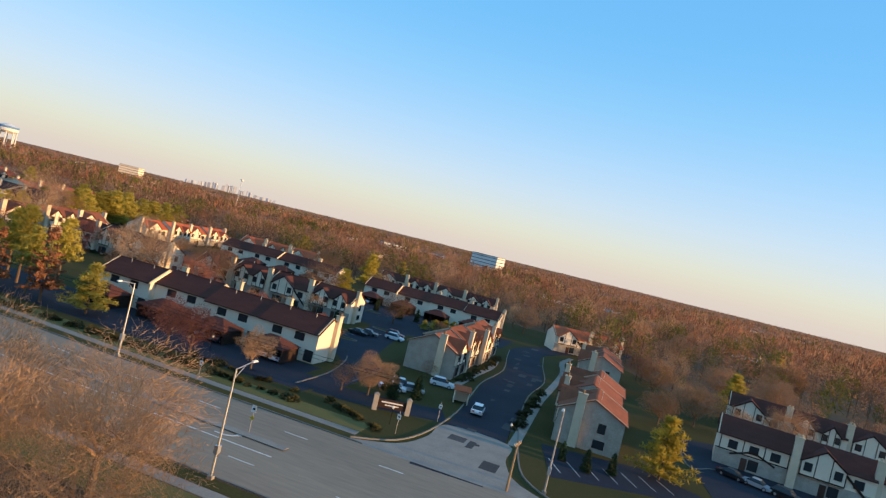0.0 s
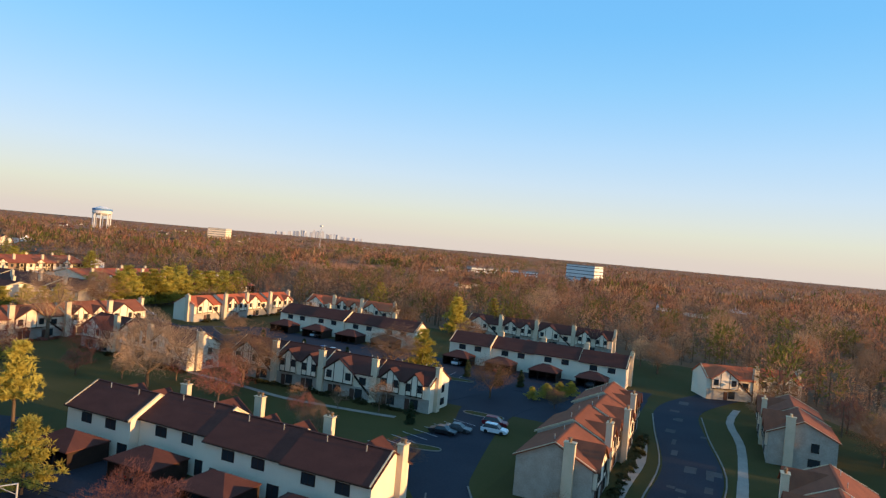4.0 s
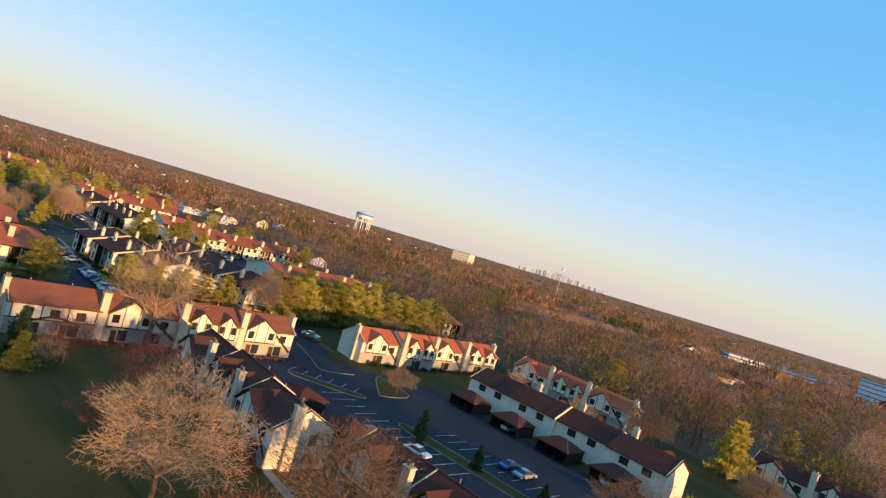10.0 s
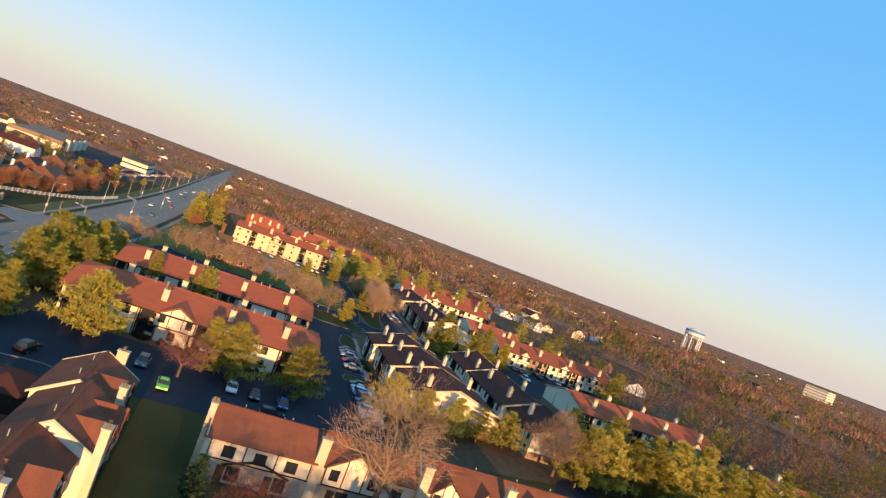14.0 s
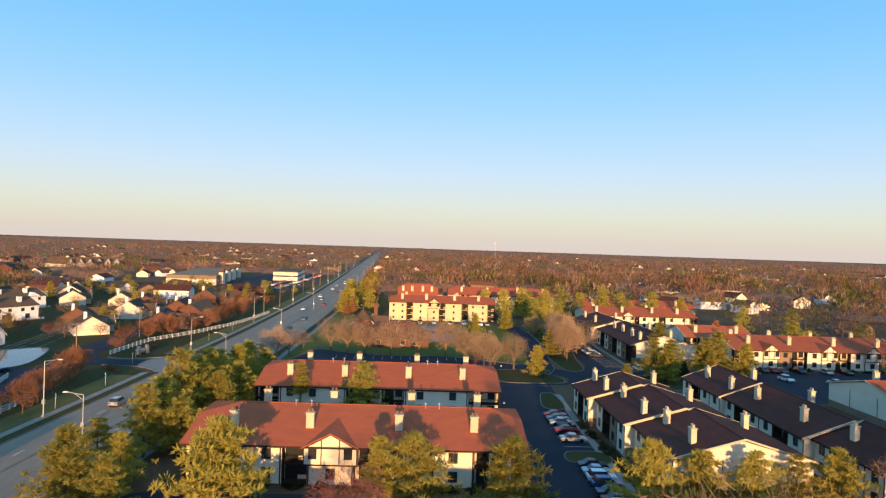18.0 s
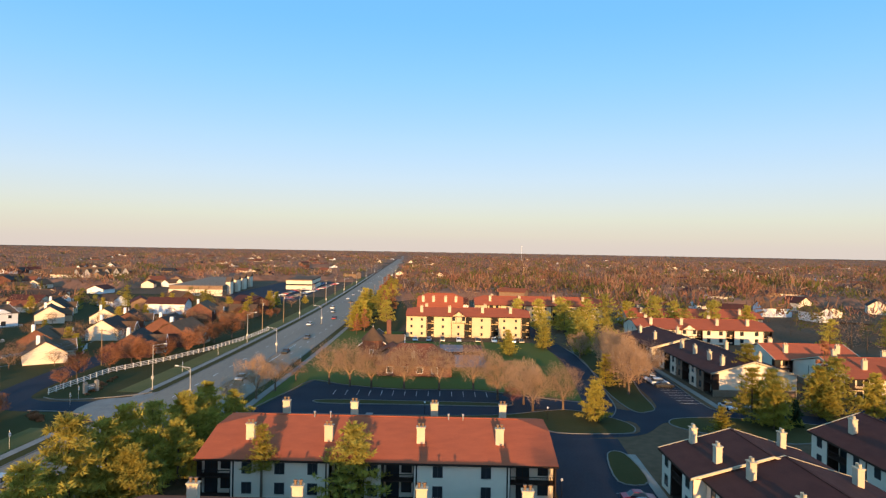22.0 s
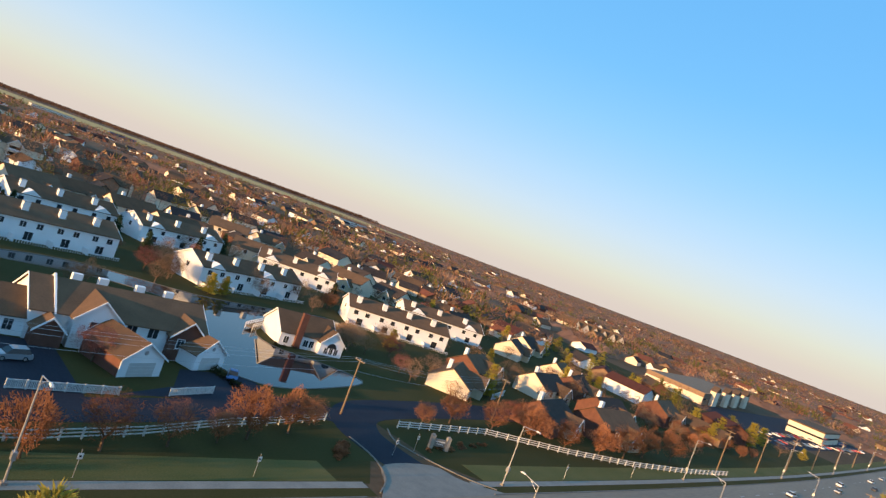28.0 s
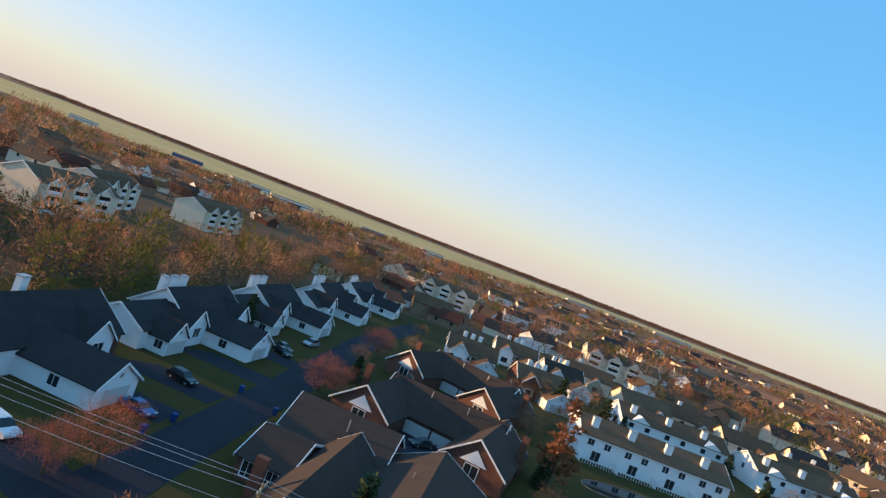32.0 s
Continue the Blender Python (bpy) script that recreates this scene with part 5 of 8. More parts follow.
# ---- trees ----
def limb(g, a, d, length, r, depth, rng, spread, up, kids, taper=0.62, sides=5):
    """One branch and its offspring."""
    segs = 2 if depth > 1 else 1
    p = Vector(a)
    for s in range(segs):
        d = (d + Vector((rng.uniform(-1, 1), rng.uniform(-1, 1), rng.uniform(-0.3, 1) * up)) * 0.16).normalized()
        q = p + d * (length / segs)
        r1 = r * (taper if s == segs - 1 else (1 + taper) / 2)
        g.tube(p, q, r, r1, max(3, sides), False)
        p, r = q, r1
    if depth == 0:
        return
    for i in range(kids[depth - 1]):
        ax = Vector((rng.gauss(0, 1), rng.gauss(0, 1), rng.gauss(0, 1) + up)).normalized()
        nd = (d * (1 - spread) + ax * spread * 1.25).normalized()
        t = rng.uniform(0.45, 1.0) if i else 1.0
        start = Vector(a) + (p - Vector(a)) * t
        limb(g, start, nd, length * rng.uniform(0.6, 0.85), r * rng.uniform(0.65, 0.95), depth - 1, rng, spread, up, kids, taper, sides - 1)


def twigs(g, centre, rx, rz, n, rng, size=0.9, width=0.05, out=0.6):
    """A haze of fine twigs: thin slivers that point outward and up from the crown's middle."""
    c = Vector(centre)
    for _ in range(n):
        u = Vector((rng.gauss(0, 1), rng.gauss(0, 1), rng.gauss(0, 1))).normalized()
        rr = rng.uniform(0.35, 1.0) ** 0.6
        k = 1 + 0.22 * math.sin(3.1 * u.x + 5.3 * u.y + rr) + 0.15 * math.sin(7 * u.z + 4 * u.x)
        p = c + Vector((u.x * rx * rr * k, u.y * rx * rr * k, u.z * rz * rr * k))
        d = (u * out + Vector((rng.gauss(0, 0.5), rng.gauss(0, 0.5), rng.gauss(0.35, 0.5)))).normalized()
        s = d.orthogonal().normalized() * width
        L = size * rng.uniform(0.5, 1.3)
        g.poly([p - s, p + s, p + d * L])


def bare_tree_parts(seed, h, spread, up, kids, twig, rx, twn, width=0.035):
    rng = random.Random(seed)
    trunk, crown = Geo(), Geo()
    th = h * 0.26
    r = h * 0.022
    trunk.tube((0, 0, -0.2), (0, 0, th * 0.5), r * 1.35, r * 1.05, 8).tube((0, 0, th * 0.5), (0.1, 0.05, th), r * 1.05, r * 0.9, 8)
    for i in range(4):
        a = 2 * math.pi * i / 4 + rng.uniform(-0.5, 0.5)
        d = Vector((math.cos(a) * spread, math.sin(a) * spread, rng.uniform(0.7, 1.1))).normalized()
        limb(trunk if i == 0 else crown, (0.1, 0.05, th * rng.uniform(0.8, 1.0)), d, h * 0.26, r * 0.62, 4, rng, spread * 0.62, up, kids)
    twigs(crown, (0, 0, h * 0.62), rx, h * 0.36, twn, rng, h * 0.075, width)
    return trunk.mesh("trunk", M["bark"]), crown.mesh("crown", M[twig])


def pine_parts(seed, h, rx, tiers, per, mat_name, droop=0.1, open_=0.3, base=0.18, trunk_mat="bark", shard=0.62, shape=0.75):
    """A conifer: a straight trunk and tiers of boughs, each a spray of needle tufts."""
    rng = random.Random(seed)
    trunk, crown = Geo(), Geo()
    trunk.tube((0, 0, -0.2), (0.05, 0, h * 0.55), h * 0.019, h * 0.012, 7).tube((0.05, 0, h * 0.55), (0, 0, h * 0.97), h * 0.012, 0.02, 6)
    for t in range(tiers):
        f = t / (tiers - 1)
        z = h * (base + (0.98 - base) * f)
        R = rx * (1 - f) ** shape * rng.uniform(0.72, 1.12) + 0.25
        n = max(4, int(per * (1 - 0.6 * f)))
        a0 = rng.uniform(0, 6.28)
        for i in range(n):
            if rng.random() < open_ * 0.5:
                continue
            a = a0 + 2 * math.pi * i / n + rng.uniform(-0.3, 0.3)
            L = R * rng.uniform(0.65, 1.15)
            rise = rng.uniform(-droop, 0.28)
            tip = Vector((math.cos(a) * L, math.sin(a) * L, z + L * rise))
            root = Vector((0, 0, z - 0.1))
            crown.tube(root, tip, 0.045, 0.012, 3, False)
            m = max(3, int(L * 3.0))
            for j in range(m):
                q = root.lerp(tip, 0.25 + 0.78 * (j + 0.5) / m)
                for _ in range(4):
                    d = Vector((rng.gauss(0, 1) + math.cos(a) * 0.7, rng.gauss(0, 1) + math.sin(a) * 0.7, rng.gauss(0.35, 0.55))).normalized()
                    s = d.cross(Vector((rng.gauss(0, 1), rng.gauss(0, 1), rng.gauss(0, 1)))).normalized()
                    k = shard * rng.uniform(0.6, 1.25)
                    o = q + Vector((rng.gauss(0, 0.14), rng.gauss(0, 0.14), rng.gauss(0, 0.12)))
                    crown.poly([o - s * k * 0.30, o + s * k * 0.30, o + d * k + s * k * 0.16, o + d * k - s * k * 0.20])
    return trunk.mesh("trunk", M[trunk_mat]), crown.mesh("crown", M[mat_name])


def shrub_mesh(seed, n=260, mat_name="shrub", size=0.30):
    rng = random.Random(seed)
    g = Geo()
    for _ in range(n):
        u = Vector((rng.gauss(0, 1), rng.gauss(0, 1), abs(rng.gauss(0, 1)))).normalized()
        p = u * rng.uniform(0.55, 1.0) * (1 + 0.25 * math.sin(4 * u.x + 3 * u.y))
        p.z *= 0.9
        d = (u + Vector((rng.gauss(0, .5), rng.gauss(0, .5), rng.gauss(0, .5)))).normalized()
        s = d.orthogonal().normalized()
        g.poly([p - s * size * 0.5, p + s * size * 0.5, p + d * size])
    return g.mesh("shrub", M[mat_name])


def cloud_pine_parts(seed, h, rx, tiers, per, mat_name, base=0.2, shard=0.5, dense=52):
    """An old pine: upswept boughs that end in rounded clouds of needles, with gaps between them."""
    rng = random.Random(seed)
    trunk, crown = Geo(), Geo()
    trunk.tube((0, 0, -0.2), (0.1, 0.05, h * 0.5), h * 0.019, h * 0.013, 7).tube((0.1, 0.05, h * 0.5), (0, 0, h * 0.95), h * 0.013, 0.03, 6)
    for t in range(tiers):
        f = t / (tiers - 1)
        z = h * (base + (0.93 - base) * f)
        R = rx * (1 - 0.95 * f) ** 0.6 * rng.uniform(0.75, 1.1)
        n = max(3, int(per * (1 - 0.5 * f)))
        a0 = rng.uniform(0, 6.28)
        for i in range(n):
            a = a0 + 2 * math.pi * i / n + rng.uniform(-0.4, 0.4)
            L = R * rng.uniform(0.55, 1.15)
            tip = Vector((math.cos(a) * L, math.sin(a) * L, z + L * rng.uniform(0.02, 0.42)))
            root = Vector((0, 0, z - 0.2))
            crown.tube(root, tip, 0.06, 0.02, 3, False)
            for q, rad in ((tip, rng.uniform(0.45, 0.8)), (root.lerp(tip, 0.7) + Vector((rng.uniform(-.5, .5), rng.uniform(-.5, .5), 0.1)), rng.uniform(0.5, 0.85)), (root.lerp(tip, 0.4), rng.uniform(0.45, 0.7))):
                for _ in range(int(dense * rad)):
                    u = Vector((rng.gauss(0, 1), rng.gauss(0, 1), rng.gauss(0.25, 0.75))).normalized()
                    o = q + Vector((u.x * rad, u.y * rad, u.z * rad * 0.5)) * rng.uniform(0.4, 1.0)
                    d = (u + Vector((rng.gauss(0, .4), rng.gauss(0, .4), rng.gauss(0.3, .4)))).normalized()
                    s = d.orthogonal().normalized()
                    k = shard * rng.uniform(0.6, 1.3)
                    crown.poly([o - s * k * 0.24, o + s * k * 0.24, o + d * k * 1.35])
    return trunk.mesh("trunk", M["bark"]), crown.mesh("crown", M[mat_name])


def hedge(x0, y0, x1, y1, n, rng, seed):
    """A run of low shrubs grown into one hedge."""
    src = SHRUB[seed]
    co = np.array([v.co[:] for v in src.vertices])
    tri = np.array([p.vertices[:] for p in src.polygons])
    g = Geo()
    for i in range(n):
        t = (i + rng.random()) / n
        s, a = rng.uniform(0.55, 1.25), rng.uniform(0, 6.28)
        c = np.stack([co[:, 0] * math.cos(a) - co[:, 1] * math.sin(a), co[:, 0] * math.sin(a) + co[:, 1] * math.cos(a), co[:, 2] * 0.85], 1) * s
        c += [(x1 - x0) * t + rng.uniform(-0.4, 0.4), (y1 - y0) * t + rng.uniform(-0.5, 0.5), 0]
        k = len(g.v)
        g.v += [tuple(v) for v in c]
        g.f += [tuple(int(k + q) for q in f) for f in tri]
    return single("hedge", g.mesh("hedge", src.materials[0]), None, "dark evergreen hedge of low shrubs along a bed", "hedge", kind="stuff", m=pose(x0, y0, 0))


TREE = {}


def tree_kind(key, parts, name, label, category="tree", group="trees"):
    TREE[key] = (parts, name, label, category, group)


K4 = (3, 3, 3, 3)
tree_kind("big", bare_tree_parts(1, 12.5, 0.9, 0.25, K4, "twigp", 6.6, 9000, 0.022), "bare_tree", "large bare spreading tree with tan branches")
tree_kind("round", bare_tree_parts(2, 10.0, 0.9, 0.3, K4, "twig", 5.6, 8200, 0.026), "bare_tree", "bare round-crowned tree with dense brown twigs")
tree_kind("red", bare_tree_parts(3, 7.0, 0.8, 0.35, (3, 3, 3, 2), "twigr", 3.6, 4200, 0.020), "red_twig_tree", "bare tree with reddish budding twigs")
tree_kind("small", bare_tree_parts(4, 6.0, 0.7, 0.4, (2, 3, 3, 2), "twig", 2.8, 1800, 0.032), "bare_tree", "small bare tree with brown twigs")
tree_kind("garden", bare_tree_parts(8, 9.0, 0.8, 0.35, (2, 2, 3, 2), "twig", 4.4, 1500, 0.04), "bare_tree", "bare garden tree with brown twigs")
tree_kind("pale", bare_tree_parts(5, 15.0, 0.62, 0.55, (2, 3, 3, 3), "twigp", 5.2, 4200, 0.018), "sycamore", "tall pale-barked bare tree")
tree_kind("vase", bare_tree_parts(6, 8.5, 0.6, 0.6, K4, "twigp", 3.5, 4200, 0.024), "bare_tree", "vase-shaped bare tree with tan twigs")
tree_kind("rust", bare_tree_parts(7, 7.5, 0.8, 0.3, (3, 3, 3, 2), "rustleaf", 3.3, 2600, 0.06), "rusty_tree", "bare young tree with rust-brown twigs")
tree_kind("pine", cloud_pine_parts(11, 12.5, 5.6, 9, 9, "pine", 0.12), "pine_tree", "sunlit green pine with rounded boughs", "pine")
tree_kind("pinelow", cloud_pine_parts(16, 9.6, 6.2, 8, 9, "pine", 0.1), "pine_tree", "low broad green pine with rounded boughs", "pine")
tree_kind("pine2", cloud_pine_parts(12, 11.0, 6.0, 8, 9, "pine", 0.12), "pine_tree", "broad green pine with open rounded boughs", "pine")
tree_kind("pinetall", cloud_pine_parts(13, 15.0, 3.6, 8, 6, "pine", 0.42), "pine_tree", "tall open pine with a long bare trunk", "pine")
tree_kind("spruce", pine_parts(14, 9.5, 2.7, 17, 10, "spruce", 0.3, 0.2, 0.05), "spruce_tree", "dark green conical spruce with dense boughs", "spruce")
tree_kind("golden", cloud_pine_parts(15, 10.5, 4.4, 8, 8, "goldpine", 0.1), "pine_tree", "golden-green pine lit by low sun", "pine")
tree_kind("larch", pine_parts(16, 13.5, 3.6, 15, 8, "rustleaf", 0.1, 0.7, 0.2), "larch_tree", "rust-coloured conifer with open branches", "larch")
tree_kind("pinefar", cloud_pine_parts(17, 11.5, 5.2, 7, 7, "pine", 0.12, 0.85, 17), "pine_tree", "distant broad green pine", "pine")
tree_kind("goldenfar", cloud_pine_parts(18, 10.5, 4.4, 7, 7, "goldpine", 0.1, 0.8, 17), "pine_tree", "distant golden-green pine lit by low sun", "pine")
SHRUB = [shrub_mesh(21), shrub_mesh(22, 200, "shrub"), shrub_mesh(23, 240, "twigr", 0.22), shrub_mesh(24, 260, "rustleaf", 0.22)]
tree_rng = random.Random(99)
FIRST = {}


def built_near(x, y):
    """Whether houses or courts fill the place."""
    return -215 < x < -8 and y < 262 or x < 12 and y < 205


def plant(key, x, y, s=1.0, z=0.0):
    if x < -372 and key in ("pine", "pine2", "golden"):
        key = "goldenfar" if key == "golden" else "pinefar"
    parts, name, label, category, group = TREE[key]
    m = pose(x, y, z, 0, 0, tree_rng.uniform(0, 360))
    if key not in FIRST:
        t = thing(name, m, label, category, group)
        part("trunk", parts[0], None, t)
        part("crown", parts[1], None, t)
        FIRST[key] = t
        t.scale = (s, s, s)
        return t
    t = copy_thing(FIRST[key], m)
    k = s * tree_rng.uniform(0.95, 1.05)
    t.scale = (k, k, k * tree_rng.uniform(0.94, 1.06))
    return t


def shrub(x, y, s=1.0, k=0, h=None):
    ob = single("shrub", SHRUB[k], None, ("low dark evergreen shrub in a planting bed", "low dark evergreen shrub in a planting bed", "low bare reddish shrub on the lawn", "low rusty-leaved shrub beside the road")[k], "shrub", "shrubs", m=pose(x, y, 0, 0, 0, tree_rng.uniform(0, 360)))
    ob.scale = (s, s, h or s * 0.85)
    return ob


for row in """big -109.5 128.6 1.12;round -100 143.5 1.22;red -92.8 129 1.35;round -86.4 181 1.1;golden -81.5 187.7 1;round -57.7 172.5 .85;golden -101 256 1.3
pale -164.0 146.9 1.3;red -135.4 137 1.5;red -153 131 1.1;red -112 138 .9;round -203.2 192.4 1.2;round -147.4 193.5 .6;small -150 128 .8;small -158 126 .7;spruce -155.7 125.3 .75
pinelow -206.5 101 1.2;pinelow -206 125.2 1.12;pinelow -206.5 138 1.05;pinelow -210.5 157.5 .85;pinelow -211 164.5 .88;pine2 -209.5 171 .75;pine2 -211 177.5 .72;pine2 -212 184 .8
pine -205 82.5 .85;pine -203 88.5 .62;pine2 -212 86 .75;red -199 118 1.25;pinetall -205 121 .7
pinetall -104 93 1;pinetall -100 98 .9;pinetall -109 95 1;pinetall -113 89 1.05;pinetall -96 88 .8;larch -90.5 86 .95;larch -99 84 .8;pine -82.5 88 .75;pinetall -118 94 1;pine -122 90 1
red -64 86 1.15;red -58 83.5 1.05;vase -49.5 87.5 .75;round -32.3 94 .62;small -36 92 .7;small -30 118 .6
golden 12.2 98.7 .95;spruce -1.5 93 .3;spruce 2 91 .34;spruce 5.5 93.5 .3;spruce -29 96.5 .42;spruce -31.5 100 .35;spruce -26.5 101 .4
small -70 146 .9;small -77 143 .6;spruce -60.5 186 .45;pinelow -50 178 .3;pinelow -47.5 180.5 .36;pinelow -45.5 184 .38;pinelow -44 188.5 .36;pinelow -48.6 185 .3;spruce -56 189 .4;spruce -113 181.6 .42;spruce -100 182 .38;spruce -126 181 .5;spruce -121 176 .35;spruce -90 183.5 .33;spruce -70 190 .4
pine -252.2 114.5 .88;pinetall -252.4 102.2 .72;pine -299.6 189 .82;golden -293.5 190.5 .95;golden -297.2 156.4 .82;golden -288 178 .55;spruce -296 196 .6;golden -300 205 .65
vase -327 97 1.15;vase -325 102.5 1.2;vase -323.5 108 1.25;vase -322.8 116 1.31;vase -322.8 124.5 1.31;vase -323.4 132.8 1.25;vase -313.6 138 1.2;vase -310 143.5 1.2;vase -304 144.8 1.15;vase -305.6 151.5 1.2;red -309 141 .6
vase -310 84 1.19;vase -318 86 1.00;small -330 88 .9;vase -300 82 .8;vase -322 170 1.35;vase -330 171 1.4;vase -340 172 1.4;vase -350 172.5 1.35;golden -375 146 .7
pine -378 170 .9;pine -392 172 1;pine2 -408 174 1;pine -420 176 1;pine2 -436 174 1.05;pine -395 160 .7;golden -384 146 .7;pine -450 178 1;pine2 -410 162 .8
golden -432 88 1;golden -440 90 1;golden -450 86 1.05;golden -462 86 1;larch -428 92 .7;golden -474 84 1;golden -486 84 1.1;golden -380 106 .6;golden -372 104 .5;larch -420 90 .6;golden -500 82 1;golden -520 80 1.1;golden -540 80 1
pine2 -217 80.5 .8;pine -225 83.5 .95;pine2 -233 83 1.05;pine -240 83.5 1.05;pine2 -247 84 1.1;pine -254 83 1.0;pine2 -262 83 1.0;pine -268 85 .85;pine2 -274 85 .85;pine -280 84.5 .8;pine2 -286 87 .65;pine -208 82 .5;pine -194 83 .45;pine2 -228 88 .85;pine -243 89 .8;pine2 -258 88.5 .85
rust -256 49 .75;rust -264 47.5 .7;rust -248 51 .7;rust -276 44.5 .8;rust -284 42 .75;rust -271 46 .5;rust -290 38.5 .5;rust -243 48 .6;rust -318 35 .5;rust -328 33 .7;rust -338 36 .8;rust -347 40 .85;rust -356 43 .8;rust -366 46 .8;rust -350 36 .8;rust -378 46 .9;rust -390 45 .85;rust -402 47 .9;rust -235 45 .7;rust -225 46 .8;rust -214 45 .75
red -262 21.5 .8;spruce -227 31.5 1.05;larch -247.5 -23 1.15;spruce -246 -21 .6;small -268 -20 .9;small -272 -24 .9;red -293 -52 .9;round -298 -48 .7;golden -306 -40 .55;golden -311 -42 .5;round -278 2 .6;round -330 -10 .7;vase -336 -14 .7
golden -373 4 .62;round -352 -20 .7;vase -348 6 .5;red -354 28 .7;spruce -340 -70 .8;red -201 31.5 1.05;red -206.5 -16 1.15;spruce -207 -36 .6;red -207.5 -22 .9;red -203.7 -63 1.1;red -199 36 .8;spruce -180 -40 .8;red -225 -75 1;spruce -262 -86 1;spruce -250 -90 1
pine -200 196 1.1;pine2 -202 202.5 1.15;pine -203 209 1.1;pine2 -204 215.5 1.15;pine -205.5 222 1.2;pine2 -205 228.5 1.15;pine -204 235 1.15;pine2 -203 241.5 1.2;pine -202 248 1.15;pine2 -201 254 1.1;pine -208 206 1.1;pine2 -209 218 1.15;pine -209 231 1.15;pine2 -208 244 1.1;golden -200 250 .8
golden -219 200 .7;pine -226 206 .8;pine2 -222 214 .85;round -186 222 .8;round -180 236 .8;vase -150 236 .9;vase -128 232 .9;round -118 246 1;round -88 236 .8;small -122 250 1;round -120 226 .75
round -30 240 1;vase -36 250 1;round 0 206 .8;round -10 226 .8;red 12 200 1;round 14 176 1;vase 20 160 .9;round 22 150 .9;round 14 140 .7;vase 30 146 .8;round 40 150 .9;pale 20 190 .8
golden 34 182 1;round 34 200 1;round 46 190 1;red 58 172 .9;round -44 174 .4;round -4 196 .6""".replace("\n", ";").split(";"):
    kind, *nums = row.split()
    px, py, ps = map(float, nums)
    plant(kind, px, py, ps * (1.22 if kind == "rust" and ps < 1 else 1.0))
garden_rng = random.Random(44)
# single crowns that stand out of the wood north of the rows
for _ in range(34):
    px, py = garden_rng.uniform(-165, 70), garden_rng.uniform(214, 330)
    if built_near(px, py):
        continue
    plant(garden_rng.choice(("round", "vase", "garden", "round", "pale", "golden")), px, py, garden_rng.uniform(0.95, 1.3))
for px, py in ((-250, -72), (-264, -74), (-291, -72), (-298, -64), (-243, -48), (-238, -80), (-205, -70), (-208, -86), (-250, -108), (-286, -114), (-303, -122), (-327, -78), (-343, -74), (-292, -40), (-247, -8), (-243, 4), (-204, -48), (-206, -108), (-262, -128), (-320, -60), (-352, -62), (-366, -70), (-330, -8), (-338, 4), (-346, -10), (-240, -34), (-246, -60), (-272, -120)):
    plant(garden_rng.choice(("garden", "small", "red", "garden")), px, py, garden_rng.uniform(0.5, 0.85))
for kind, px, py, ps in (("small", -98, 134, 0.7), ("small", -84, 140, 0.6), ("red", -76, 131, 0.7), ("round", -70, 126, 0.5), ("small", -120, 132, 0.8), ("spruce", -62, 143, 0.4), ("round", -52, 121, 0.5), ("red", -128, 128, 0.8), ("golden", -148, 124, 0.5)):
    plant(kind, px, py, ps)
for kind, px, py, ps in (("pine2", -502, 196, 1.0), ("pine", -560, 245, 1.0), ("golden", -390, 159, 0.8), ("pine", -326, 200, 0.9), ("pine2", -306, 196, 0.9), ("pine", -307, 210, 0.95), ("golden", -303, 216, 0.9), ("pine", -404, 265, 1.0), ("pine2", -407, 288, 1.0), ("golden", -329, 166, 0.8), ("pine", -430, 200, 0.9), ("pine2", -440, 225, 1.0), ("vase", -335, 176, 1.0), ("vase", -345, 172, 1.1), ("vase", -372, 168, 1.0), ("pine", -470, 210, 1.0), ("pine2", -350, 262, 0.9), ("pine", -268, 284, 0.9), ("pine2", -440, 164, 1.1), ("pine", -446, 174, 1.15), ("golden", -436, 181, 1.1), ("pine2", -452, 156, 1.0), ("pine", -448, 186, 1.15), ("pine2", -458, 196, 1.2), ("golden", -462, 206, 1.1), ("pine", -452, 216, 1.2), ("pine2", -456, 226, 1.1), ("pine", -448, 240, 1.2), ("golden", -446, 254, 1.1), ("pine", -396, 182, 1.0), ("golden", -404, 178, 0.9), ("vase", -362, 174, 1.2), ("vase", -352, 178, 1.2), ("vase", -340, 180, 1.3), ("larch", -318, 214, 1.0), ("golden", -304, 205, 1.0), ("pine2", -340, 250, 1.2), ("pine", -300, 262, 1.1), ("pine2", -240, 288, 0.9)):
    plant(kind, px, py, ps)
for i in range(26):
    px = -435 - i * 11 + garden_rng.uniform(-3, 3)
    plant(garden_rng.choice(("golden", "pine2", "golden", "larch")), px, road_y(px) + garden_rng.uniform(17, 30), garden_rng.uniform(0.75, 1.05))
for kind, n, xa, xb, ya, yb in (("garden", 34, -470, -335, -20, 34), ("garden", 22, -470, -345, -150, -20), ("golden", 10, -480, -340, -150, 30), ("garden", 34, -420, -235, -150, -40), ("spruce", 7, -400, -240, -120, -40), ("rust", 7, -420, -240, -150, -30), ("spruce", 8, -350, -240, -160, -80), ("red", 12, -450, -250, -150, -60), ("rust", 16, -500, -400, 22, 48), ("garden", 22, -560, -400, -40, 44), ("golden", 12, -560, -430, -60, 42), ("pine2", 8, -560, -470, -110, 30), ("garden", 18, -560, -470, -120, 36)):
    for _ in range(n):
        plant(kind, garden_rng.uniform(xa, xb), garden_rng.uniform(ya, yb), garden_rng.uniform(0.5, 0.8))
for px, py, ps in ((-476, 20, 0.9), (-482, 28, 0.8), (-470, 30, 0.7), (-362, 13, 0.6), (-510, 30, 0.9)):
    plant("golden", px, py, ps)
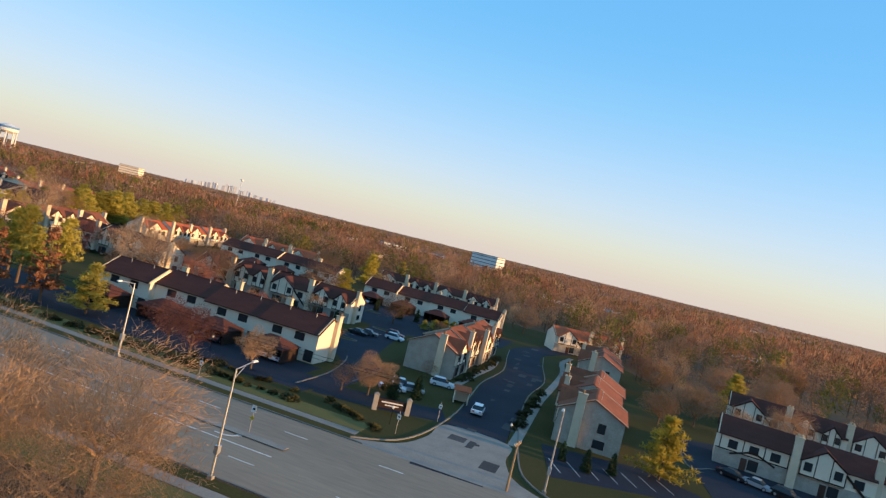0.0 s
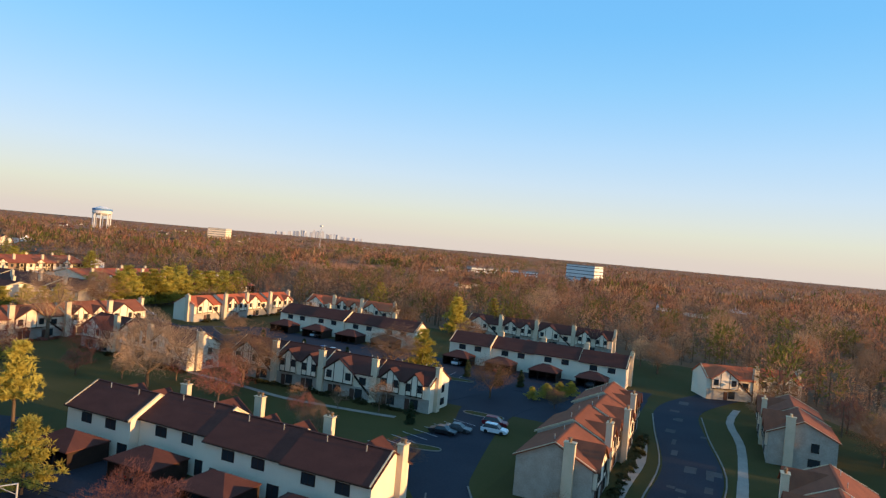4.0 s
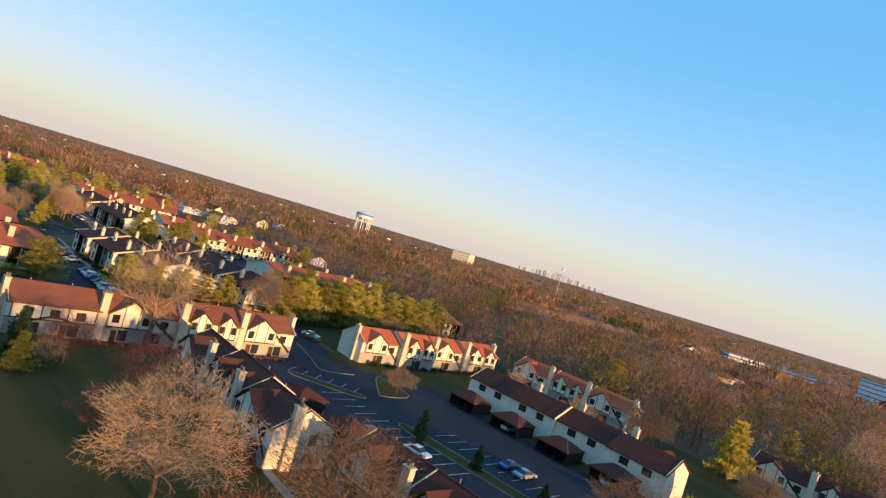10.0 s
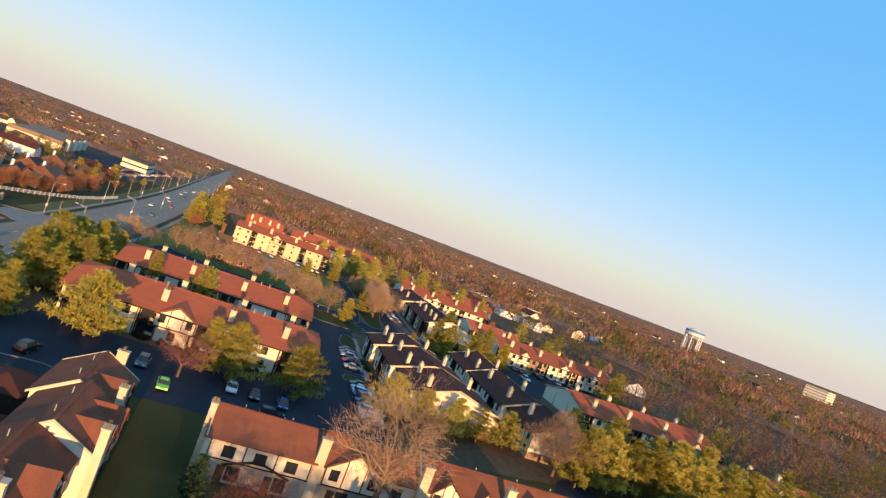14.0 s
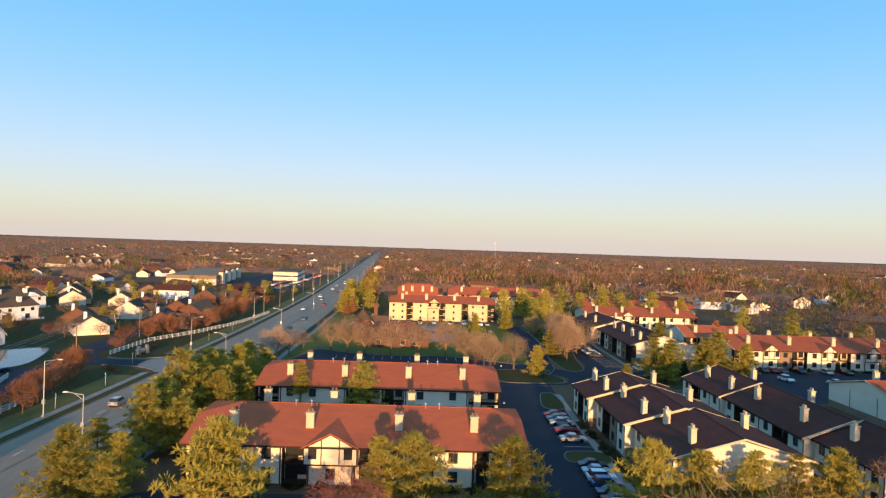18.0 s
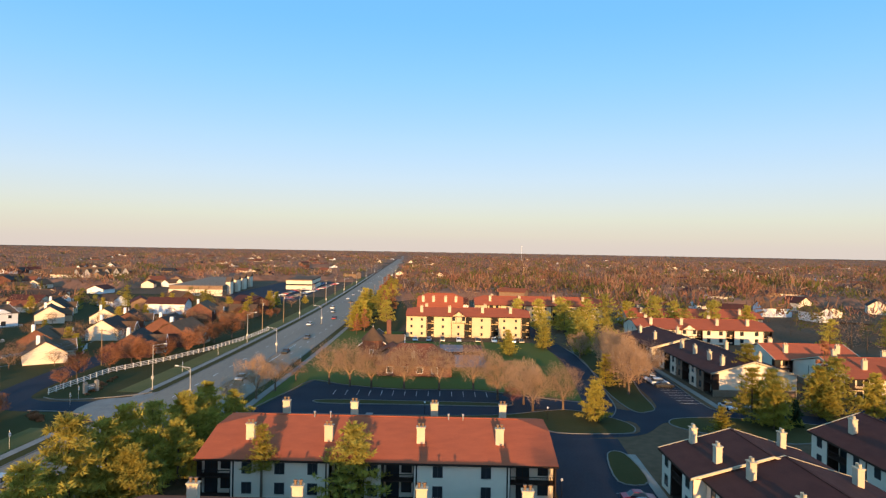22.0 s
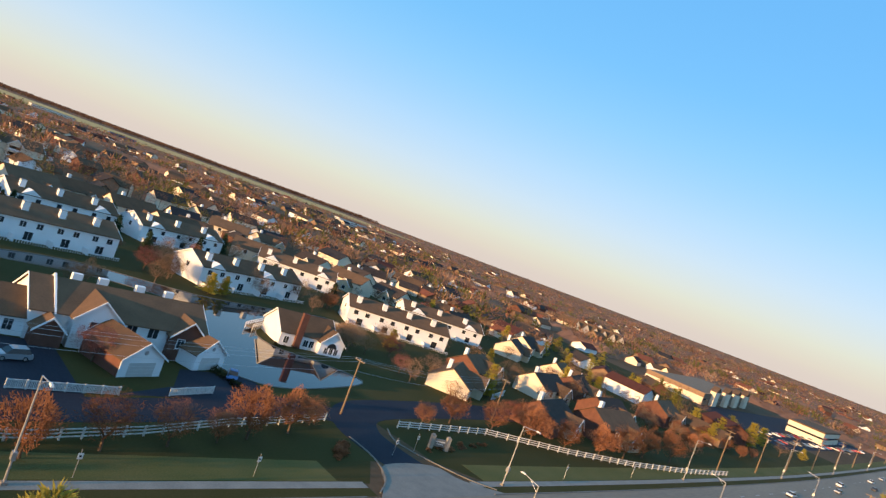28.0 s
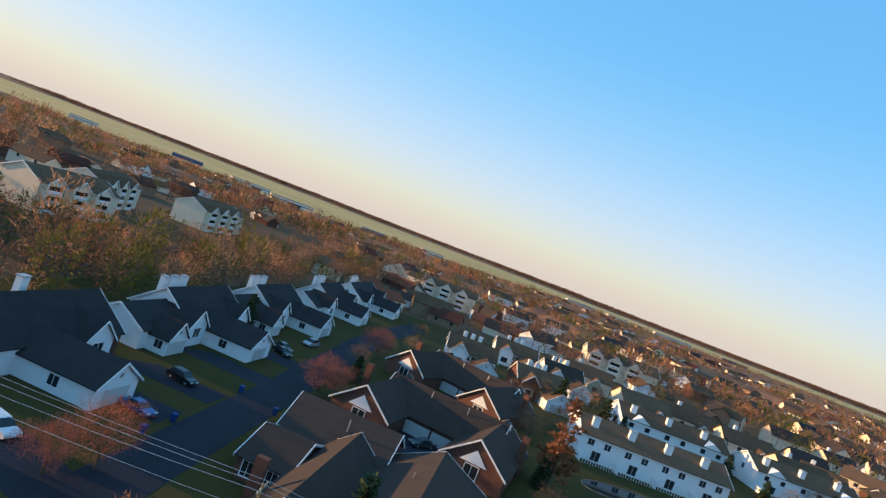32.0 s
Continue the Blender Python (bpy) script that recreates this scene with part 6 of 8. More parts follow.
# the big bare crown close under the start of the flight
for px, py, ps in ((-34.5, 41.5, 1.32), (-44, 37, 1.25), (-29, 34, 1.1), (-38.5, 31, 1.2)):
    plant("big", px, py, ps * 0.84)
hedge_rng = random.Random(5)
for x0, y0, x1, y1, n, k in ((-120, 79, -36, 80, 46, 0), (-60, 84.5, -40, 84, 8, 0), (-108, 149, -64, 149.4, 30, 1), (-34, 84, -24, 79, 10, 1), (-24.6, 124, -24.6, 166, 22, 0), (-9.8, 100, -9.8, 138, 16, 0),
                            (-164, 128, -164, 176, 24, 2), (-166.5, 200, -166.5, 246, 20, 0), (-150, 146, -116, 144, 18, 0), (-186, 160, -160, 163, 9, 0), (-214.5, 93, -214.5, 141, 22, 0),
                            (-250, 157.6, -216, 159, 16, 0), (-316, 222, -316, 272, 22, 0), (-288, 50, -293, 44, 8, 3), (-310, 46, -330, 42, 8, 3), (-306, -2, -322, -6, 8, 0), (-221, 30, -240, 30, 10, 1), (-280, 8, -284, 26, 8, 1), (-98, 80, -200, 84, 36, 1)):
    if n >= 16 and k < 2:
        hedge(x0, y0, x1, y1, n, hedge_rng, k)
        continue
    for i in range(n):
        t = (i + hedge_rng.random()) / n
        shrub(x0 + (x1 - x0) * t + hedge_rng.uniform(-0.4, 0.4), y0 + (y1 - y0) * t + hedge_rng.uniform(-0.5, 0.5), hedge_rng.uniform(0.5, 1.25), k)


# ---- condominiums south of the road ----
def gabled(parent, x0, x1, y0, y1, h, rise, wall, roof, along_x=True, hang=0.4, trim="white", ends=(1, 1)):
    """One gabled volume as wall, two roof slopes and bargeboards under a thing; ridge along x or y."""
    if along_x:
        ym = (y0 + y1) / 2
        k = rise / ((y1 - y0) / 2)
        part("wall", Geo().prism_x(x0, x1, [(y0, -0.3), (y1, -0.3), (y1, h), (ym, h + rise), (y0, h)]), wall, parent)
        za, zb = h - hang * k + 0.18, h + rise + 0.18
        for q in ([(x0 - hang, y0 - hang, za), (x1 + hang, y0 - hang, za), (x1 + hang, ym, zb), (x0 - hang, ym, zb)],
                  [(x0 - hang, ym, zb), (x1 + hang, ym, zb), (x1 + hang, y1 + hang, za), (x0 - hang, y1 + hang, za)]):
            part("roof", Geo().slab(q, 0.15), roof, parent)
        for xe, on in ((x0 - hang, ends[0]), (x1 + hang, ends[1])):
            if on:
                g = Geo()
                for ya in (y0 - hang, y1 + hang):
                    g.solid([(xe - 0.05, ya, za - 0.3), (xe + 0.05, ya, za - 0.3), (xe + 0.05, ym, zb - 0.3), (xe - 0.05, ym, zb - 0.3)],
                            [(xe - 0.05, ya, za + 0.02), (xe + 0.05, ya, za + 0.02), (xe + 0.05, ym, zb + 0.02), (xe - 0.05, ym, zb + 0.02)])
                part("bargeboard", g, trim, parent)
    else:
        xm = (x0 + x1) / 2
        k = rise / ((x1 - x0) / 2)
        part("wall", Geo().prism_y(y0, y1, [(x1, -0.3), (x0, -0.3), (x0, h), (xm, h + rise), (x1, h)]), wall, parent)
        za, zb = h - hang * k + 0.18, h + rise + 0.18
        for q in ([(x0 - hang, y1 + hang, za), (x0 - hang, y0 - hang, za), (xm, y0 - hang, zb), (xm, y1 + hang, zb)],
                  [(xm, y1 + hang, zb), (xm, y0 - hang, zb), (x1 + hang, y0 - hang, za), (x1 + hang, y1 + hang, za)]):
            part("roof", Geo().slab(q, 0.15), roof, parent)
        for ye, on in ((y0 - hang, ends[0]), (y1 + hang, ends[1])):
            if on:
                g = Geo()
                for xa in (x0 - hang, x1 + hang):
                    g.solid([(xa, ye - 0.05, za - 0.3), (xa, ye + 0.05, za - 0.3), (xm, ye + 0.05, zb - 0.3), (xm, ye - 0.05, zb - 0.3)],
                            [(xa, ye - 0.05, za + 0.02), (xa, ye + 0.05, za + 0.02), (xm, ye + 0.05, zb + 0.02), (xm, ye - 0.05, zb + 0.02)])
                part("bargeboard", g, trim, parent)


def garage_door(parent, x, y, w, face, z=0.0):
    def make():
        g = Geo()
        for i in range(4):
            g.box(-w / 2, w / 2, -0.05, 0, 0.05 + i * 0.54, 0.05 + i * 0.54 + 0.51)
        return g.mesh("garage_door", M["garage"])
    return part("garage_door", shared(("gd", w), make), None, parent, m=pose(x, y, z, 0, 0, face))


def condo_row(x, y, ang, L, D=13, units=4, label="white two-storey condominium row with brown roof and white chimneys"):
    """White terrace; its garden front looks to local -y."""
    c = thing("condominium_row", pose(x, y, 0, 0, 0, ang), label, "row house", "white condominiums")
    gabled(c, 0, L, 0, D, 5.3, 2.9, "white", "rooft")
    u = L / units
    for i in range(units):
        xa = i * u
        for f in (0.28, 0.72):
            window(c, xa + f * u, 0, 3.3, 1.4, 1.3, 0, trim="white")
        for f in (0.5,):
            window(c, xa + f * u, 0, 0.3, 1.9, 2.0, 0, trim="white", name="patio_window")
        part("fence_panel", Geo().box(xa + 0.15, xa + 0.25, -3.2, 0, 0, 1.5), "white", c)
        g = Geo().box(xa + 0.25, xa + u - 0.1, -3.25, -3.15, 0.75, 0.85)
        for xx in np.arange(xa + 0.3, xa + u, 0.6):
            g.box(xx, xx + 0.1, -3.25, -3.15, 0, 0.8)
        part("patio_rail", g, "white", c)
        part("chimney", Geo().box(xa + 0.25 * u, xa + 0.25 * u + 1.5, D * 0.2, D * 0.2 + 1.1, 6.0, 8.7), "white", c)
        part("chimney_cap", Geo().box(xa + 0.25 * u - 0.1, xa + 0.25 * u + 1.6, D * 0.2 - 0.1, D * 0.2 + 1.2, 8.7, 8.85), "metal", c)
        if i % 2 == 0:
            part("dormer_wall", Geo().prism_y(-0.3, 3.5, [(xa + 0.75 * u, 4.6), (xa + 0.25 * u, 4.6), (xa + 0.25 * u, 5.4), (xa + 0.5 * u, 6.9), (xa + 0.75 * u, 5.4)]), "white", c) if u > 9 else None
    for s in (0, 1):
        window(c, s * L, D * 0.5, 3.4, 1.2, 1.4, 90 if s else -90, trim="white")
    gabled(c, L * 0.1, L * 0.1 + 8, D - 0.5, D + 5, 3.0, 2.2, "white", "rooft", False)
    gabled(c, L * 0.6, L * 0.6 + 8, D - 0.5, D + 5, 3.0, 2.2, "white", "rooft", False)
    return c


condo_row(-254.0, -53.0, 190, 34, units=4)
condo_row(-306.5, -48.5, 194, 39, units=4)
condo_row(-353.0, -42.0, 155, 35, units=4)
condo_row(-268.0, -95.0, 192, 32, units=3)
condo_row(-306.0, -98.0, 196, 34, units=3)
condo_row(-350.0, -100.0, 150, 30, units=3)
condo_row(-394.0, -62.0, 155, 34, units=3)


def white_house(x, y, ang, label="white sided house with a grey shingle roof and attached garage", L=15, D=10, h=4.6, rise=3.4, chims=3, roof="roofg", wall="white"):
    """A house with a front cross gable and a garage wing; its street front looks to local -y."""
    c = thing("house", pose(x, y, 0, 0, 0, ang), label, "house", "white houses")
    gabled(c, 0, L, 0, D, h, rise, wall, roof)
    gabled(c, L * 0.08, L * 0.08 + 5.2, -1.2, D * 0.5, h - 0.3, rise * 0.72, wall, roof, False, ends=(1, 0))
    gabled(c, L - 7.2, L + 0.2, -8.0, 0.4, 2.9, 2.6, "white", roof, False, ends=(1, 0))
    garage_door(c, L - 3.5, -8.0, 4.9, 0)
    window(c, L * 0.08 + 2.6, -1.2, 1.0, 2.2, 1.7, 0, trim="white")
    part("attic_louvre", Geo().tube((L - 3.5, -8.06, 4.0), (L - 3.5, -8.0, 4.0), 0.32, 0.32, 12), "metal", c)
    for f in (0.45, 0.55):
        window(c, L * f, 0, 2.6, 1.2, 1.4, 0, trim="white")
    window(c, 0, D * 0.5, 1.0, 1.4, 1.5, -90, trim="white")
    window(c, L, D * 0.7, 1.0, 1.4, 1.5, 90, trim="white")
    part("front_door", Geo().box(L * 0.5 - 0.5, L * 0.5 + 0.5, -0.06, 0, 0, 2.1), "door", c)
    for i in range(chims):
        part("chimney", Geo().box(L * 0.25 + i * 2.4, L * 0.25 + i * 2.4 + 1.1, D * 0.68, D * 0.68 + 0.9, h + 1.0, h + rise + 1.5), "white", c)
    return c


# paired houses along the lane, garage wings towards it
def lane_house(yn, L, garages, gables, low=0.0, stacks_at=(), label="white sided pair of houses with dark slate-grey roofs and white chimneys"):
    c = thing("house", pose(-181, yn, 0, 0, 0, -90), label, "house", "white houses")
    if low:
        gabled(c, 0, low + 1, 0.6, 10.5, 3.2, 2.7, "white", "roofs", ends=(1, 0))
    gabled(c, low, L, 0, 12, 3.6, 4.3, "white", "roofs")
    for a, b, out in garages:
        gabled(c, a, b, -out, 1.0, 2.8, 2.6, "white", "roofs", False, ends=(1, 0))
        garage_door(c, (a + b) / 2, -out, 4.9, 0)
        window(c, a, -out * 0.5, 0.9, 1.4, 1.3, -90, trim="white")
        part("attic_louvre", Geo().tube(((a + b) / 2, -out - 0.06, 3.8), ((a + b) / 2, -out, 3.8), 0.32, 0.32, 12), "metal", c)
        part("brick_facing", Geo().box(b, b + 0.1, -out + 0.3, -0.3, 0, 2.5), "brick", c)
    for x in gables:
        gabled(c, x - 2.9, x + 2.9, -1.4, 5.5, 3.7, 2.7, "white", "roofs", False, ends=(1, 0))
        window(c, x, -1.4, 1.6, 2.0, 1.6, 0, trim="white")
        part("brick_facing", Geo().box(x + 3.3, x + 6.4, -0.12, 0, 0, 3.3), "brick", c)
        part("front_door", Geo().box(x + 4.4, x + 5.4, -0.2, -0.12, 0, 2.1), "door", c)
    for x in stacks_at:
        stack = part("chimney", Geo().box(x, x + 1.3, 7.4, 8.4, 6.2, 9.3), "white", c)
        part("chimney_cap", Geo().box(x - 0.1, x + 1.4, 7.3, 8.5, 9.3, 9.45), "metal", stack)
    window(c, 0, 5, 1.0, 1.5, 1.5, -90, trim="white")
    window(c, low, 6, 4.2, 1.1, 1.2, -90, trim="white")
    return c


lane_house(29, 26, [(7.5, 15.5, 11)], [19.5], 0, (13,))
lane_house(-3, 33, [(2, 7.5, 3), (16, 25, 10.5)], [12.8, 29], 12, (12.6, 15.7, 18.8))
lane_house(-39, 31, [(3, 8.5, 4), (20, 29, 9)], [14.5], 11, (11.5, 14.6, 17.7))
lane_house(-80, 31, [(15.5, 24, 8.5)], [8, 27.5], 12, (12.5, 15.6, 18.7))
lane_house(-122, 27, [(11, 19, 10)], [5, 23], 0, (8, 11))
lane_house(64, 24, [(9, 17, 11)], [20], 0, (8, 11))
white_house(-216.0, -97.0, 190, L=15, D=10, roof="rooft")
white_house(-238.0, -92.0, 200, L=14, D=9, roof="rooft", wall="brick")
white_house(-228.0, -134.0, 190, L=15, D=10, roof="rooft")
white_house(-246.0, -126.0, 200, L=14, D=9)

# big house by the pond with brick gables
bh = thing("house", pose(-254.0, 15.0, 0, 0, 0, 180), "large white and brick house with brown roofs beside the pond", "house", "white houses")
gabled(bh, 0, 27, 0, 12, 4.6, 3.6, "white", "rooft")
gabled(bh, 5.5, 12.5, -1.6, 6, 4.7, 3.0, "white", "rooft", False, ends=(1, 0))
gabled(bh, 20.5, 26.5, -1.4, 6, 4.2, 2.6, "brick", "rooft", False, ends=(1, 0))
gabled(bh, -6, 1, 0.5, 11, 3.0, 3.0, "white", "rooft", True)
gabled(bh, 0.5, 4.5, -2.6, 3, 2.6, 1.8, "brick", "rooft", False, ends=(1, 0))
for xx, zz, ww in ((9, 2.9, 2.4), (14.5, 2.8, 1.6), (18, 2.8, 1.6)):
    window(bh, xx, -1.6 if xx < 12 else 0, zz, ww, 1.5, 0, trim="white")
for xx in (22.3, 24.8):
    window(bh, xx, -1.4, 2.2, 1.2, 1.5, 0, trim="white")
for xx in (-4.5, -2.0):
    window(bh, xx, 0.5, 0.8, 1.2, 1.6, 0, trim="white")
for xx in (6, 10, 16, 21):
    part("chimney", Geo().box(xx, xx + 1.5, 7.6, 8.5, 6.5, 9.0), "white", bh)
part("gable_parapet", Geo().prism_x(3.0, 3.3, [(-0.6, 4.4), (12.4, 4.4), (6, 8.9)]), "white", bh)


def garage_house(x, y, ang, w, d, label, wall="white", roof="rooft", side="brick"):
    c = thing("garage", pose(x, y, 0, 0, 0, ang), label, "garage", "garages")
    gabled(c, -w / 2, w / 2, 0, d, 2.8, 2.4, wall, roof, False)
    part("side_facing", Geo().box(w / 2, w / 2 + 0.08, 0.2, d - 0.2, 0, 2.7), side, c)
    part("side_facing", Geo().box(-w / 2 - 0.08, -w / 2, 0.2, d - 0.2, 0, 2.7), side, c)
    garage_door(c, 0, 0, w * 0.62, 0)
    part("attic_louvre", Geo().tube((0, -0.06, 3.7), (0, 0, 3.7), 0.35, 0.35, 12), "metal", c)
    return c


garage_house(-267.5, 25.6, 180 + 18, 7.2, 9.5, "white gabled garage with brick sides")
garage_house(-281.0, 19.0, 180 + 20, 6.6, 6.5, "small white gabled garage beside the pond", side="white")

# clubhouse on the pond with a brick chimney
cl = thing("clubhouse", pose(-307.5, -4.0, 0, 0, 0, 172), "white clubhouse with an arched window and brick chimney by the pond", "clubhouse")
gabled(cl, 0, 14, 0, 11, 3.2, 3.6, "white", "rooft", True)
gabled(cl, 9.5, 15.5, -1.5, 6, 3.0, 2.8, "white", "rooft", False, ends=(1, 0))
part("chimney", Geo().box(3.5, 5.0, -0.7, 0.2, 0, 8.2), "brick", cl)
g = Geo()
for i in range(10):
    a0, a1 = math.pi * i / 10, math.pi * (i + 1) / 10
    g.solid([(12.5 + 1.2 * math.cos(a0), -1.58, 1.9 + 1.2 * math.sin(a0)), (12.5 + 1.2 * math.cos(a1), -1.58, 1.9 + 1.2 * math.sin(a1)), (12.5, -1.58, 1.9)],
            [(12.5 + 1.2 * math.cos(a0), -1.5, 1.9 + 1.2 * math.sin(a0)), (12.5 + 1.2 * math.cos(a1), -1.5, 1.9 + 1.2 * math.sin(a1)), (12.5, -1.5, 1.9)])
part("arched_window", g, "glass", cl)
for xx in (11.2, 12.5, 13.8):
    window(cl, xx, -1.5, 0.5, 0.9, 1.35, 0, trim="white")
for xx in (1.6, 6.5, 8):
    window(cl, xx, 0, 0.7, 1.1, 1.5, 0, trim="white")
br = thing("footbridge", pose(-309.5, -16.5, 0, 0, 0, 40), "white timber footbridge over the pond", "bridge")
part("deck", Geo().box(-7, 7, -0.9, 0.9, 0.55, 0.75), "pole", br)
for s in (-0.9, 0.9):
    g = Geo().box(-7, 7, s - 0.05, s + 0.05, 1.5, 1.62).box(-7, 7, s - 0.04, s + 0.04, 1.05, 1.13)
    for xx in np.arange(-7, 7.1, 1.4):
        g.box(xx - 0.06, xx + 0.06, s - 0.06, s + 0.06, 0.0, 1.62)
    part("railing", g, "white", br)


def brick_condo(x, y, ang, label="brick condominium with steep brown roofs and white trimmed gables", mirror=1):
    """A brick house with a broad front gable, a courtyard and a long garage wing; front looks to local -y."""
    c = thing("brick_condominium", pose(x, y, 0, 0, 0, ang), label, "house", "brick condominiums")
    gabled(c, -11, 11, 2, 14, 3.0, 4.2, "brick", "roofg", True)
    for sx in (-1, 1):
        gabled(c, sx * 10 - 5.2, sx * 10 + 5.2, -7, 12, 3.0, 4.0, "brick", "roofg", False)
        window(c, sx * 10, -7, 0.9, 2.2, 2.0, 0, trim="white", name="arched_window")
        part("gable_infill", Geo().prism_y(-7.08, -7.0, [(sx * 10 + 2.2, 3.2), (sx * 10 - 2.2, 3.2), (sx * 10, 5.3)]), "white", c)
        part("chimney", Geo().box(sx * 15 - 0.6, sx * 15 + 0.6, 4, 4.9, 0, 7.6), "brick", c)
    garage_door(c, -2.4, 2, 4.6, 0)
    garage_door(c, 2.6, 2, 4.6, 0)
    for xx in (-3, 4):
        part("vent_pipe", Geo().tube((xx, 6.4, 5.6), (xx, 6.4, 7.4), 0.1, 0.1), "metal", c)
    for xx in (-8, -4, 4, 8):
        window(c, xx, 14, 0.9, 1.3, 1.5, 180, trim="white")
    return c


nb = thing("brick_condominium", pose(-228.0, 20.0, 0, 0, 0, 180), "low brick condominium with broad brown roofs beside the road", "house", "brick condominiums")
gabled(nb, -18, -3.5, 11, 23, 3.0, 3.3, "brick", "roofg", True)
gabled(nb, -4, 10, -4, 17, 3.1, 3.4, "brick", "roofg", False)
gabled(nb, -11.6, -4, -12.3, 12, 2.9, 3.0, "brick", "roofg", False)
gabled(nb, -17.5, -11.6, -1, 11.5, 2.7, 2.0, "brick", "roofg", True)
window(nb, -7.8, -12.3, 0.8, 1.7, 1.9, 0, trim="white", name="arched_window")
part("gable_infill", Geo().prism_y(-12.38, -12.3, [(-6.0, 3.2), (-9.6, 3.2), (-7.8, 4.6)]), "white", nb)
for xx in (-16, -13):
    window(nb, xx, -1, 0.7, 1.3, 1.7, 0, trim="white")
for xx in (5, 8.4):
    window(nb, xx, -4, 0.8, 1.2, 1.5, 0, trim="white")
garage_door(nb, -15.2, 11, 4.8, 0)
part("chimney", Geo().box(-13.2, -11.9, -8, -7.1, 0, 6.4), "brick", nb)
for xx, yy in ((1.0, 6), (5.0, 1), (-10, 14)):
    part("vent_pipe", Geo().tube((xx, yy, 4.6), (xx, yy, 6.4), 0.1, 0.1), "metal", nb)
part("skylight", Geo().slab([(6.2, -1.2, 5.28), (7.3, -1.2, 4.75), (7.3, 0.2, 4.75), (6.2, 0.2, 5.28)], 0.08), "glass", nb)
brick_condo(-226.0, -17.0, 171, mirror=-1)
brick_condo(-225.0, -57.0, 158)
ct = thing("cottage_wing", pose(-231.3, 31.2, 0, 0, 0, 180), "white gabled cottage wing with a round louvre", "house")
gabled(ct, -2.9, 2.9, 0, 8, 2.7, 2.1, "white", "roofg", False)
window(ct, 0, 0, 0.8, 1.9, 1.5, 0, trim="white")
part("attic_louvre", Geo().tube((0, -0.06, 3.5), (0, 0, 3.5), 0.35, 0.35, 12), "metal", ct)


def rail_fence(pts, label="long white three-rail fence beside the road", h=1.25, spacing=2.6, solid=False):
    f = thing("fence", pose(pts[0][0], pts[0][1], 0), label, "fence")
    o = Vector((pts[0][0], pts[0][1]))
    for (xa, ya), (xb, yb) in zip(pts, pts[1:]):
        d = Vector((xb - xa, yb - ya))
        n = max(1, round(d.length / spacing))
        ang = math.degrees(math.atan2(d.y, d.x))
        for i in range(n + 1):
            q = Vector((xa, ya)) + d * i / n - o
            part("post", shared(("post", h), lambda: Geo().box(-0.09, 0.09, -0.09, 0.09, 0, h + 0.15).mesh("post", M["paint"])), None, f, m=pose(q.x, q.y, 0, 0, 0, ang))
        q = Vector((xa, ya)) - o
        if solid:
            g = Geo().box(0, d.length, -0.05, 0.05, h - 0.05, h + 0.08).box(0, d.length, -0.05, 0.05, 0.1, 0.2)
            xx = 0.05
            while xx < d.length:
                g.box(xx, xx + 0.11, -0.03, 0.03, 0.1, h)
                xx += 0.19
            part("panel", g, "paint", f, m=pose(q.x, q.y, 0, 0, 0, ang))
        else:
            for z in (0.3, 0.72, 1.14):
                part("rail", Geo().box(0, d.length, -0.04, 0.04, z, z + 0.14), "paint", f, m=pose(q.x, q.y, 0, 0, 0, ang))
    return f


rail_fence([(-294.3, 36.4), (-284, 39.2), (-275, 41), (-262, 45), (-250, 47.3), (-236, 48), (-215, 48)])
rail_fence([(-310, 37.2), (-334.6, 37.5), (-355, 44.9), (-376, 50), (-400, 53), (-425, 54)])
rail_fence([(-249.3, 33.9), (-262.5, 33.2)], "white picket fence by the driveway", 1.1, 2.4, True)
rail_fence([(-269.9, 31.9), (-277.5, 29.4)], "white picket fence by the driveway", 1.1, 2.4, True)
rail_fence([(-215, 35.4), (-238.6, 34.3), (-242, 33.6)], "white picket fence before the brick house", 1.4, 2.4, True)
rail_fence([(-238.6, 34.3), (-238.8, 31)], "white picket fence before the brick house", 1.4, 2.4, True)
rail_fence([(-362, 15), (-373, 10)], "white board fence around a garden", 1.5, 2.4, True)

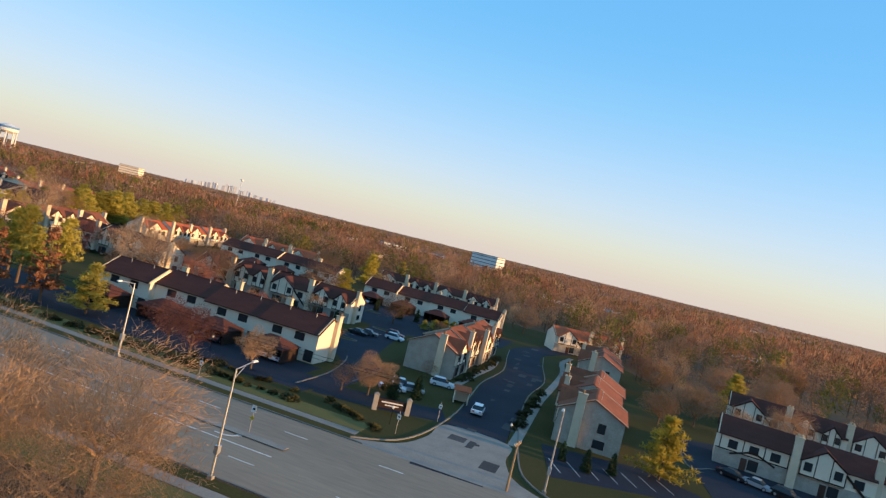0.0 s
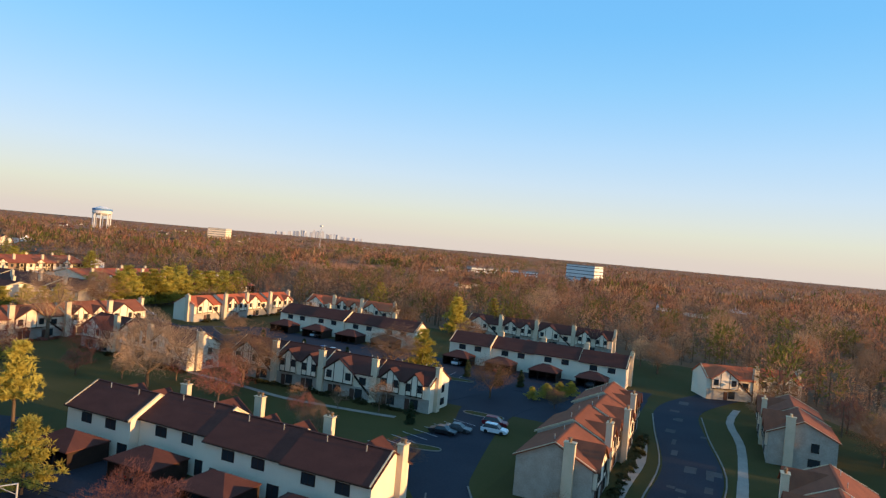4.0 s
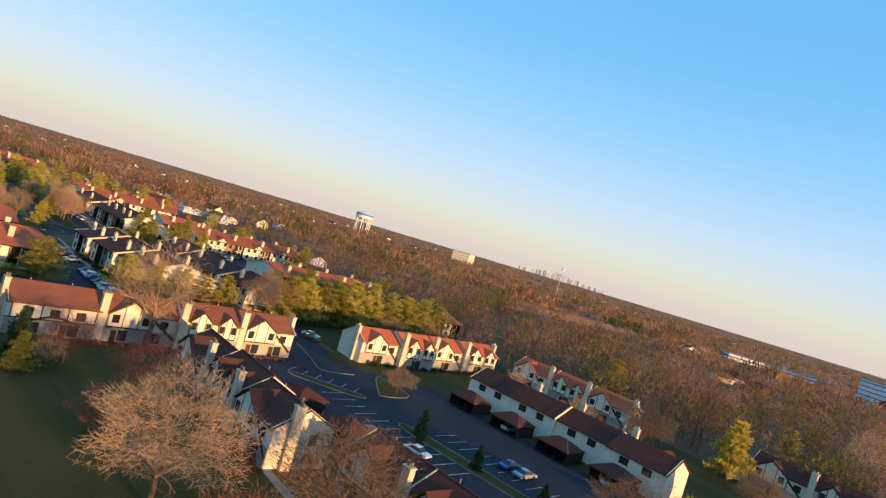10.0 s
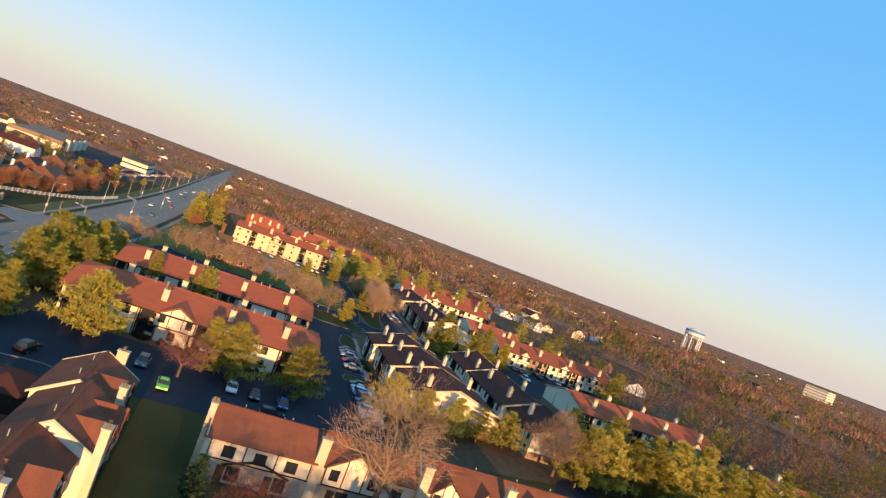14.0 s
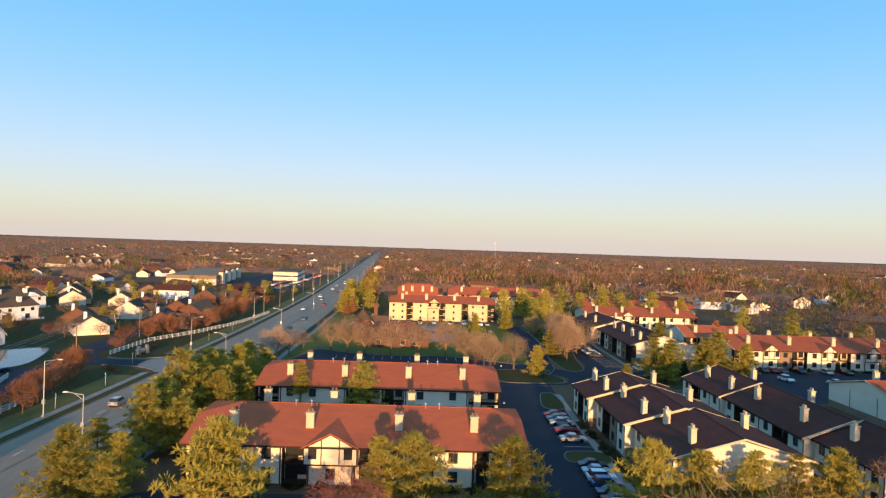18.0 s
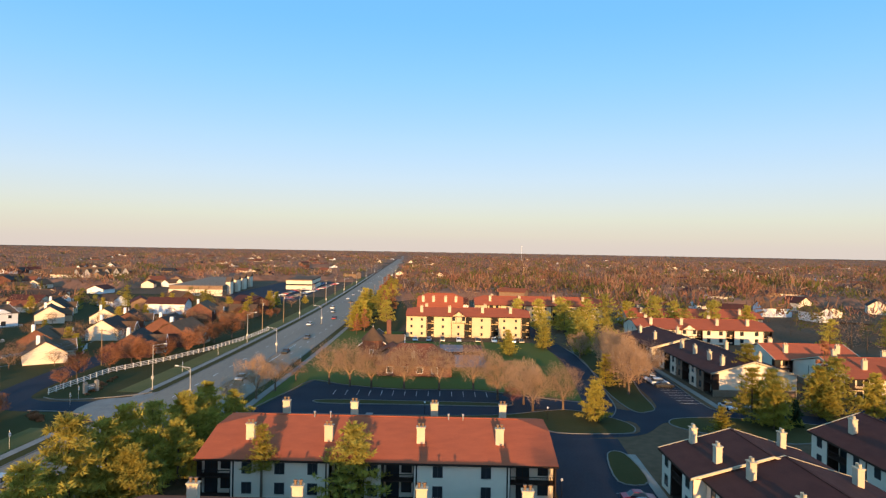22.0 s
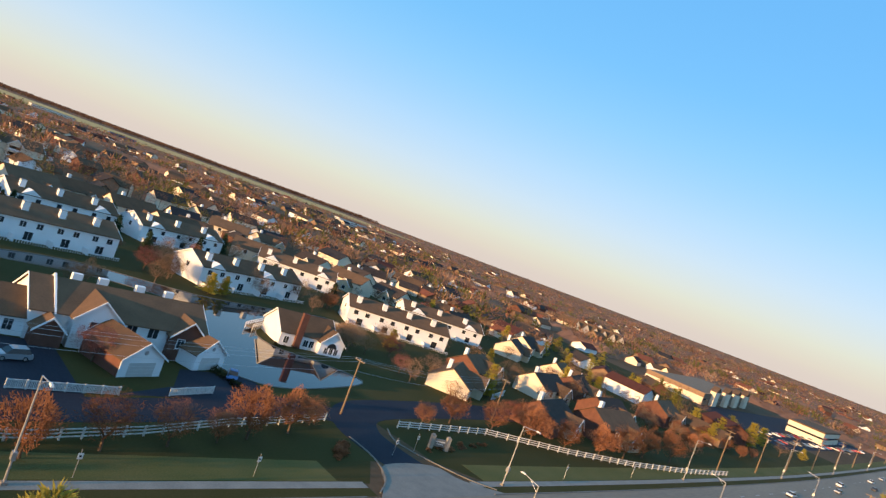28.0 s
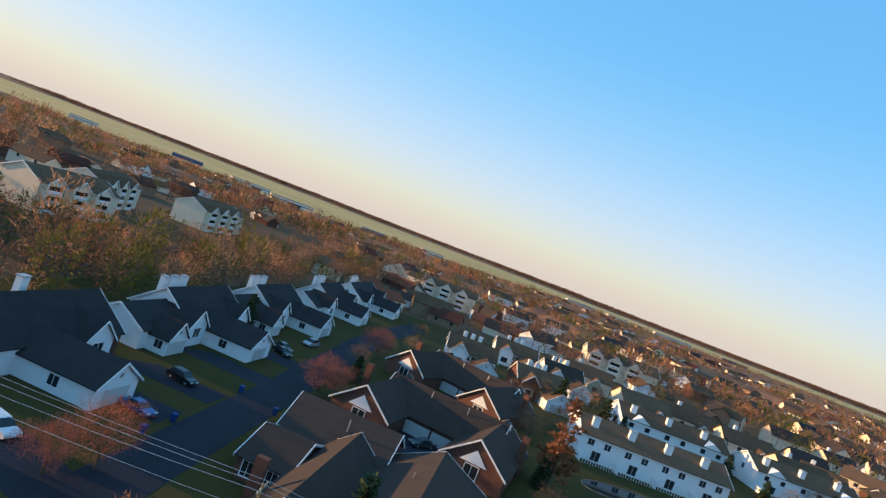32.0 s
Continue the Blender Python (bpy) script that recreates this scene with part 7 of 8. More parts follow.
# smaller houses to the west and south-west
BUNGALOWS = """-351 10 215 s;-375 -6 200 b;-398 4 190 w;-365 30 195 b;-425 -2 200 b;-410 20 185 b;-440 -44 210 w;-444 -22 200 s;-388 34 180 b;-316 -144 190 w;-377 -214 200 s;-370 -170 150 w;-328 -128 195 w
-358 -118 150 w;-401 -140 100 w;-400 -108 110 w;-428 -140 95 s;-422 -104 100 w;-484 -164 120 s;-491 -148 150 w;-456 -100 140 w;-440 -78 190 b;-470 -60 200 w;-460 14 190 b;-298 -150 190 w;-280 -140 200 s;-345 -150 170 w;-396 -180 190 s;-262 -160 185 w"""
for row in BUNGALOWS.replace("\n", ";").split(";"):
    hx, hy, ha, hw = row.split()
    hx, hy, ha = float(hx), float(hy), float(ha)
    hs = thing("house", pose(hx, hy, 0, 0, 0, ha), "small gabled house with white trim and a tan-brown roof", "house", "bungalows")
    big = (int(hx) * 7 + int(hy) * 3) % 3
    gabled(hs, -7 - big, 7 + big, -5.4, 5.4, 2.8 + 0.9 * big, 3.4, dict(s="stucco", w="stucco", b="brick")[hw], ("rooft", "roofg", "rooft")[big], True, ends=(0, 0))
    gabled(hs, 0, 6, -8, 0, 2.8, 2.6, "verge_board", "rooft", False, ends=(1, 0))
    window(hs, 3, -8, 0.9, 1.8, 1.5, 0, trim="white")
    window(hs, -3.5, -5.4, 0.9 + 0.9 * big, 1.5, 1.4, 0, trim="white")
    part("chimney", Geo().box(-4, -2.8, 1.2, 2.1, 3.5, 7.6 + 0.9 * big), "white", hs)

# clubhouse with a brick turret beside the apartments' car park
tc = thing("turret_clubhouse", pose(-366.0, 103.0, 0), "brick clubhouse with a round turret under a conical brown roof", "clubhouse")
g, r = Geo(), Geo()
g.tube((0, 0, -0.2), (0, 0, 5.8), 3.1, 3.1, 14)
r.tube((0, 0, 5.75), (0, 0, 9.6), 3.7, 0.1, 14)
part("turret_wall", g, "brick", tc)
part("turret_roof", r, "rooft", tc)
part("finial", Geo().tube((0, 0, 9.5), (0, 0, 10.3), 0.12, 0.06), "metal", tc)
part("hall_wall", Geo().box(11.5, 27.5, 4.5, 24.5, -0.2, 3.2), "brick", tc)
for name, q in (("hall_roof", [(28.3, 3.7, 3.0), (28.3, 25.3, 3.0), (19.5, 19, 7.7), (19.5, 10, 7.7)]), ("hall_roof", [(10.7, 25.3, 3.0), (10.7, 3.7, 3.0), (19.5, 10, 7.7), (19.5, 19, 7.7)]), ("hall_hip", [(10.7, 3.7, 3.0), (28.3, 3.7, 3.0), (19.5, 10, 7.7)]), ("hall_hip", [(28.3, 25.3, 3.0), (10.7, 25.3, 3.0), (19.5, 19, 7.7)])):
    part(name, Geo().slab(q, 0.16), "roofm", tc)
part("roof_vent", Geo().box(24.6, 25.6, 13.6, 14.6, 4.2, 6.2), "verge_board", tc)
for yy in (8, 12, 16, 20):
    window(tc, 27.5, yy, 0.9, 1.5, 1.6, 90, trim="white")
part("link_wall", Geo().box(2, 12, 2, 10, -0.2, 3.0), "brick", tc)
part("link_roof", Geo().slab([(1.6, 1.4, 3.0), (12, 1.4, 3.0), (12, 6, 5.4), (1.6, 6, 5.4)], 0.15).slab([(1.6, 6, 5.4), (12, 6, 5.4), (12, 10.6, 3.0), (1.6, 10.6, 3.0)], 0.15), "roofm", tc)
gabled(tc, -16, -2, -4.5, 4.5, 3.6, 3.4, "brick", "rooft", True)
gabled(tc, -11, -5, 2, 9, 3.4, 2.8, "brick", "rooft", False, ends=(0, 1))
part("chimney", Geo().box(-14, -12.6, 3.0, 4.4, 4.5, 10.4), "brick", tc)
for k in range(3):
    window(tc, 3.1, -1.8 + 1.8 * k, 1.2, 1.0, 1.8, 90, trim="white") if k == 1 else None
for xx in (-13, -9, -5):
    window(tc, xx, -4.5, 1.0, 1.4, 1.5, 0, trim="white")


# ---- street furniture ----
def street_lamp(x, y, ang, h=10.4, arm=2.6, label="tall galvanised street lamp with a curved arm"):
    s = thing("street_lamp", pose(x, y, 0, 0, 0, ang), label, "street lamp", "street lamps")
    part("pole", Geo().tube((0, 0, 0), (0, 0, h), 0.13, 0.075, 8), "metal", s)
    part("arm", Geo().tube((0, 0, h - 0.05), (arm, 0, h + 0.35), 0.05, 0.045).tube((0, 0, h - 0.9), (arm * 0.55, 0, h + 0.1), 0.03, 0.03), "metal", s)
    part("lamp_head", Geo().solid([(arm - 0.1, -0.14, h + 0.28), (arm + 0.75, -0.16, h + 0.28), (arm + 0.75, 0.16, h + 0.28), (arm - 0.1, 0.14, h + 0.28)],
                                  [(arm - 0.05, -0.08, h + 0.46), (arm + 0.6, -0.1, h + 0.46), (arm + 0.6, 0.1, h + 0.46), (arm - 0.05, 0.08, h + 0.46)]), "paint", s)
    part("base", Geo().box(-0.25, 0.25, -0.25, 0.25, 0, 0.35), "concrete", s)
    part("sign_box", Geo().box(-0.28, 0.28, -0.2, 0.2, 2.4, 3.2), "metal", s)
    return s


def utility_pole(x, y, ang, h=11.6, arms=1):
    s = thing("utility_pole", pose(x, y, 0, 0, 0, ang), "weathered wooden utility pole with a crossarm", "utility pole", "utility poles")
    part("pole", Geo().tube((0, 0, 0), (0, 0, h), 0.17, 0.11, 8), "pole", s)
    for i in range(arms):
        part("crossarm", Geo().box(-1.2, 1.2, -0.08, 0.08, h - 0.5 - i * 1.1, h - 0.36 - i * 1.1), "pole", s)
    for xx in (-1.1, -0.45, 0.45, 1.1) if x > -400 else ():
        part("insulator", Geo().tube((xx, 0, h - 0.36), (xx, 0, h - 0.16), 0.05, 0.04), "paint", s)
    part("transformer", Geo().tube((0.32, 0, h - 2.6), (0.32, 0, h - 1.7), 0.22, 0.22, 9), "metal", s) if arms > 1 else None
    return s


street_lamp(-62.0, 73.6, -90)
street_lamp(-30.0, 51.0, 90)
street_lamp(-2.0, 77.0, -90)
street_lamp(-317.0, 57.4, 90)
street_lamp(-246.0, 56.0, 90)
street_lamp(-391.4, 56.0, 90)
street_lamp(-180.0, 54.0, 90)
for x in (-232, -304, -372, -450):
    street_lamp(x, road_y(x) + 0.9, -90, 7.8, 2.6, "median street lamp with a long arm")
for x in (-470, -550, -640, -740, -860, -1000):
    street_lamp(x, road_y(x) - 13, 90)
    street_lamp(x - 40, road_y(x - 40) + 13, -90)
POLES = [(-150, 45), (-220.3, 40.8), (-300, 33.0), (-345, 30)]
for x, y in POLES:
    utility_pole(x, y, 95, 10.2)
for x in (-420, -455, -490, -530, -575, -620, -680, -740, -810, -900, -1000, -1120, -1260, -1420):
    utility_pole(x, road_y(x) - 17, 90, 13.0, 2)
for x in (-440, -475, -515, -560, -610, -665, -725, -790, -860, -940, -1040, -1160, -1300):
    utility_pole(x, road_y(x) + 15, 90, 11.0, 1)
utility_pole(-6.0, 73.6, 80, 6.0)
g = Geo()
for k, drop in ((-1.1, 0.0), (-0.2, 0.0), (1.1, 0.0), (0.0, 2.1)):
    for (xa, ya), (xb, yb) in zip(POLES, POLES[1:]):
        last = None
        for i in range(11):
            t = i / 10
            p = (xa + (xb - xa) * t, ya + (yb - ya) * t + k, 10.05 - drop - (1.3 + 0.2 * k) * 4 * t * (1 - t))
            if last:
                g.tube(last, p, 0.018, 0.018, 3)
            last = p
single("power_line", g, "metal", "sagging overhead power lines between wooden poles", "power line")
g = Geo()
for k in (0, 0.4):
    for xa in range(-24, -200, -40):
        last = None
        for i in range(9):
            t = i / 8
            p = (xa - 40 * t, 78.5 + k, 7.2 + k - 0.5 * 4 * t * (1 - t))
            if last:
                g.tube(last, p, 0.025, 0.025, 3)
            last = p
single("power_line", g, "dark", "dark telephone cables beside the road", "power line")


def sign_post(x, y, ang, label, panels):
    s = thing("road_sign", pose(x, y, 0, 0, 0, ang), label, "road sign", "road signs")
    part("post", Geo().tube((0, 0, 0), (0, 0, 3.0), 0.04, 0.04), "metal", s)
    for z, w, h, m, diamond in panels:
        gg = Geo()
        if diamond:
            ring = [(0, z - h), (w, z), (0, z + h), (-w, z)]
        else:
            ring = [(-w, z - h), (w, z - h), (w, z + h), (-w, z + h)]
        gg.prism_y(-0.07, -0.045, ring)
        p = part("panel", gg, m, s)
        if not diamond:
            part("symbol_bar", Geo().box(-w * 0.5, w * 0.5, -0.08, -0.07, z - h * 0.3, z + h * 0.3), "dark", p)
    return s


sign_post(-34.5, 64.2, 0, "white sign over a yellow diamond on the median", [(2.75, 0.3, 0.38, "paint", False), (1.7, 0.32, 0.32, "yellow", True)])
for x, y in ((-50, 75.4), (-22.5, 80.5), (-252, 54.8), (-272, 54.6), (-300, 48), (-306.5, 46), (-338, 55.6), (-366, 55), (-352, 84), (-20, 92)):
    sign_post(x, y, 0 if y > 60 else 180, "small white roadside sign on a post", [(2.3, 0.25, 0.32, "paint", False)])
for x, y, w in ((-26.5, 89.0, 4.2), (-313.2, 45.0, 2.4)):
    s = thing("entrance_sign", pose(x, y, 0, 0, 0, 25 if x > -100 else 160), "stone estate entrance sign with a dark panel", "sign")
    part("panel", Geo().box(-w / 2, w / 2, -0.15, 0.15, 0.5, 1.8), "timber" if x > -100 else "concrete", s)
    for k in (-1, 1):
        part("pier", Geo().box(k * (w / 2 + 0.35) - 0.35, k * (w / 2 + 0.35) + 0.35, -0.35, 0.35, 0, 2.3), "stone", s)
        part("pier_cap", Geo().solid([(k * (w / 2 + 0.35) - 0.42, -0.42, 2.3), (k * (w / 2 + 0.35) + 0.42, -0.42, 2.3), (k * (w / 2 + 0.35) + 0.42, 0.42, 2.3), (k * (w / 2 + 0.35) - 0.42, 0.42, 2.3)],
                                     [(k * (w / 2 + 0.35) - 0.1, -0.1, 2.6), (k * (w / 2 + 0.35) + 0.1, -0.1, 2.6), (k * (w / 2 + 0.35) + 0.1, 0.1, 2.6), (k * (w / 2 + 0.35) - 0.1, 0.1, 2.6)]), "concrete", s)
    part("lettering_bar", Geo().box(-w * 0.38, w * 0.38, -0.17, -0.15, 1.3, 1.5).box(-w * 0.25, w * 0.25, -0.17, -0.15, 0.9, 1.05), "paint", s)
hut = thing("mailbox_kiosk", pose(-20.5, 107.5, 0, 0, 0, 15), "small pale kiosk with a pitched roof beside the drive", "kiosk")
part("wall", Geo().box(-1.2, 1.2, 1.1, 1.25, 0, 2.3).box(-1.25, -1.1, -1, 1.2, 0, 2.3).box(1.1, 1.25, -1, 1.2, 0, 2.3), "stucco", hut)
for q in ([(-1.5, -1.3, 2.3), (1.5, -1.3, 2.3), (1.5, 0.1, 2.95), (-1.5, 0.1, 2.95)], [(-1.5, 0.1, 2.95), (1.5, 0.1, 2.95), (1.5, 1.5, 2.3), (-1.5, 1.5, 2.3)]):
    part("roof", Geo().slab(q, 0.1), "roof", hut)
for x, y in ((-24.5, 83.5), (-9.5, 94), (-59, 90.2), (-256.5, 143), (-297.5, 147), (-300, 122)):
    s = thing("garden_lamp", pose(x, y, 0), "small post lamp with a white globe", "lamp", "post lamps")
    part("post", Geo().tube((0, 0, 0), (0, 0, 2.2), 0.05, 0.04), "dark", s)
    part("globe", Geo().tube((0, 0, 2.2), (0, 0, 2.35), 0.1, 0.2, 8).tube((0, 0, 2.35), (0, 0, 2.6), 0.2, 0.1, 8), "paint", s)


# ---- vehicles ----
def car_meshes(kind):
    suv = kind.endswith("suv")
    L, W, H = (4.65, 1.86, 1.68) if suv else (4.75, 1.82, 1.44)
    z0 = 0.28
    belt = 0.98 if suv else 0.86
    x0, x1 = -L / 2, L / 2
    low = [(x0 + 0.05, z0 + 0.12), (x0 + 0.3, z0), (x1 - 0.3, z0), (x1, z0 + 0.15), (x1 - 0.02, 0.62), (x1 - 0.25, belt - 0.12), (x1 - 1.15, belt), (x0 + (0.15 if suv else 0.75), belt + 0.04), (x0 + 0.04, belt - 0.08), (x0, 0.6)]
    body = Geo()
    inset = [(x, y) for x, y in low]
    body.solid([(x, -W / 2, z) for x, z in low], [(x, W / 2, z) for x, z in low])
    rf = [(x0 + (0.25 if suv else 0.85), belt + 0.02), (x1 - 1.2, belt), (x1 - 1.95, H - 0.05), (x0 + (0.7 if suv else 1.55), H - 0.02)]
    cab = Geo().solid([(x, (W / 2 - (0.05 if i < 2 else 0.24)) * -1, z) for i, (x, z) in enumerate(rf)], [(x, (W / 2 - (0.05 if i < 2 else 0.24)), z) for i, (x, z) in enumerate(rf)])
    top = Geo().solid([(rf[3][0] - 0.05, -W / 2 + 0.23, H - 0.04), (rf[2][0] + 0.05, -W / 2 + 0.23, H - 0.07), (rf[2][0] + 0.05, W / 2 - 0.23, H - 0.07), (rf[3][0] - 0.05, W / 2 - 0.23, H - 0.04)],
                      [(rf[3][0] + 0.1, -W / 2 + 0.3, H + 0.03), (rf[2][0] - 0.15, -W / 2 + 0.3, H + 0.01), (rf[2][0] - 0.15, W / 2 - 0.3, H + 0.01), (rf[3][0] + 0.1, W / 2 - 0.3, H + 0.03)])
    wheel = Geo().tube((0, -0.11, 0), (0, 0.11, 0), 0.34, 0.34, 14)
    rim = Geo().tube((0, -0.125, 0), (0, -0.10, 0), 0.21, 0.22, 10).tube((0, 0.10, 0), (0, 0.125, 0), 0.22, 0.21, 10)
    fl = Geo().box(x1 - 0.12, x1 - 0.015, -0.25, 0.25, 0.62, 0.76)
    tl = Geo().box(x0 - 0.02, x0 + 0.09, -0.22, 0.22, 0.66, 0.86)
    return dict(body=body, cabin=cab, top=top, wheel=wheel, rim=rim, head=fl, tail=tl, L=L, W=W)


M["tail_red"] = mat("tail_lamp", (0.3, 0.01, 0.01), (0.22, 0.01, 0.01), 5, 0.3, vary=0)
CARS = {}


def car(x, y, ang, colour="silver", kind="sedan"):
    key = (colour, kind)
    names = dict(sedan="saloon car", suv="sport utility car", far="saloon car", plain_sedan="saloon car", plain_suv="sport utility car", far_suv="sport utility car")
    if key in CARS:
        return copy_thing(CARS[key], pose(x, y, 0.03, 0, 0, ang))
    d = car_meshes(kind)
    c = thing("parked_car", pose(x, y, 0.03, 0, 0, ang), f"{colour} parked {names[kind]} on asphalt", "car", "parked cars")
    paint = "car_" + colour
    b = part("body", d["body"], paint, c)
    part("roof_panel", d["top"], paint, c)
    part("cabin_glass", d["cabin"], "glass", c)
    wm, rm = d["wheel"].mesh("wheel", M["tyre"]), d["rim"].mesh("rim", M["metal"])
    for sx in (-1.4, 1.38) if not kind.startswith("far") else ():
        for sy in (-1, 1):
            w = part("wheel", wm, None, c, m=pose(sx, sy * (d["W"] / 2 - 0.1), 0.34))
            if kind in ("sedan", "suv"):
                part("rim", rm, None, w)
    hm, tm = d["head"].mesh("headlight", M["paint"]), d["tail"].mesh("tail_light", M["tail_red"])
    for sy in (-0.6, 0.6) if kind in ("sedan", "suv") else ():
        part("headlight", hm, None, c, m=pose(0, sy, 0))
        part("tail_light", tm, None, c, m=pose(0, sy, 0))
    CARS[key] = c
    return c


for row in """-16.5 104 95 white suv;-48 148 5 white suv;-49.5 152.5 8 red suv;-55 141.5 5 black sedan;-53.5 144.5 8 grey sedan;-31 101.5 20 white sedan;-30.5 104.8 20 white suv;-28.6 104.2 20 silver sedan
-53 98 90 white suv;-65.5 98 90 silver sedan;-62.3 97.5 90 grey sedan;-77.5 99 90 black sedan;-50.2 97.5 90 white sedan
-112.5 190 90 blue sedan;-109.3 190 90 silver sedan;-82 181.4 4 white suv;-78.5 184 3 black sedan;-93 166.5 92 black sedan;-90 166.4 90 white suv;-86.8 166 90 blue sedan;-100 167.5 90 red sedan;-126 170 90 red suv;-119 174 10 white sedan;-128 209 90 white suv;-104 209 90 silver suv;-78 203 90 white suv;-66 203 90 red sedan;-42 203 90 black suv;-15 232 30 blue sedan
-184.5 195.5 30 black sedan;-188 197.5 30 white sedan;-192.4 116.7 5 green sedan;-192 97 170 black suv;-200 127 0 white sedan;-199.5 131 0 black sedan;-200 112 0 grey suv;-199 136 0 blue sedan;-192 134 100 black suv;-216 196 30 white suv;-210 261 20 silver suv;-206 265 10 blue sedan
-255.5 153.4 90 red sedan;-252.7 153.4 90 grey sedan;-250 153.5 90 silver sedan;-244.6 153.4 90 red sedan;-239.4 153.4 90 silver sedan;-225.5 153.4 90 black sedan;-222.7 153.4 90 silver sedan;-219.9 153.4 90 white suv;-217.2 153.4 90 blue suv;-214.2 153.4 90 grey sedan;-211.4 153.4 90 red sedan;-208.6 153.4 90 white suv;-205.8 153.4 90 white sedan;-203 153.4 90 silver suv
-310 188.5 10 white sedan;-331 181.4 90 black sedan;-334 181.2 90 white suv;-336.8 181.2 90 silver sedan;-339.5 181.2 90 white sedan;-345 181 90 grey suv;-347.8 181 90 black sedan;-353 180.8 90 blue sedan;-355.8 180.8 90 white suv;-358.6 180.6 90 silver sedan;-364 180.4 90 white sedan;-367 180.4 90 grey sedan;-372 180 90 white sedan
-312.5 226 0 black sedan;-312.5 229 0 red sedan;-312.5 231.6 0 grey sedan;-312.5 237 0 black suv;-300 226 10 white suv;-297 238 8 white sedan;-294 243 8 white suv;-312.5 245 0 silver sedan;-312.5 251 0 black sedan
-291.6 102.3 5 blue sedan;-291.8 107 0 grey sedan;-291.8 111.5 0 black suv;-289.6 120 10 white suv;-291.8 125.5 0 black sedan;-291.8 133.5 0 black sedan;-291.8 139.4 0 red sedan
-405 114 0 white sedan;-405 119 0 silver sedan;-405 124 0 grey suv;-405 130 0 white sedan;-405 137 0 black sedan;-405 143 0 white suv;-405 150 0 silver sedan;-405 153 0 black sedan
-251.4 24 10 silver suv;-284.5 21.5 60 blue sedan;-194.7 16.2 170 blue sedan;-191.4 1.3 170 black suv;-191 33 165 white suv;-192 -34 150 black sedan;-190.5 -37.5 150 grey sedan;-226 -16 45 grey sedan;-228 -52 40 black sedan;-192 -50 80 silver suv
-256 65 180 silver suv;-372 74.5 0 black sedan;-405 74 0 grey sedan;-330 74 0 silver sedan;-445 66 180 white sedan;-470 72 0 red sedan;-500 66 180 silver sedan;-520 62 180 white suv;-560 66 0 black sedan;-585 60 180 white sedan;-620 58 180 silver sedan;-650 60 0 white suv;-690 54 180 grey sedan;-26 115 12 white suv
24.5 114 -30 black sedan;28 112.6 -30 silver sedan;32 111 -30 black suv;37 108.5 -30 grey sedan""".replace("\n", ";").split(";"):
    x, y, a, colour, kind = row.split()
    if float(x) < -400:
        kind = "far" if kind == "sedan" else "far_suv"
    elif float(y) > 140 or float(x) < -262:
        kind = "plain_" + kind
    car(float(x), float(y), float(a), colour, kind)
for x, y in ((-198.8, 20.9), (-198.8, 14.7), (-198.2, -4.5), (-205.4, -1.7)):
    s = thing("wheelie_bin", pose(x, y, 0.03), "dark blue plastic wheelie bin", "bin", "bins")
    part("body", Geo().solid([(-0.25, -0.28, 0), (0.25, -0.28, 0), (0.25, 0.28, 0), (-0.25, 0.28, 0)], [(-0.31, -0.36, 1.0), (0.31, -0.36, 1.0), (0.31, 0.36, 1.0), (-0.31, 0.36, 1.0)]), "plastic", s)
    part("lid", Geo().box(-0.33, 0.33, -0.4, 0.38, 1.0, 1.08), "plastic", s)


# ---- distance ----
def clump_mesh(name, places, mat_name, rng, n, tall, wide, blade, thin):
    """Many crowns as one mesh of thin upright slivers; places: (x, y, size)."""
    k = len(places)
    P = np.array(places)
    rs = np.random.RandomState(rng)
    c = np.repeat(P, n, axis=0)
    m = len(c)
    u = rs.normal(size=(m, 3))
    u /= np.linalg.norm(u, axis=1)[:, None]
    rr = rs.uniform(0.3, 1.0, m) ** 0.5
    s = c[:, 2]
    bump = 1 + 0.3 * np.sin(3 * u[:, 0] + c[:, 0]) * np.cos(4 * u[:, 1] + c[:, 1])
    base = np.stack([c[:, 0] + u[:, 0] * rr * wide * s * bump, c[:, 1] + u[:, 1] * rr * wide * s * bump, s * tall * (0.56 + 0.42 * u[:, 2] * rr * bump)], 1)
    base[:, 2] = np.maximum(base[:, 2], 0.3)
    d = u * 0.7 + rs.normal(size=(m, 3)) * 0.45 + [0, 0, 0.45]
    d /= np.linalg.norm(d, axis=1)[:, None]
    side = np.cross(d, rs.normal(size=(m, 3)))
    side /= np.linalg.norm(side, axis=1)[:, None]
    L = (blade * s * rs.uniform(0.6, 1.4, m))[:, None]
    w = L * thin
    v = np.stack([base - side * w, base + side * w, base + d * L], 1).reshape(-1, 3)
    me = bpy.data.meshes.new(name)
    me.vertices.add(len(v))
    me.vertices.foreach_set("co", v.astype(np.float32).ravel())
    me.loops.add(len(v))
    me.loops.foreach_set("vertex_index", np.arange(len(v), dtype=np.int32))
    me.polygons.add(m)
    me.polygons.foreach_set("loop_start", np.arange(0, len(v), 3, dtype=np.int32))
    me.materials.append(M[mat_name])
    me.update()
    me.validate()
    return me


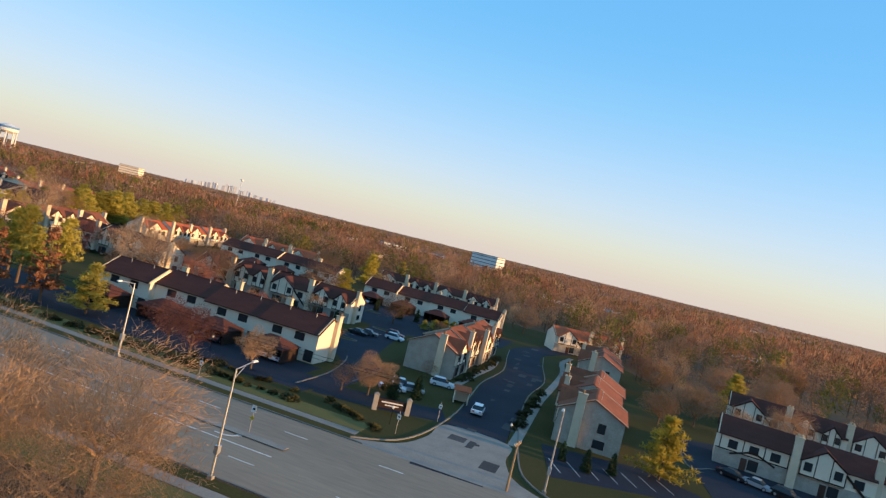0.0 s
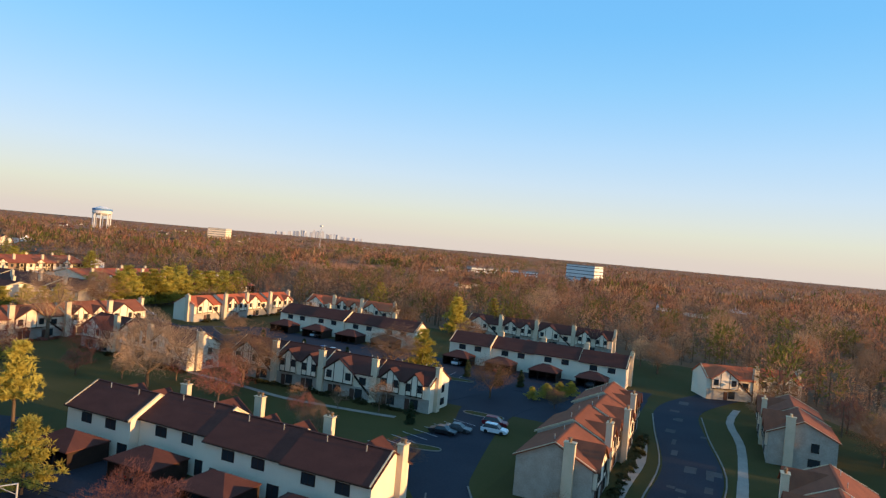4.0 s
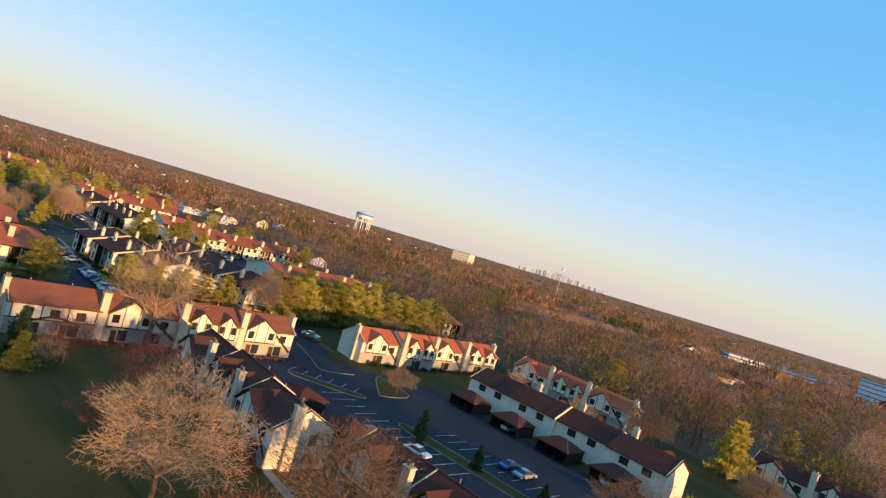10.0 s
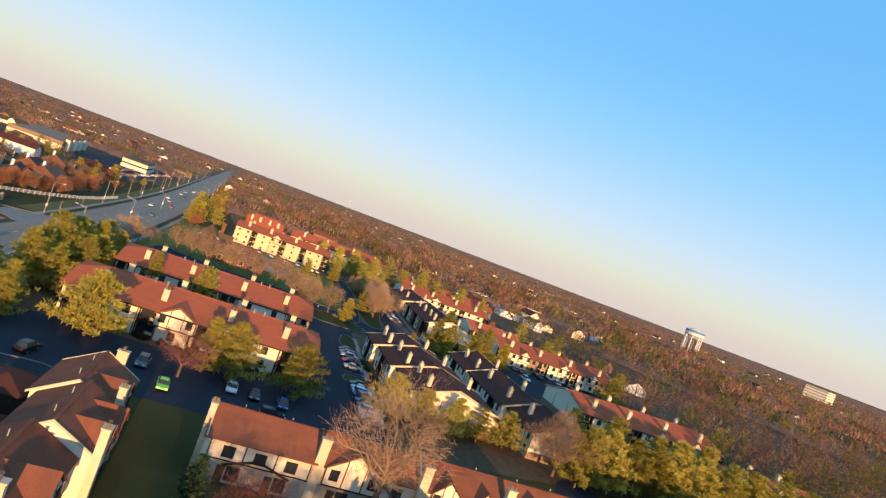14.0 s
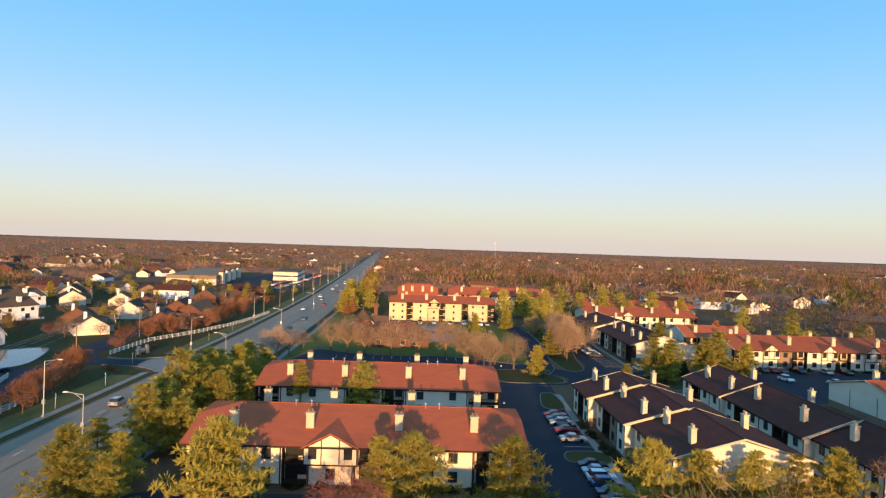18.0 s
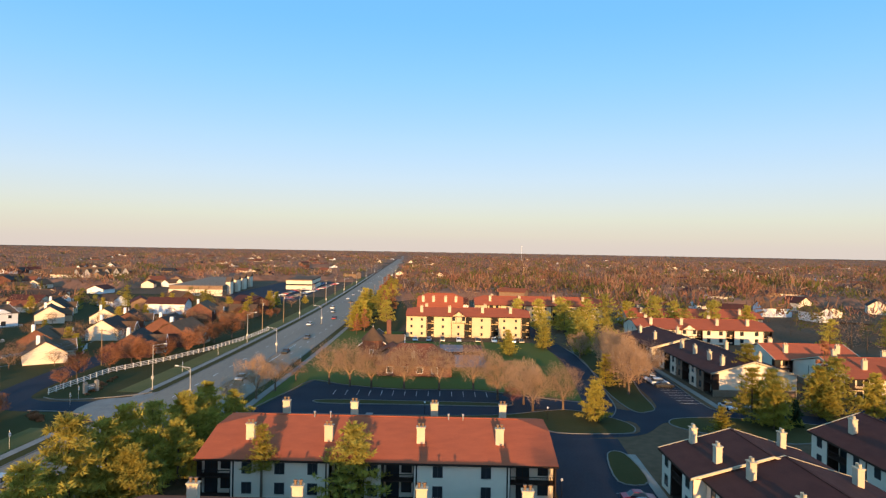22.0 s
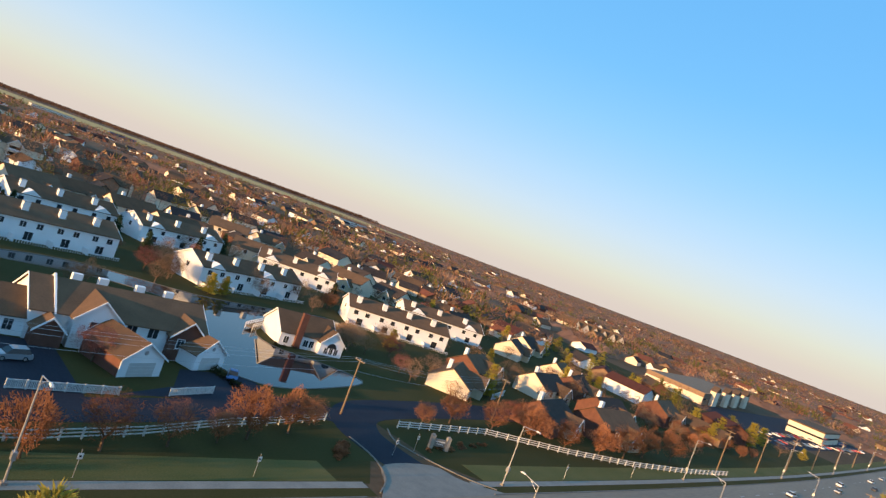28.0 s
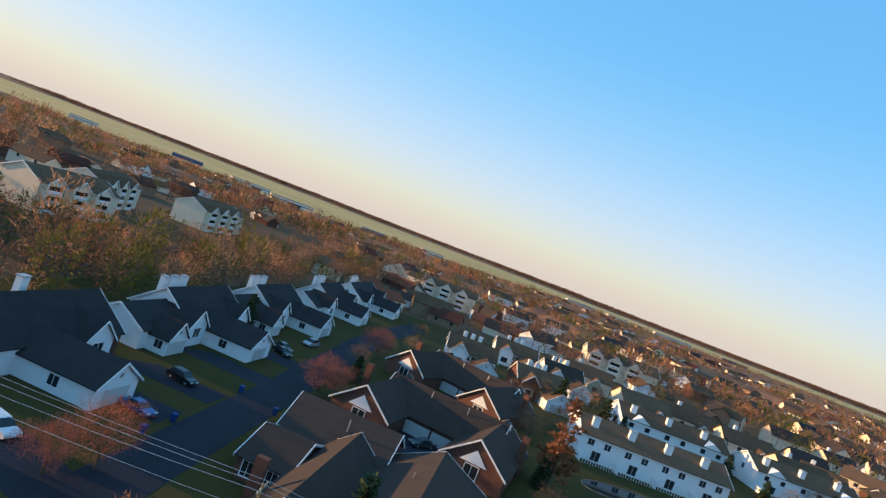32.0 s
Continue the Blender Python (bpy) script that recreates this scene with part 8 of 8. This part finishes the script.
def crown_mesh(name, places, mat_name, seed, n, thin):
    """Many far crowns as one mesh of upright twig fans; places: (x, y, radius, height)."""
    rs = np.random.RandomState(seed)
    c = np.repeat(np.array(places), n, axis=0)
    m = len(c)
    u = rs.normal(size=(m, 3))
    u /= np.linalg.norm(u, axis=1)[:, None]
    rr = rs.uniform(0.15, 1.0, m) ** 0.5
    base = np.stack([c[:, 0] + u[:, 0] * rr * c[:, 2], c[:, 1] + u[:, 1] * rr * c[:, 2], c[:, 3] * (0.55 + 0.36 * u[:, 2] * rr)], 1)
    d = u * 0.55 + rs.normal(size=(m, 3)) * 0.3 + [0, 0, 0.75]
    d /= np.linalg.norm(d, axis=1)[:, None]
    side = np.cross(d, rs.normal(size=(m, 3)))
    side /= np.linalg.norm(side, axis=1)[:, None]
    L = (c[:, 3] * rs.uniform(0.16, 0.36, m))[:, None]
    V = np.stack([base - side * L * thin, base + side * L * thin, base + d * L], 1).reshape(-1, 3)
    me = bpy.data.meshes.new(name)
    me.vertices.add(len(V))
    me.vertices.foreach_set("co", V.astype(np.float32).ravel())
    me.loops.add(len(V))
    me.loops.foreach_set("vertex_index", np.arange(len(V), dtype=np.int32))
    me.polygons.add(m)
    me.polygons.foreach_set("loop_start", np.arange(0, len(V), 3, dtype=np.int32))
    me.materials.append(M[mat_name])
    me.update()
    me.validate()
    return me


def thicket_mesh(name, mat_name, seed, d0, d1, rings, spokes, height):
    """The closed lower wood between the far crowns, as one uneven sheet with gaps where nothing grows."""
    rs = np.random.RandomState(seed)
    v, on = [], []
    for i in range(rings):
        d = d0 * (d1 / d0) ** (i / (rings - 1))
        for j in range(spokes):
            a = 2 * math.pi * (j + rs.uniform(-0.4, 0.4)) / spokes
            x, y = -120 + d * math.cos(a), 110 + d * math.sin(a)
            h = height(x, y)
            on.append(h > 0)
            v.append((x, y, h * rs.uniform(0.75, 1.2) if h > 0 else -0.6))
    f = []
    for i in range(rings - 1):
        for j in range(spokes):
            q = (i * spokes + j, i * spokes + (j + 1) % spokes, (i + 1) * spokes + (j + 1) % spokes, (i + 1) * spokes + j)
            if any(on[k] for k in q):
                f.append(q[::-1])
    me = mesh_of(name, v, f, M[mat_name])
    me.polygons.foreach_set("use_smooth", np.ones(len(f), dtype=bool))
    return me


def built(x, y):
    """Whether a place is kept free of woods."""
    if -480 < x < 70 and 40 < y < 160:
        return True
    if -480 < x < 20 and 40 < y < 262 and not (-190 < x < -175 and y > 225):
        return x > -478 and not (x > -8 and y > 195)
    if -470 < x < -164 and -160 < y < 60:
        return True
    if -116 < x < -40 and -260 < y < 0:
        return True
    if 0 <= x < 80 and 90 < y < 172:
        return True
    if abs(y - road_y(x)) < 22 and x > -2500:
        return True
    if -60 < x < 60 and -40 < y < 60:
        return True
    if -790 < x < -555 and -80 < y < 40:
        return True
    return False


def field_edge(x):
    """The northern edge of the open fields to the south."""
    return -1400 if x < -350 else -1400 + (x + 350) / 350 * 680 if x < 0 else -720 + 0.08 * x


def in_fields(x, y):
    return -1900 < x < 1900 and -2350 < y < field_edge(x)


rs = np.random.RandomState(3)
near_w, near_g = [], []
for _ in range(21000):
    a = rs.uniform(-math.pi, math.pi)
    d = 120 + 4300 * rs.uniform() ** 1.35
    x, y = -120 + d * math.cos(a), 110 + d * math.sin(a)
    if d > 420 or built(x, y):
        continue
    cl = noise.noise(Vector((x * 0.006, y * 0.006, 1.7))) + 0.5 * noise.noise(Vector((x * 0.02, y * 0.02, 4.2)))
    if cl < (-0.34 if y < -60 else -0.42):
        continue
    (near_g if rs.uniform() < (0.15 if y > 100 else 0.22) else near_w).append((x, y, rs.uniform(0.6, 1.5) * (0.5 if x > 15 and y < 230 else 1)))
# unseen wood along the main road east of the estate, added to shade the drive
for _ in range(60):
    x = rs.uniform(40, 150)
    y = road_y(x) + rs.choice((-1, 1)) * rs.uniform(17, 34)
    (near_g if rs.uniform() < 0.25 else near_w).append((x, y, rs.uniform(0.4, 0.7)))
# the belt of wood behind the lane's houses, and the thick wood north of the estate
for _ in range(330):
    x, y = rs.uniform(-163, -118), rs.uniform(-260, 60)
    (near_g if rs.uniform() < 0.08 else near_w).append((x, y, rs.uniform(0.6, 0.95)))
for _ in range(900):
    x, y = rs.uniform(-330, 190), rs.uniform(170, 480)
    if not built(x, y):
        (near_g if rs.uniform() < 0.12 else near_w).append((x, y, rs.uniform(0.8, 1.3) * (0.55 if x > 15 and y < 230 else 1)))
for name, pl, mt, n, tall, wide, blade, thin in (*(("woodland", near_w[k::4], f"wood_near{k}", 175, 11.5, 4.2, 1.15, 0.055) for k in range(4)), ("evergreens", near_g, "green_far", 240, 10.5, 3.4, 1.1, 0.14)):
    single(name, clump_mesh(name, pl, mt, 5, n, tall, wide, blade, thin), None, "bare brown woodland behind the houses" if name == "woodland" else "scattered evergreens in the woodland", "woodland", kind="stuff")
# trunks of the nearer wood
g = Geo()
for x, y, s in near_w:
    g.tube((x, y, 0), (x, y, 7.5 * s), 0.2 * s, 0.08 * s, 4)
if near_w:
    single("woodland_trunks", g, "bark", "bare trunks in the near woodland", "woodland", kind="stuff")


CLEAR = []


def far_house(x, y, ang, L, D, h, rise, wall, roof, label):
    CLEAR.append((x, y, L, 6))
    f = thing("distant_house", pose(x, y, 0, 0, 0, ang), label, "house", "distant houses")
    part("wall", Geo().prism_x(-L / 2, L / 2, [(-D / 2, 0), (D / 2, 0), (D / 2, h), (0, h + rise), (-D / 2, h)]), wall, f)
    facing = math.cos(radians(ang)) * (y - 100) > 0
    o = 0.4
    k = rise / (D / 2)
    g = Geo()
    g.slab([(-L / 2 - o, -D / 2 - o, h - o * k + 0.2), (L / 2 + o, -D / 2 - o, h - o * k + 0.2), (L / 2 + o, 0, h + rise + 0.2), (-L / 2 - o, 0, h + rise + 0.2)], 0.2)
    g.slab([(-L / 2 - o, 0, h + rise + 0.2), (L / 2 + o, 0, h + rise + 0.2), (L / 2 + o, D / 2 + o, h - o * k + 0.2), (-L / 2 - o, D / 2 + o, h - o * k + 0.2)], 0.2)
    part("roof", g, roof, f)
    for fx in (-0.28, 0.22) if abs(y) < 220 and x > -430 else ():
        part("window", shared("farwin", lambda: Geo().box(-0.65, 0.65, -0.06, 0, 0, 1.3).mesh("window", M["glass"])), None, f, m=pose(fx * L, (-1 if facing else 1) * D / 2, h - 1.7, 0, 0, 0 if facing else 180))
    return f


SUBURB = {}


def suburb_house(x, y, ang, L, D, h, rise, wall, roof):
    """A house too far off to tell its parts: added to the joined suburb by material."""
    CLEAR.append((x, y, L, 6))
    m = pose(x, y, 0, 0, 0, ang)
    o, k = 0.5, rise / (D / 2)
    solids = [(wall, [(-L / 2, -D / 2, 0), (-L / 2, D / 2, 0), (-L / 2, D / 2, h), (-L / 2, 0, h + rise), (-L / 2, -D / 2, h), (L / 2, -D / 2, 0), (L / 2, D / 2, 0), (L / 2, D / 2, h), (L / 2, 0, h + rise), (L / 2, -D / 2, h)],
               [(0, 4, 3, 2, 1), (5, 6, 7, 8, 9), (0, 5, 9, 4), (1, 2, 7, 6)])]
    for q in (-1, 1):
        e = [(-L / 2 - o, q * (D / 2 + o), h - o * k), (L / 2 + o, q * (D / 2 + o), h - o * k), (L / 2 + o, 0, h + rise), (-L / 2 - o, 0, h + rise)]
        solids.append((roof, e + [(a, b, c + 0.25) for a, b, c in e], [(4, 5, 6, 7)[::q], (0, 1, 5, 4)[::q], (0, 4, 7, 3)[::q], (1, 2, 6, 5)[::q]]))
    for mt, v, f in solids:
        vs, fs = SUBURB.setdefault(mt, ([], []))
        n = len(vs)
        vs += [tuple(m @ Vector(c)) for c in v]
        fs += [tuple(n + c for c in face) for face in f]


hr = random.Random(12)
count = 0
while count < 820:
    a, d = hr.uniform(-math.pi, math.pi), 230 + 1900 * hr.random() ** 1.1
    x, y = -180 + d * math.cos(a), 90 + d * math.sin(a)
    if built(x, y) or in_fields(x, y) or (x > 120 and abs(a) < 1.0) or (y > 180 and d < 420 and x > -320):
        continue
    if y > 100 and x > -480 and hr.random() < 0.75 or y > 100 and hr.random() < 0.25:
        continue
    wall = hr.choice(("white", "stucco", "tanbrick", "brick", "stucco"))
    roof = hr.choice(("rooft", "rooft", "roofg", "roofm", "roofd"))
    two = hr.random() < 0.4
    size = (hr.choice((0, 90, 20, -25, 60)) + hr.uniform(-8, 8), hr.uniform(11, 19), hr.uniform(8, 11), 5.0 if two else 3.0, hr.uniform(2, 3.4), wall, roof)
    if d < 300:
        far_house(x, y, *size, "distant suburban house with a pitched roof")
    else:
        suburb_house(x, y, *size)
    count += 1
# closely built streets to the south-west
for i in range(24):
    for j in range(22):
        x, y = -160 - i * 31 + hr.uniform(-6, 6) - j * 6, -178 - j * 33 + hr.uniform(-6, 6)
        if built(x, y) or in_fields(x, y) or hr.random() < 0.58:
            continue
        suburb_house(x, y, (8, 98)[(i // 3 + j // 2) % 2] + hr.uniform(-9, 9), hr.uniform(12, 19), hr.uniform(8.5, 11), 5.4 if hr.random() < 0.55 else 3.2, hr.uniform(2.4, 3.6), hr.choice(("white", "stucco", "stucco", "tanbrick", "white")), hr.choice(("rooft", "roofg", "roofg", "roofs", "rooft")))
for mt, (vs, fs) in SUBURB.items():
    me = bpy.data.meshes.new("distant_suburb")
    me.from_pydata(vs, [], fs)
    me.materials.append(M[mt])
    single("distant_suburb", me, None, "pitched-roofed houses scattered through the far woodland", "houses", kind="stuff")


def block(x, y, ang, L, D, h, wall, label, bands=3, roof="concrete", category="office block"):
    CLEAR.append((x, y, L * 1.1, 110))
    b = thing("distant_block", pose(x, y, 0, 0, 0, ang), label, category, "distant blocks")
    part("wall", Geo().box(-L / 2, L / 2, -D / 2, D / 2, 0, h), wall, b)
    part("roof", Geo().box(-L / 2 - 0.2, L / 2 + 0.2, -D / 2 - 0.2, D / 2 + 0.2, h, h + 0.8), roof, b)
    for i in range(bands):
        z = h * (i + 0.45) / bands
        part("window_band", Geo().box(-L / 2 - 0.08, L / 2 + 0.08, -D / 2 - 0.08, D / 2 + 0.08, z, z + h / bands * 0.17), "glass", b)
    return b


block(-184, 880, -16, 40, 24, 22, "tankw", "white office block with dark window bands above the wood", 5)
block(-1022, 1122, 20, 40, 30, 24, "stucco", "cream office block far above the wood", 5)
block(-292, 872, 40, 95, 20, 6, "tankw", "long white low commercial building", 1, category="store")
mall = block(-650, -50, 8, 120, 34, 6, "tanbrick", "tan brick shopping centre with a flat roof and cream gabled entrances", 1, "tanbrick", "store")
for xx in (-42, -14, 12, 40):
    part("entrance_wall", Geo().box(xx - 5, xx + 5, 16, 19, 0, 8.5), "stucco", mall)
    part("entrance_roof", Geo().prism_y(15.6, 19.4, [(xx - 5.6, 8.5), (xx + 5.6, 8.5), (xx, 11.6)]), "rooft", mall)
part("end_front", Geo().box(60, 60.6, -17, 17, 0, 4.2), "stucco", mall)
block(-700, 5, 5, 60, 20, 7, "stucco", "cream shop building by the car park", 1, "rooft", "store")
sheet("car_park", [(-560, 30), (-780, 20), (-760, -30), (-580, -25)], 0.03, "asphalt", "shopping centre car park", "car park")
for i in range(6):
    far_house(-770 + i * 9, -190 - i * 4, 70, 26, 8, 6, 5, "stucco", "rooft", "row of steep cream gables in the distance")
cr = random.Random(8)
for i in range(36):
    car(-575 - (i % 18) * 10.5 + cr.uniform(-1, 1), 22 - (i // 18) * 11 + cr.uniform(-1, 1), 90 + cr.uniform(-6, 6), cr.choice(("white", "silver", "black", "grey", "red", "blue")), "far")
# apartments over the southern wood
def wood_apartment(x, y, ang, L, D=15):
    f = thing("apartment_house", pose(x, y, 0, 0, 0, ang), "three-storey cream apartment house with balconies behind the trees", "apartment house", "apartment houses")
    gabled(f, 0, L, 0, D, 8.4, 3.4, "stucco", "rooft")
    for k in np.arange(4, L - 3, 9.0):
        gabled(f, k - 3, k + 3, -1.8, D * 0.5, 8.6, 2.4, "stucco", "rooft", False, ends=(1, 0))
        g, rails = Geo(), Geo()
        for z in (0.4, 3.2, 6.0):
            g.box(k - 2.2, k + 2.2, -1.86, -1.8, z, z + 2.1)
            rails.box(k - 2.3, k + 2.3, -1.98, -1.88, z, z + 0.9)
        # near-black plates on the wall stand in for the shade inside the balconies
        part("balcony_opening", g, "dark", f)
        part("balcony_rail", rails, "white", f)
    return f


for x, y, a, L in ((-104, -20, -82, 34), (-100, -66, -95, 30), (-84, -112, -75, 34), (-96, -160, -90, 34), (-176, -250, 185, 30), (-265, -215, 185, 34)):
    wood_apartment(x, y, a, L)
# water tower
wt = thing("water_tower", pose(-1051, 857, 0), "white water tower with a blue band on the horizon", "water tower")
part("tank", Geo().tube((0, 0, 30), (0, 0, 34), 10, 16.5, 24).tube((0, 0, 34), (0, 0, 42), 16.5, 16.5, 24).tube((0, 0, 42), (0, 0, 46), 16.5, 4, 24), "tankw", wt)
part("band", Geo().tube((0, 0, 38.5), (0, 0, 42.2), 16.7, 16.7, 24), "tankb", wt)
for i in range(8):
    a = math.pi * i / 4
    part("leg", Geo().tube((14.5 * math.cos(a), 14.5 * math.sin(a), 0), (14.5 * math.cos(a), 14.5 * math.sin(a), 34), 0.9, 0.9, 6), "tankw", wt)
# far city
cr = random.Random(31)
for i in range(28):
    a = 121.0 + i * 0.27 + cr.uniform(-0.12, 0.12)
    d = 4450
    h = 24 + 34 * math.exp(-((i - 14) / 8.0) ** 2) * cr.uniform(0.15, 1.0)
    x, y = -60 + d * math.cos(radians(a)), 70 + d * math.sin(radians(a))
    w = cr.uniform(9, 22)
    t = thing("city_tower", pose(x, y, 0, 0, 0, cr.uniform(0, 40)), "hazy office tower on the skyline", "tower", "far city")
    part("wall", Geo().box(-w / 2, w / 2, -w / 2, w / 2, 0, h), "haze", t)
for x, y, h in ((-1800, 300, 44), (-572, 848, 46)):
    mast = thing("lattice_mast", pose(x, y, 0), "slender pale mast above the trees", "mast", "masts")
    g = Geo()
    for i in range(3):
        a = 2.094 * i
        g.tube((1.2 * math.cos(a), 1.2 * math.sin(a), 0), (0.3 * math.cos(a), 0.3 * math.sin(a), h), 0.14, 0.1, 4)
    part("legs", g, "tankw", mast)
    part("antenna", Geo().box(-1.6, 1.6, -1.6, 1.6, h - 3, h - 1.2), "tankw", mast)
# open fields to the south
sheet("field", [(-1900, -1400), (-350, -1400), (0, -720), (1900, -570), (1900, -2350), (-1900, -2350)], 0.2, "field", "pale open fields beyond the suburb", "field")
for x, y, a, L, w in ((230, -838, 38, 60, "tankw"), (126, -765, 36, 60, "tankw"), (20, -830, 30, 40, "blue"), (-60, -900, 30, 36, "tankw"), (-330, -1400, 20, 70, "tankw"), (-420, -1440, 15, 50, "stucco"), (-560, -1500, 10, 90, "tankw"), (-700, -1480, 5, 60, "blue"), (-980, -930, 20, 70, "tankw"), (-1080, -1065, 10, 90, "tankw"), (380, -900, 30, 50, "blue"), (520, -820, 25, 40, "tankw")):
    block(x, y, a, L, 16, 6, w, "long pale shed at the edge of the fields", 1, category="shed")


def open_ground(x, y):
    """Clearings, streets and car parks between the far woods."""
    c = noise.noise(Vector((x * 0.006, y * 0.006, 1.7))) + 0.5 * noise.noise(Vector((x * 0.02, y * 0.02, 4.2)))
    return c < (-0.34 if x > -500 or y < -100 else -0.30)


# a coarse map of the houses, so that no crown stands on a roof or close before it
HOUSES = {}
for hx, hy, hl, deep in CLEAR:
    away = Vector((-150 - hx, 100 - hy)).normalized()
    for k in range(0, int(deep), 36):
        HOUSES.setdefault((int((hx + away.x * k) // 40), int((hy + away.y * k) // 40)), []).append((hx, hy, hl, deep))


def on_house(x, y, r):
    i, j = int(x // 40), int(y // 40)
    for a in (-1, 0, 1):
        for b in (-1, 0, 1):
            for hx, hy, hl, deep in HOUSES.get((i + a, j + b), ()):
                dx, dy = x - hx, y - hy
                away = Vector((-150 - hx, 100 - hy)).normalized()
                along_view = dx * away.x + dy * away.y
                across = abs(dx * away.y - dy * away.x)
                if across < hl * 0.42 + r * 0.5 and -hl * 0.6 < along_view < hl * 0.6 + deep:
                    return True
    return False


rs = np.random.RandomState(8)
bands = {}
d = 418.0
while d < 4350:
    step = 9.0 + 0.0066 * (d - 418)
    m = int(2 * math.pi * d / step)
    for j in range(m):
        a = 2 * math.pi * (j + rs.uniform(-0.45, 0.45)) / m
        e = d + rs.uniform(-0.5, 0.5) * step
        x, y = -120 + e * math.cos(a), 110 + e * math.sin(a)
        if x > 350 and abs(math.atan2(y - 110, x + 120)) < 0.9 or built(x, y) or in_fields(x, y) or open_ground(x, y):
            continue
        suburb = y < 60 and x > -1500
        if suburb and rs.uniform() < 0.12:
            continue
        big = 1 + 0.7 * noise.noise(Vector((x * 0.016, y * 0.016, 9.0)))
        r = step * rs.uniform(0.5, 0.82) * (0.85 if suburb else 1.0)
        h = rs.uniform(8.0, 13.0) * big * (0.85 if suburb else 1.0) if d < 2000 else rs.uniform(8, 12)
        if d < 2000 and on_house(x, y, r):
            continue
        green = rs.uniform() < (0.10 if y > 100 and x > -300 else 0.30 if x > -1000 else 0.2) * (1.4 if noise.noise(Vector((x * 0.008, y * 0.008, 5.0))) > 0.1 else 0.5)
        if green:
            r, h = r * 0.75, h * 0.95
        zone = 0 if d < 900 else 1 if d < 1900 else 2
        tone = 0 if green else int(rs.choice(4, p=(0.28, 0.34, 0.16, 0.22)))
        bands.setdefault((zone, bool(green), tone), []).append((x, y, r, h))
    d += step * 0.86
for (zone, green, tone), pl in sorted(bands.items()):
    single("evergreens" if green else "woodland", crown_mesh("woodland", pl, "green_far" if green else f"wood_far{tone}", 20 + zone, (24, 9, 4)[zone], (0.11, 0.15, 0.2)[zone] * (1.6 if green else 1)), None,
           "dark green evergreens among the far woods" if green else "bare brown woodland reaching to the horizon", "woodland", kind="stuff")
# the dark ridge of wood beyond the southern fields
ridge = [(x, y, rs.uniform(18, 34), 17 + 5 * noise.noise(Vector((x * 0.0015, y * 0.0015, 3.0)))) for x, y in zip(rs.uniform(-2200, 2200, 1500), rs.uniform(-2750, -2360, 1500))]
single("woodland", crown_mesh("woodland", ridge, "wood_far0", 31, 40, 0.3), None, "dark wood along the far edge of the fields", "woodland", kind="stuff")


def thicket_height(x, y):
    if built(x, y) or in_fields(x, y) or open_ground(x, y) or on_house(x, y, 6) or y < 60 and math.hypot(x + 120, y - 110) < 560:
        return 0
    return min(1.0, max(0.05, (math.hypot(x + 120, y - 110) - 420) / 80)) * (4.6 + 1.2 * noise.noise(Vector((x * 0.011, y * 0.011, 7.0))))


single("woodland", thicket_mesh("woodland", "thicket", 8, 430, 4400, 110, 560, thicket_height), None, "brown undergrowth between the far crowns", "woodland", kind="stuff")
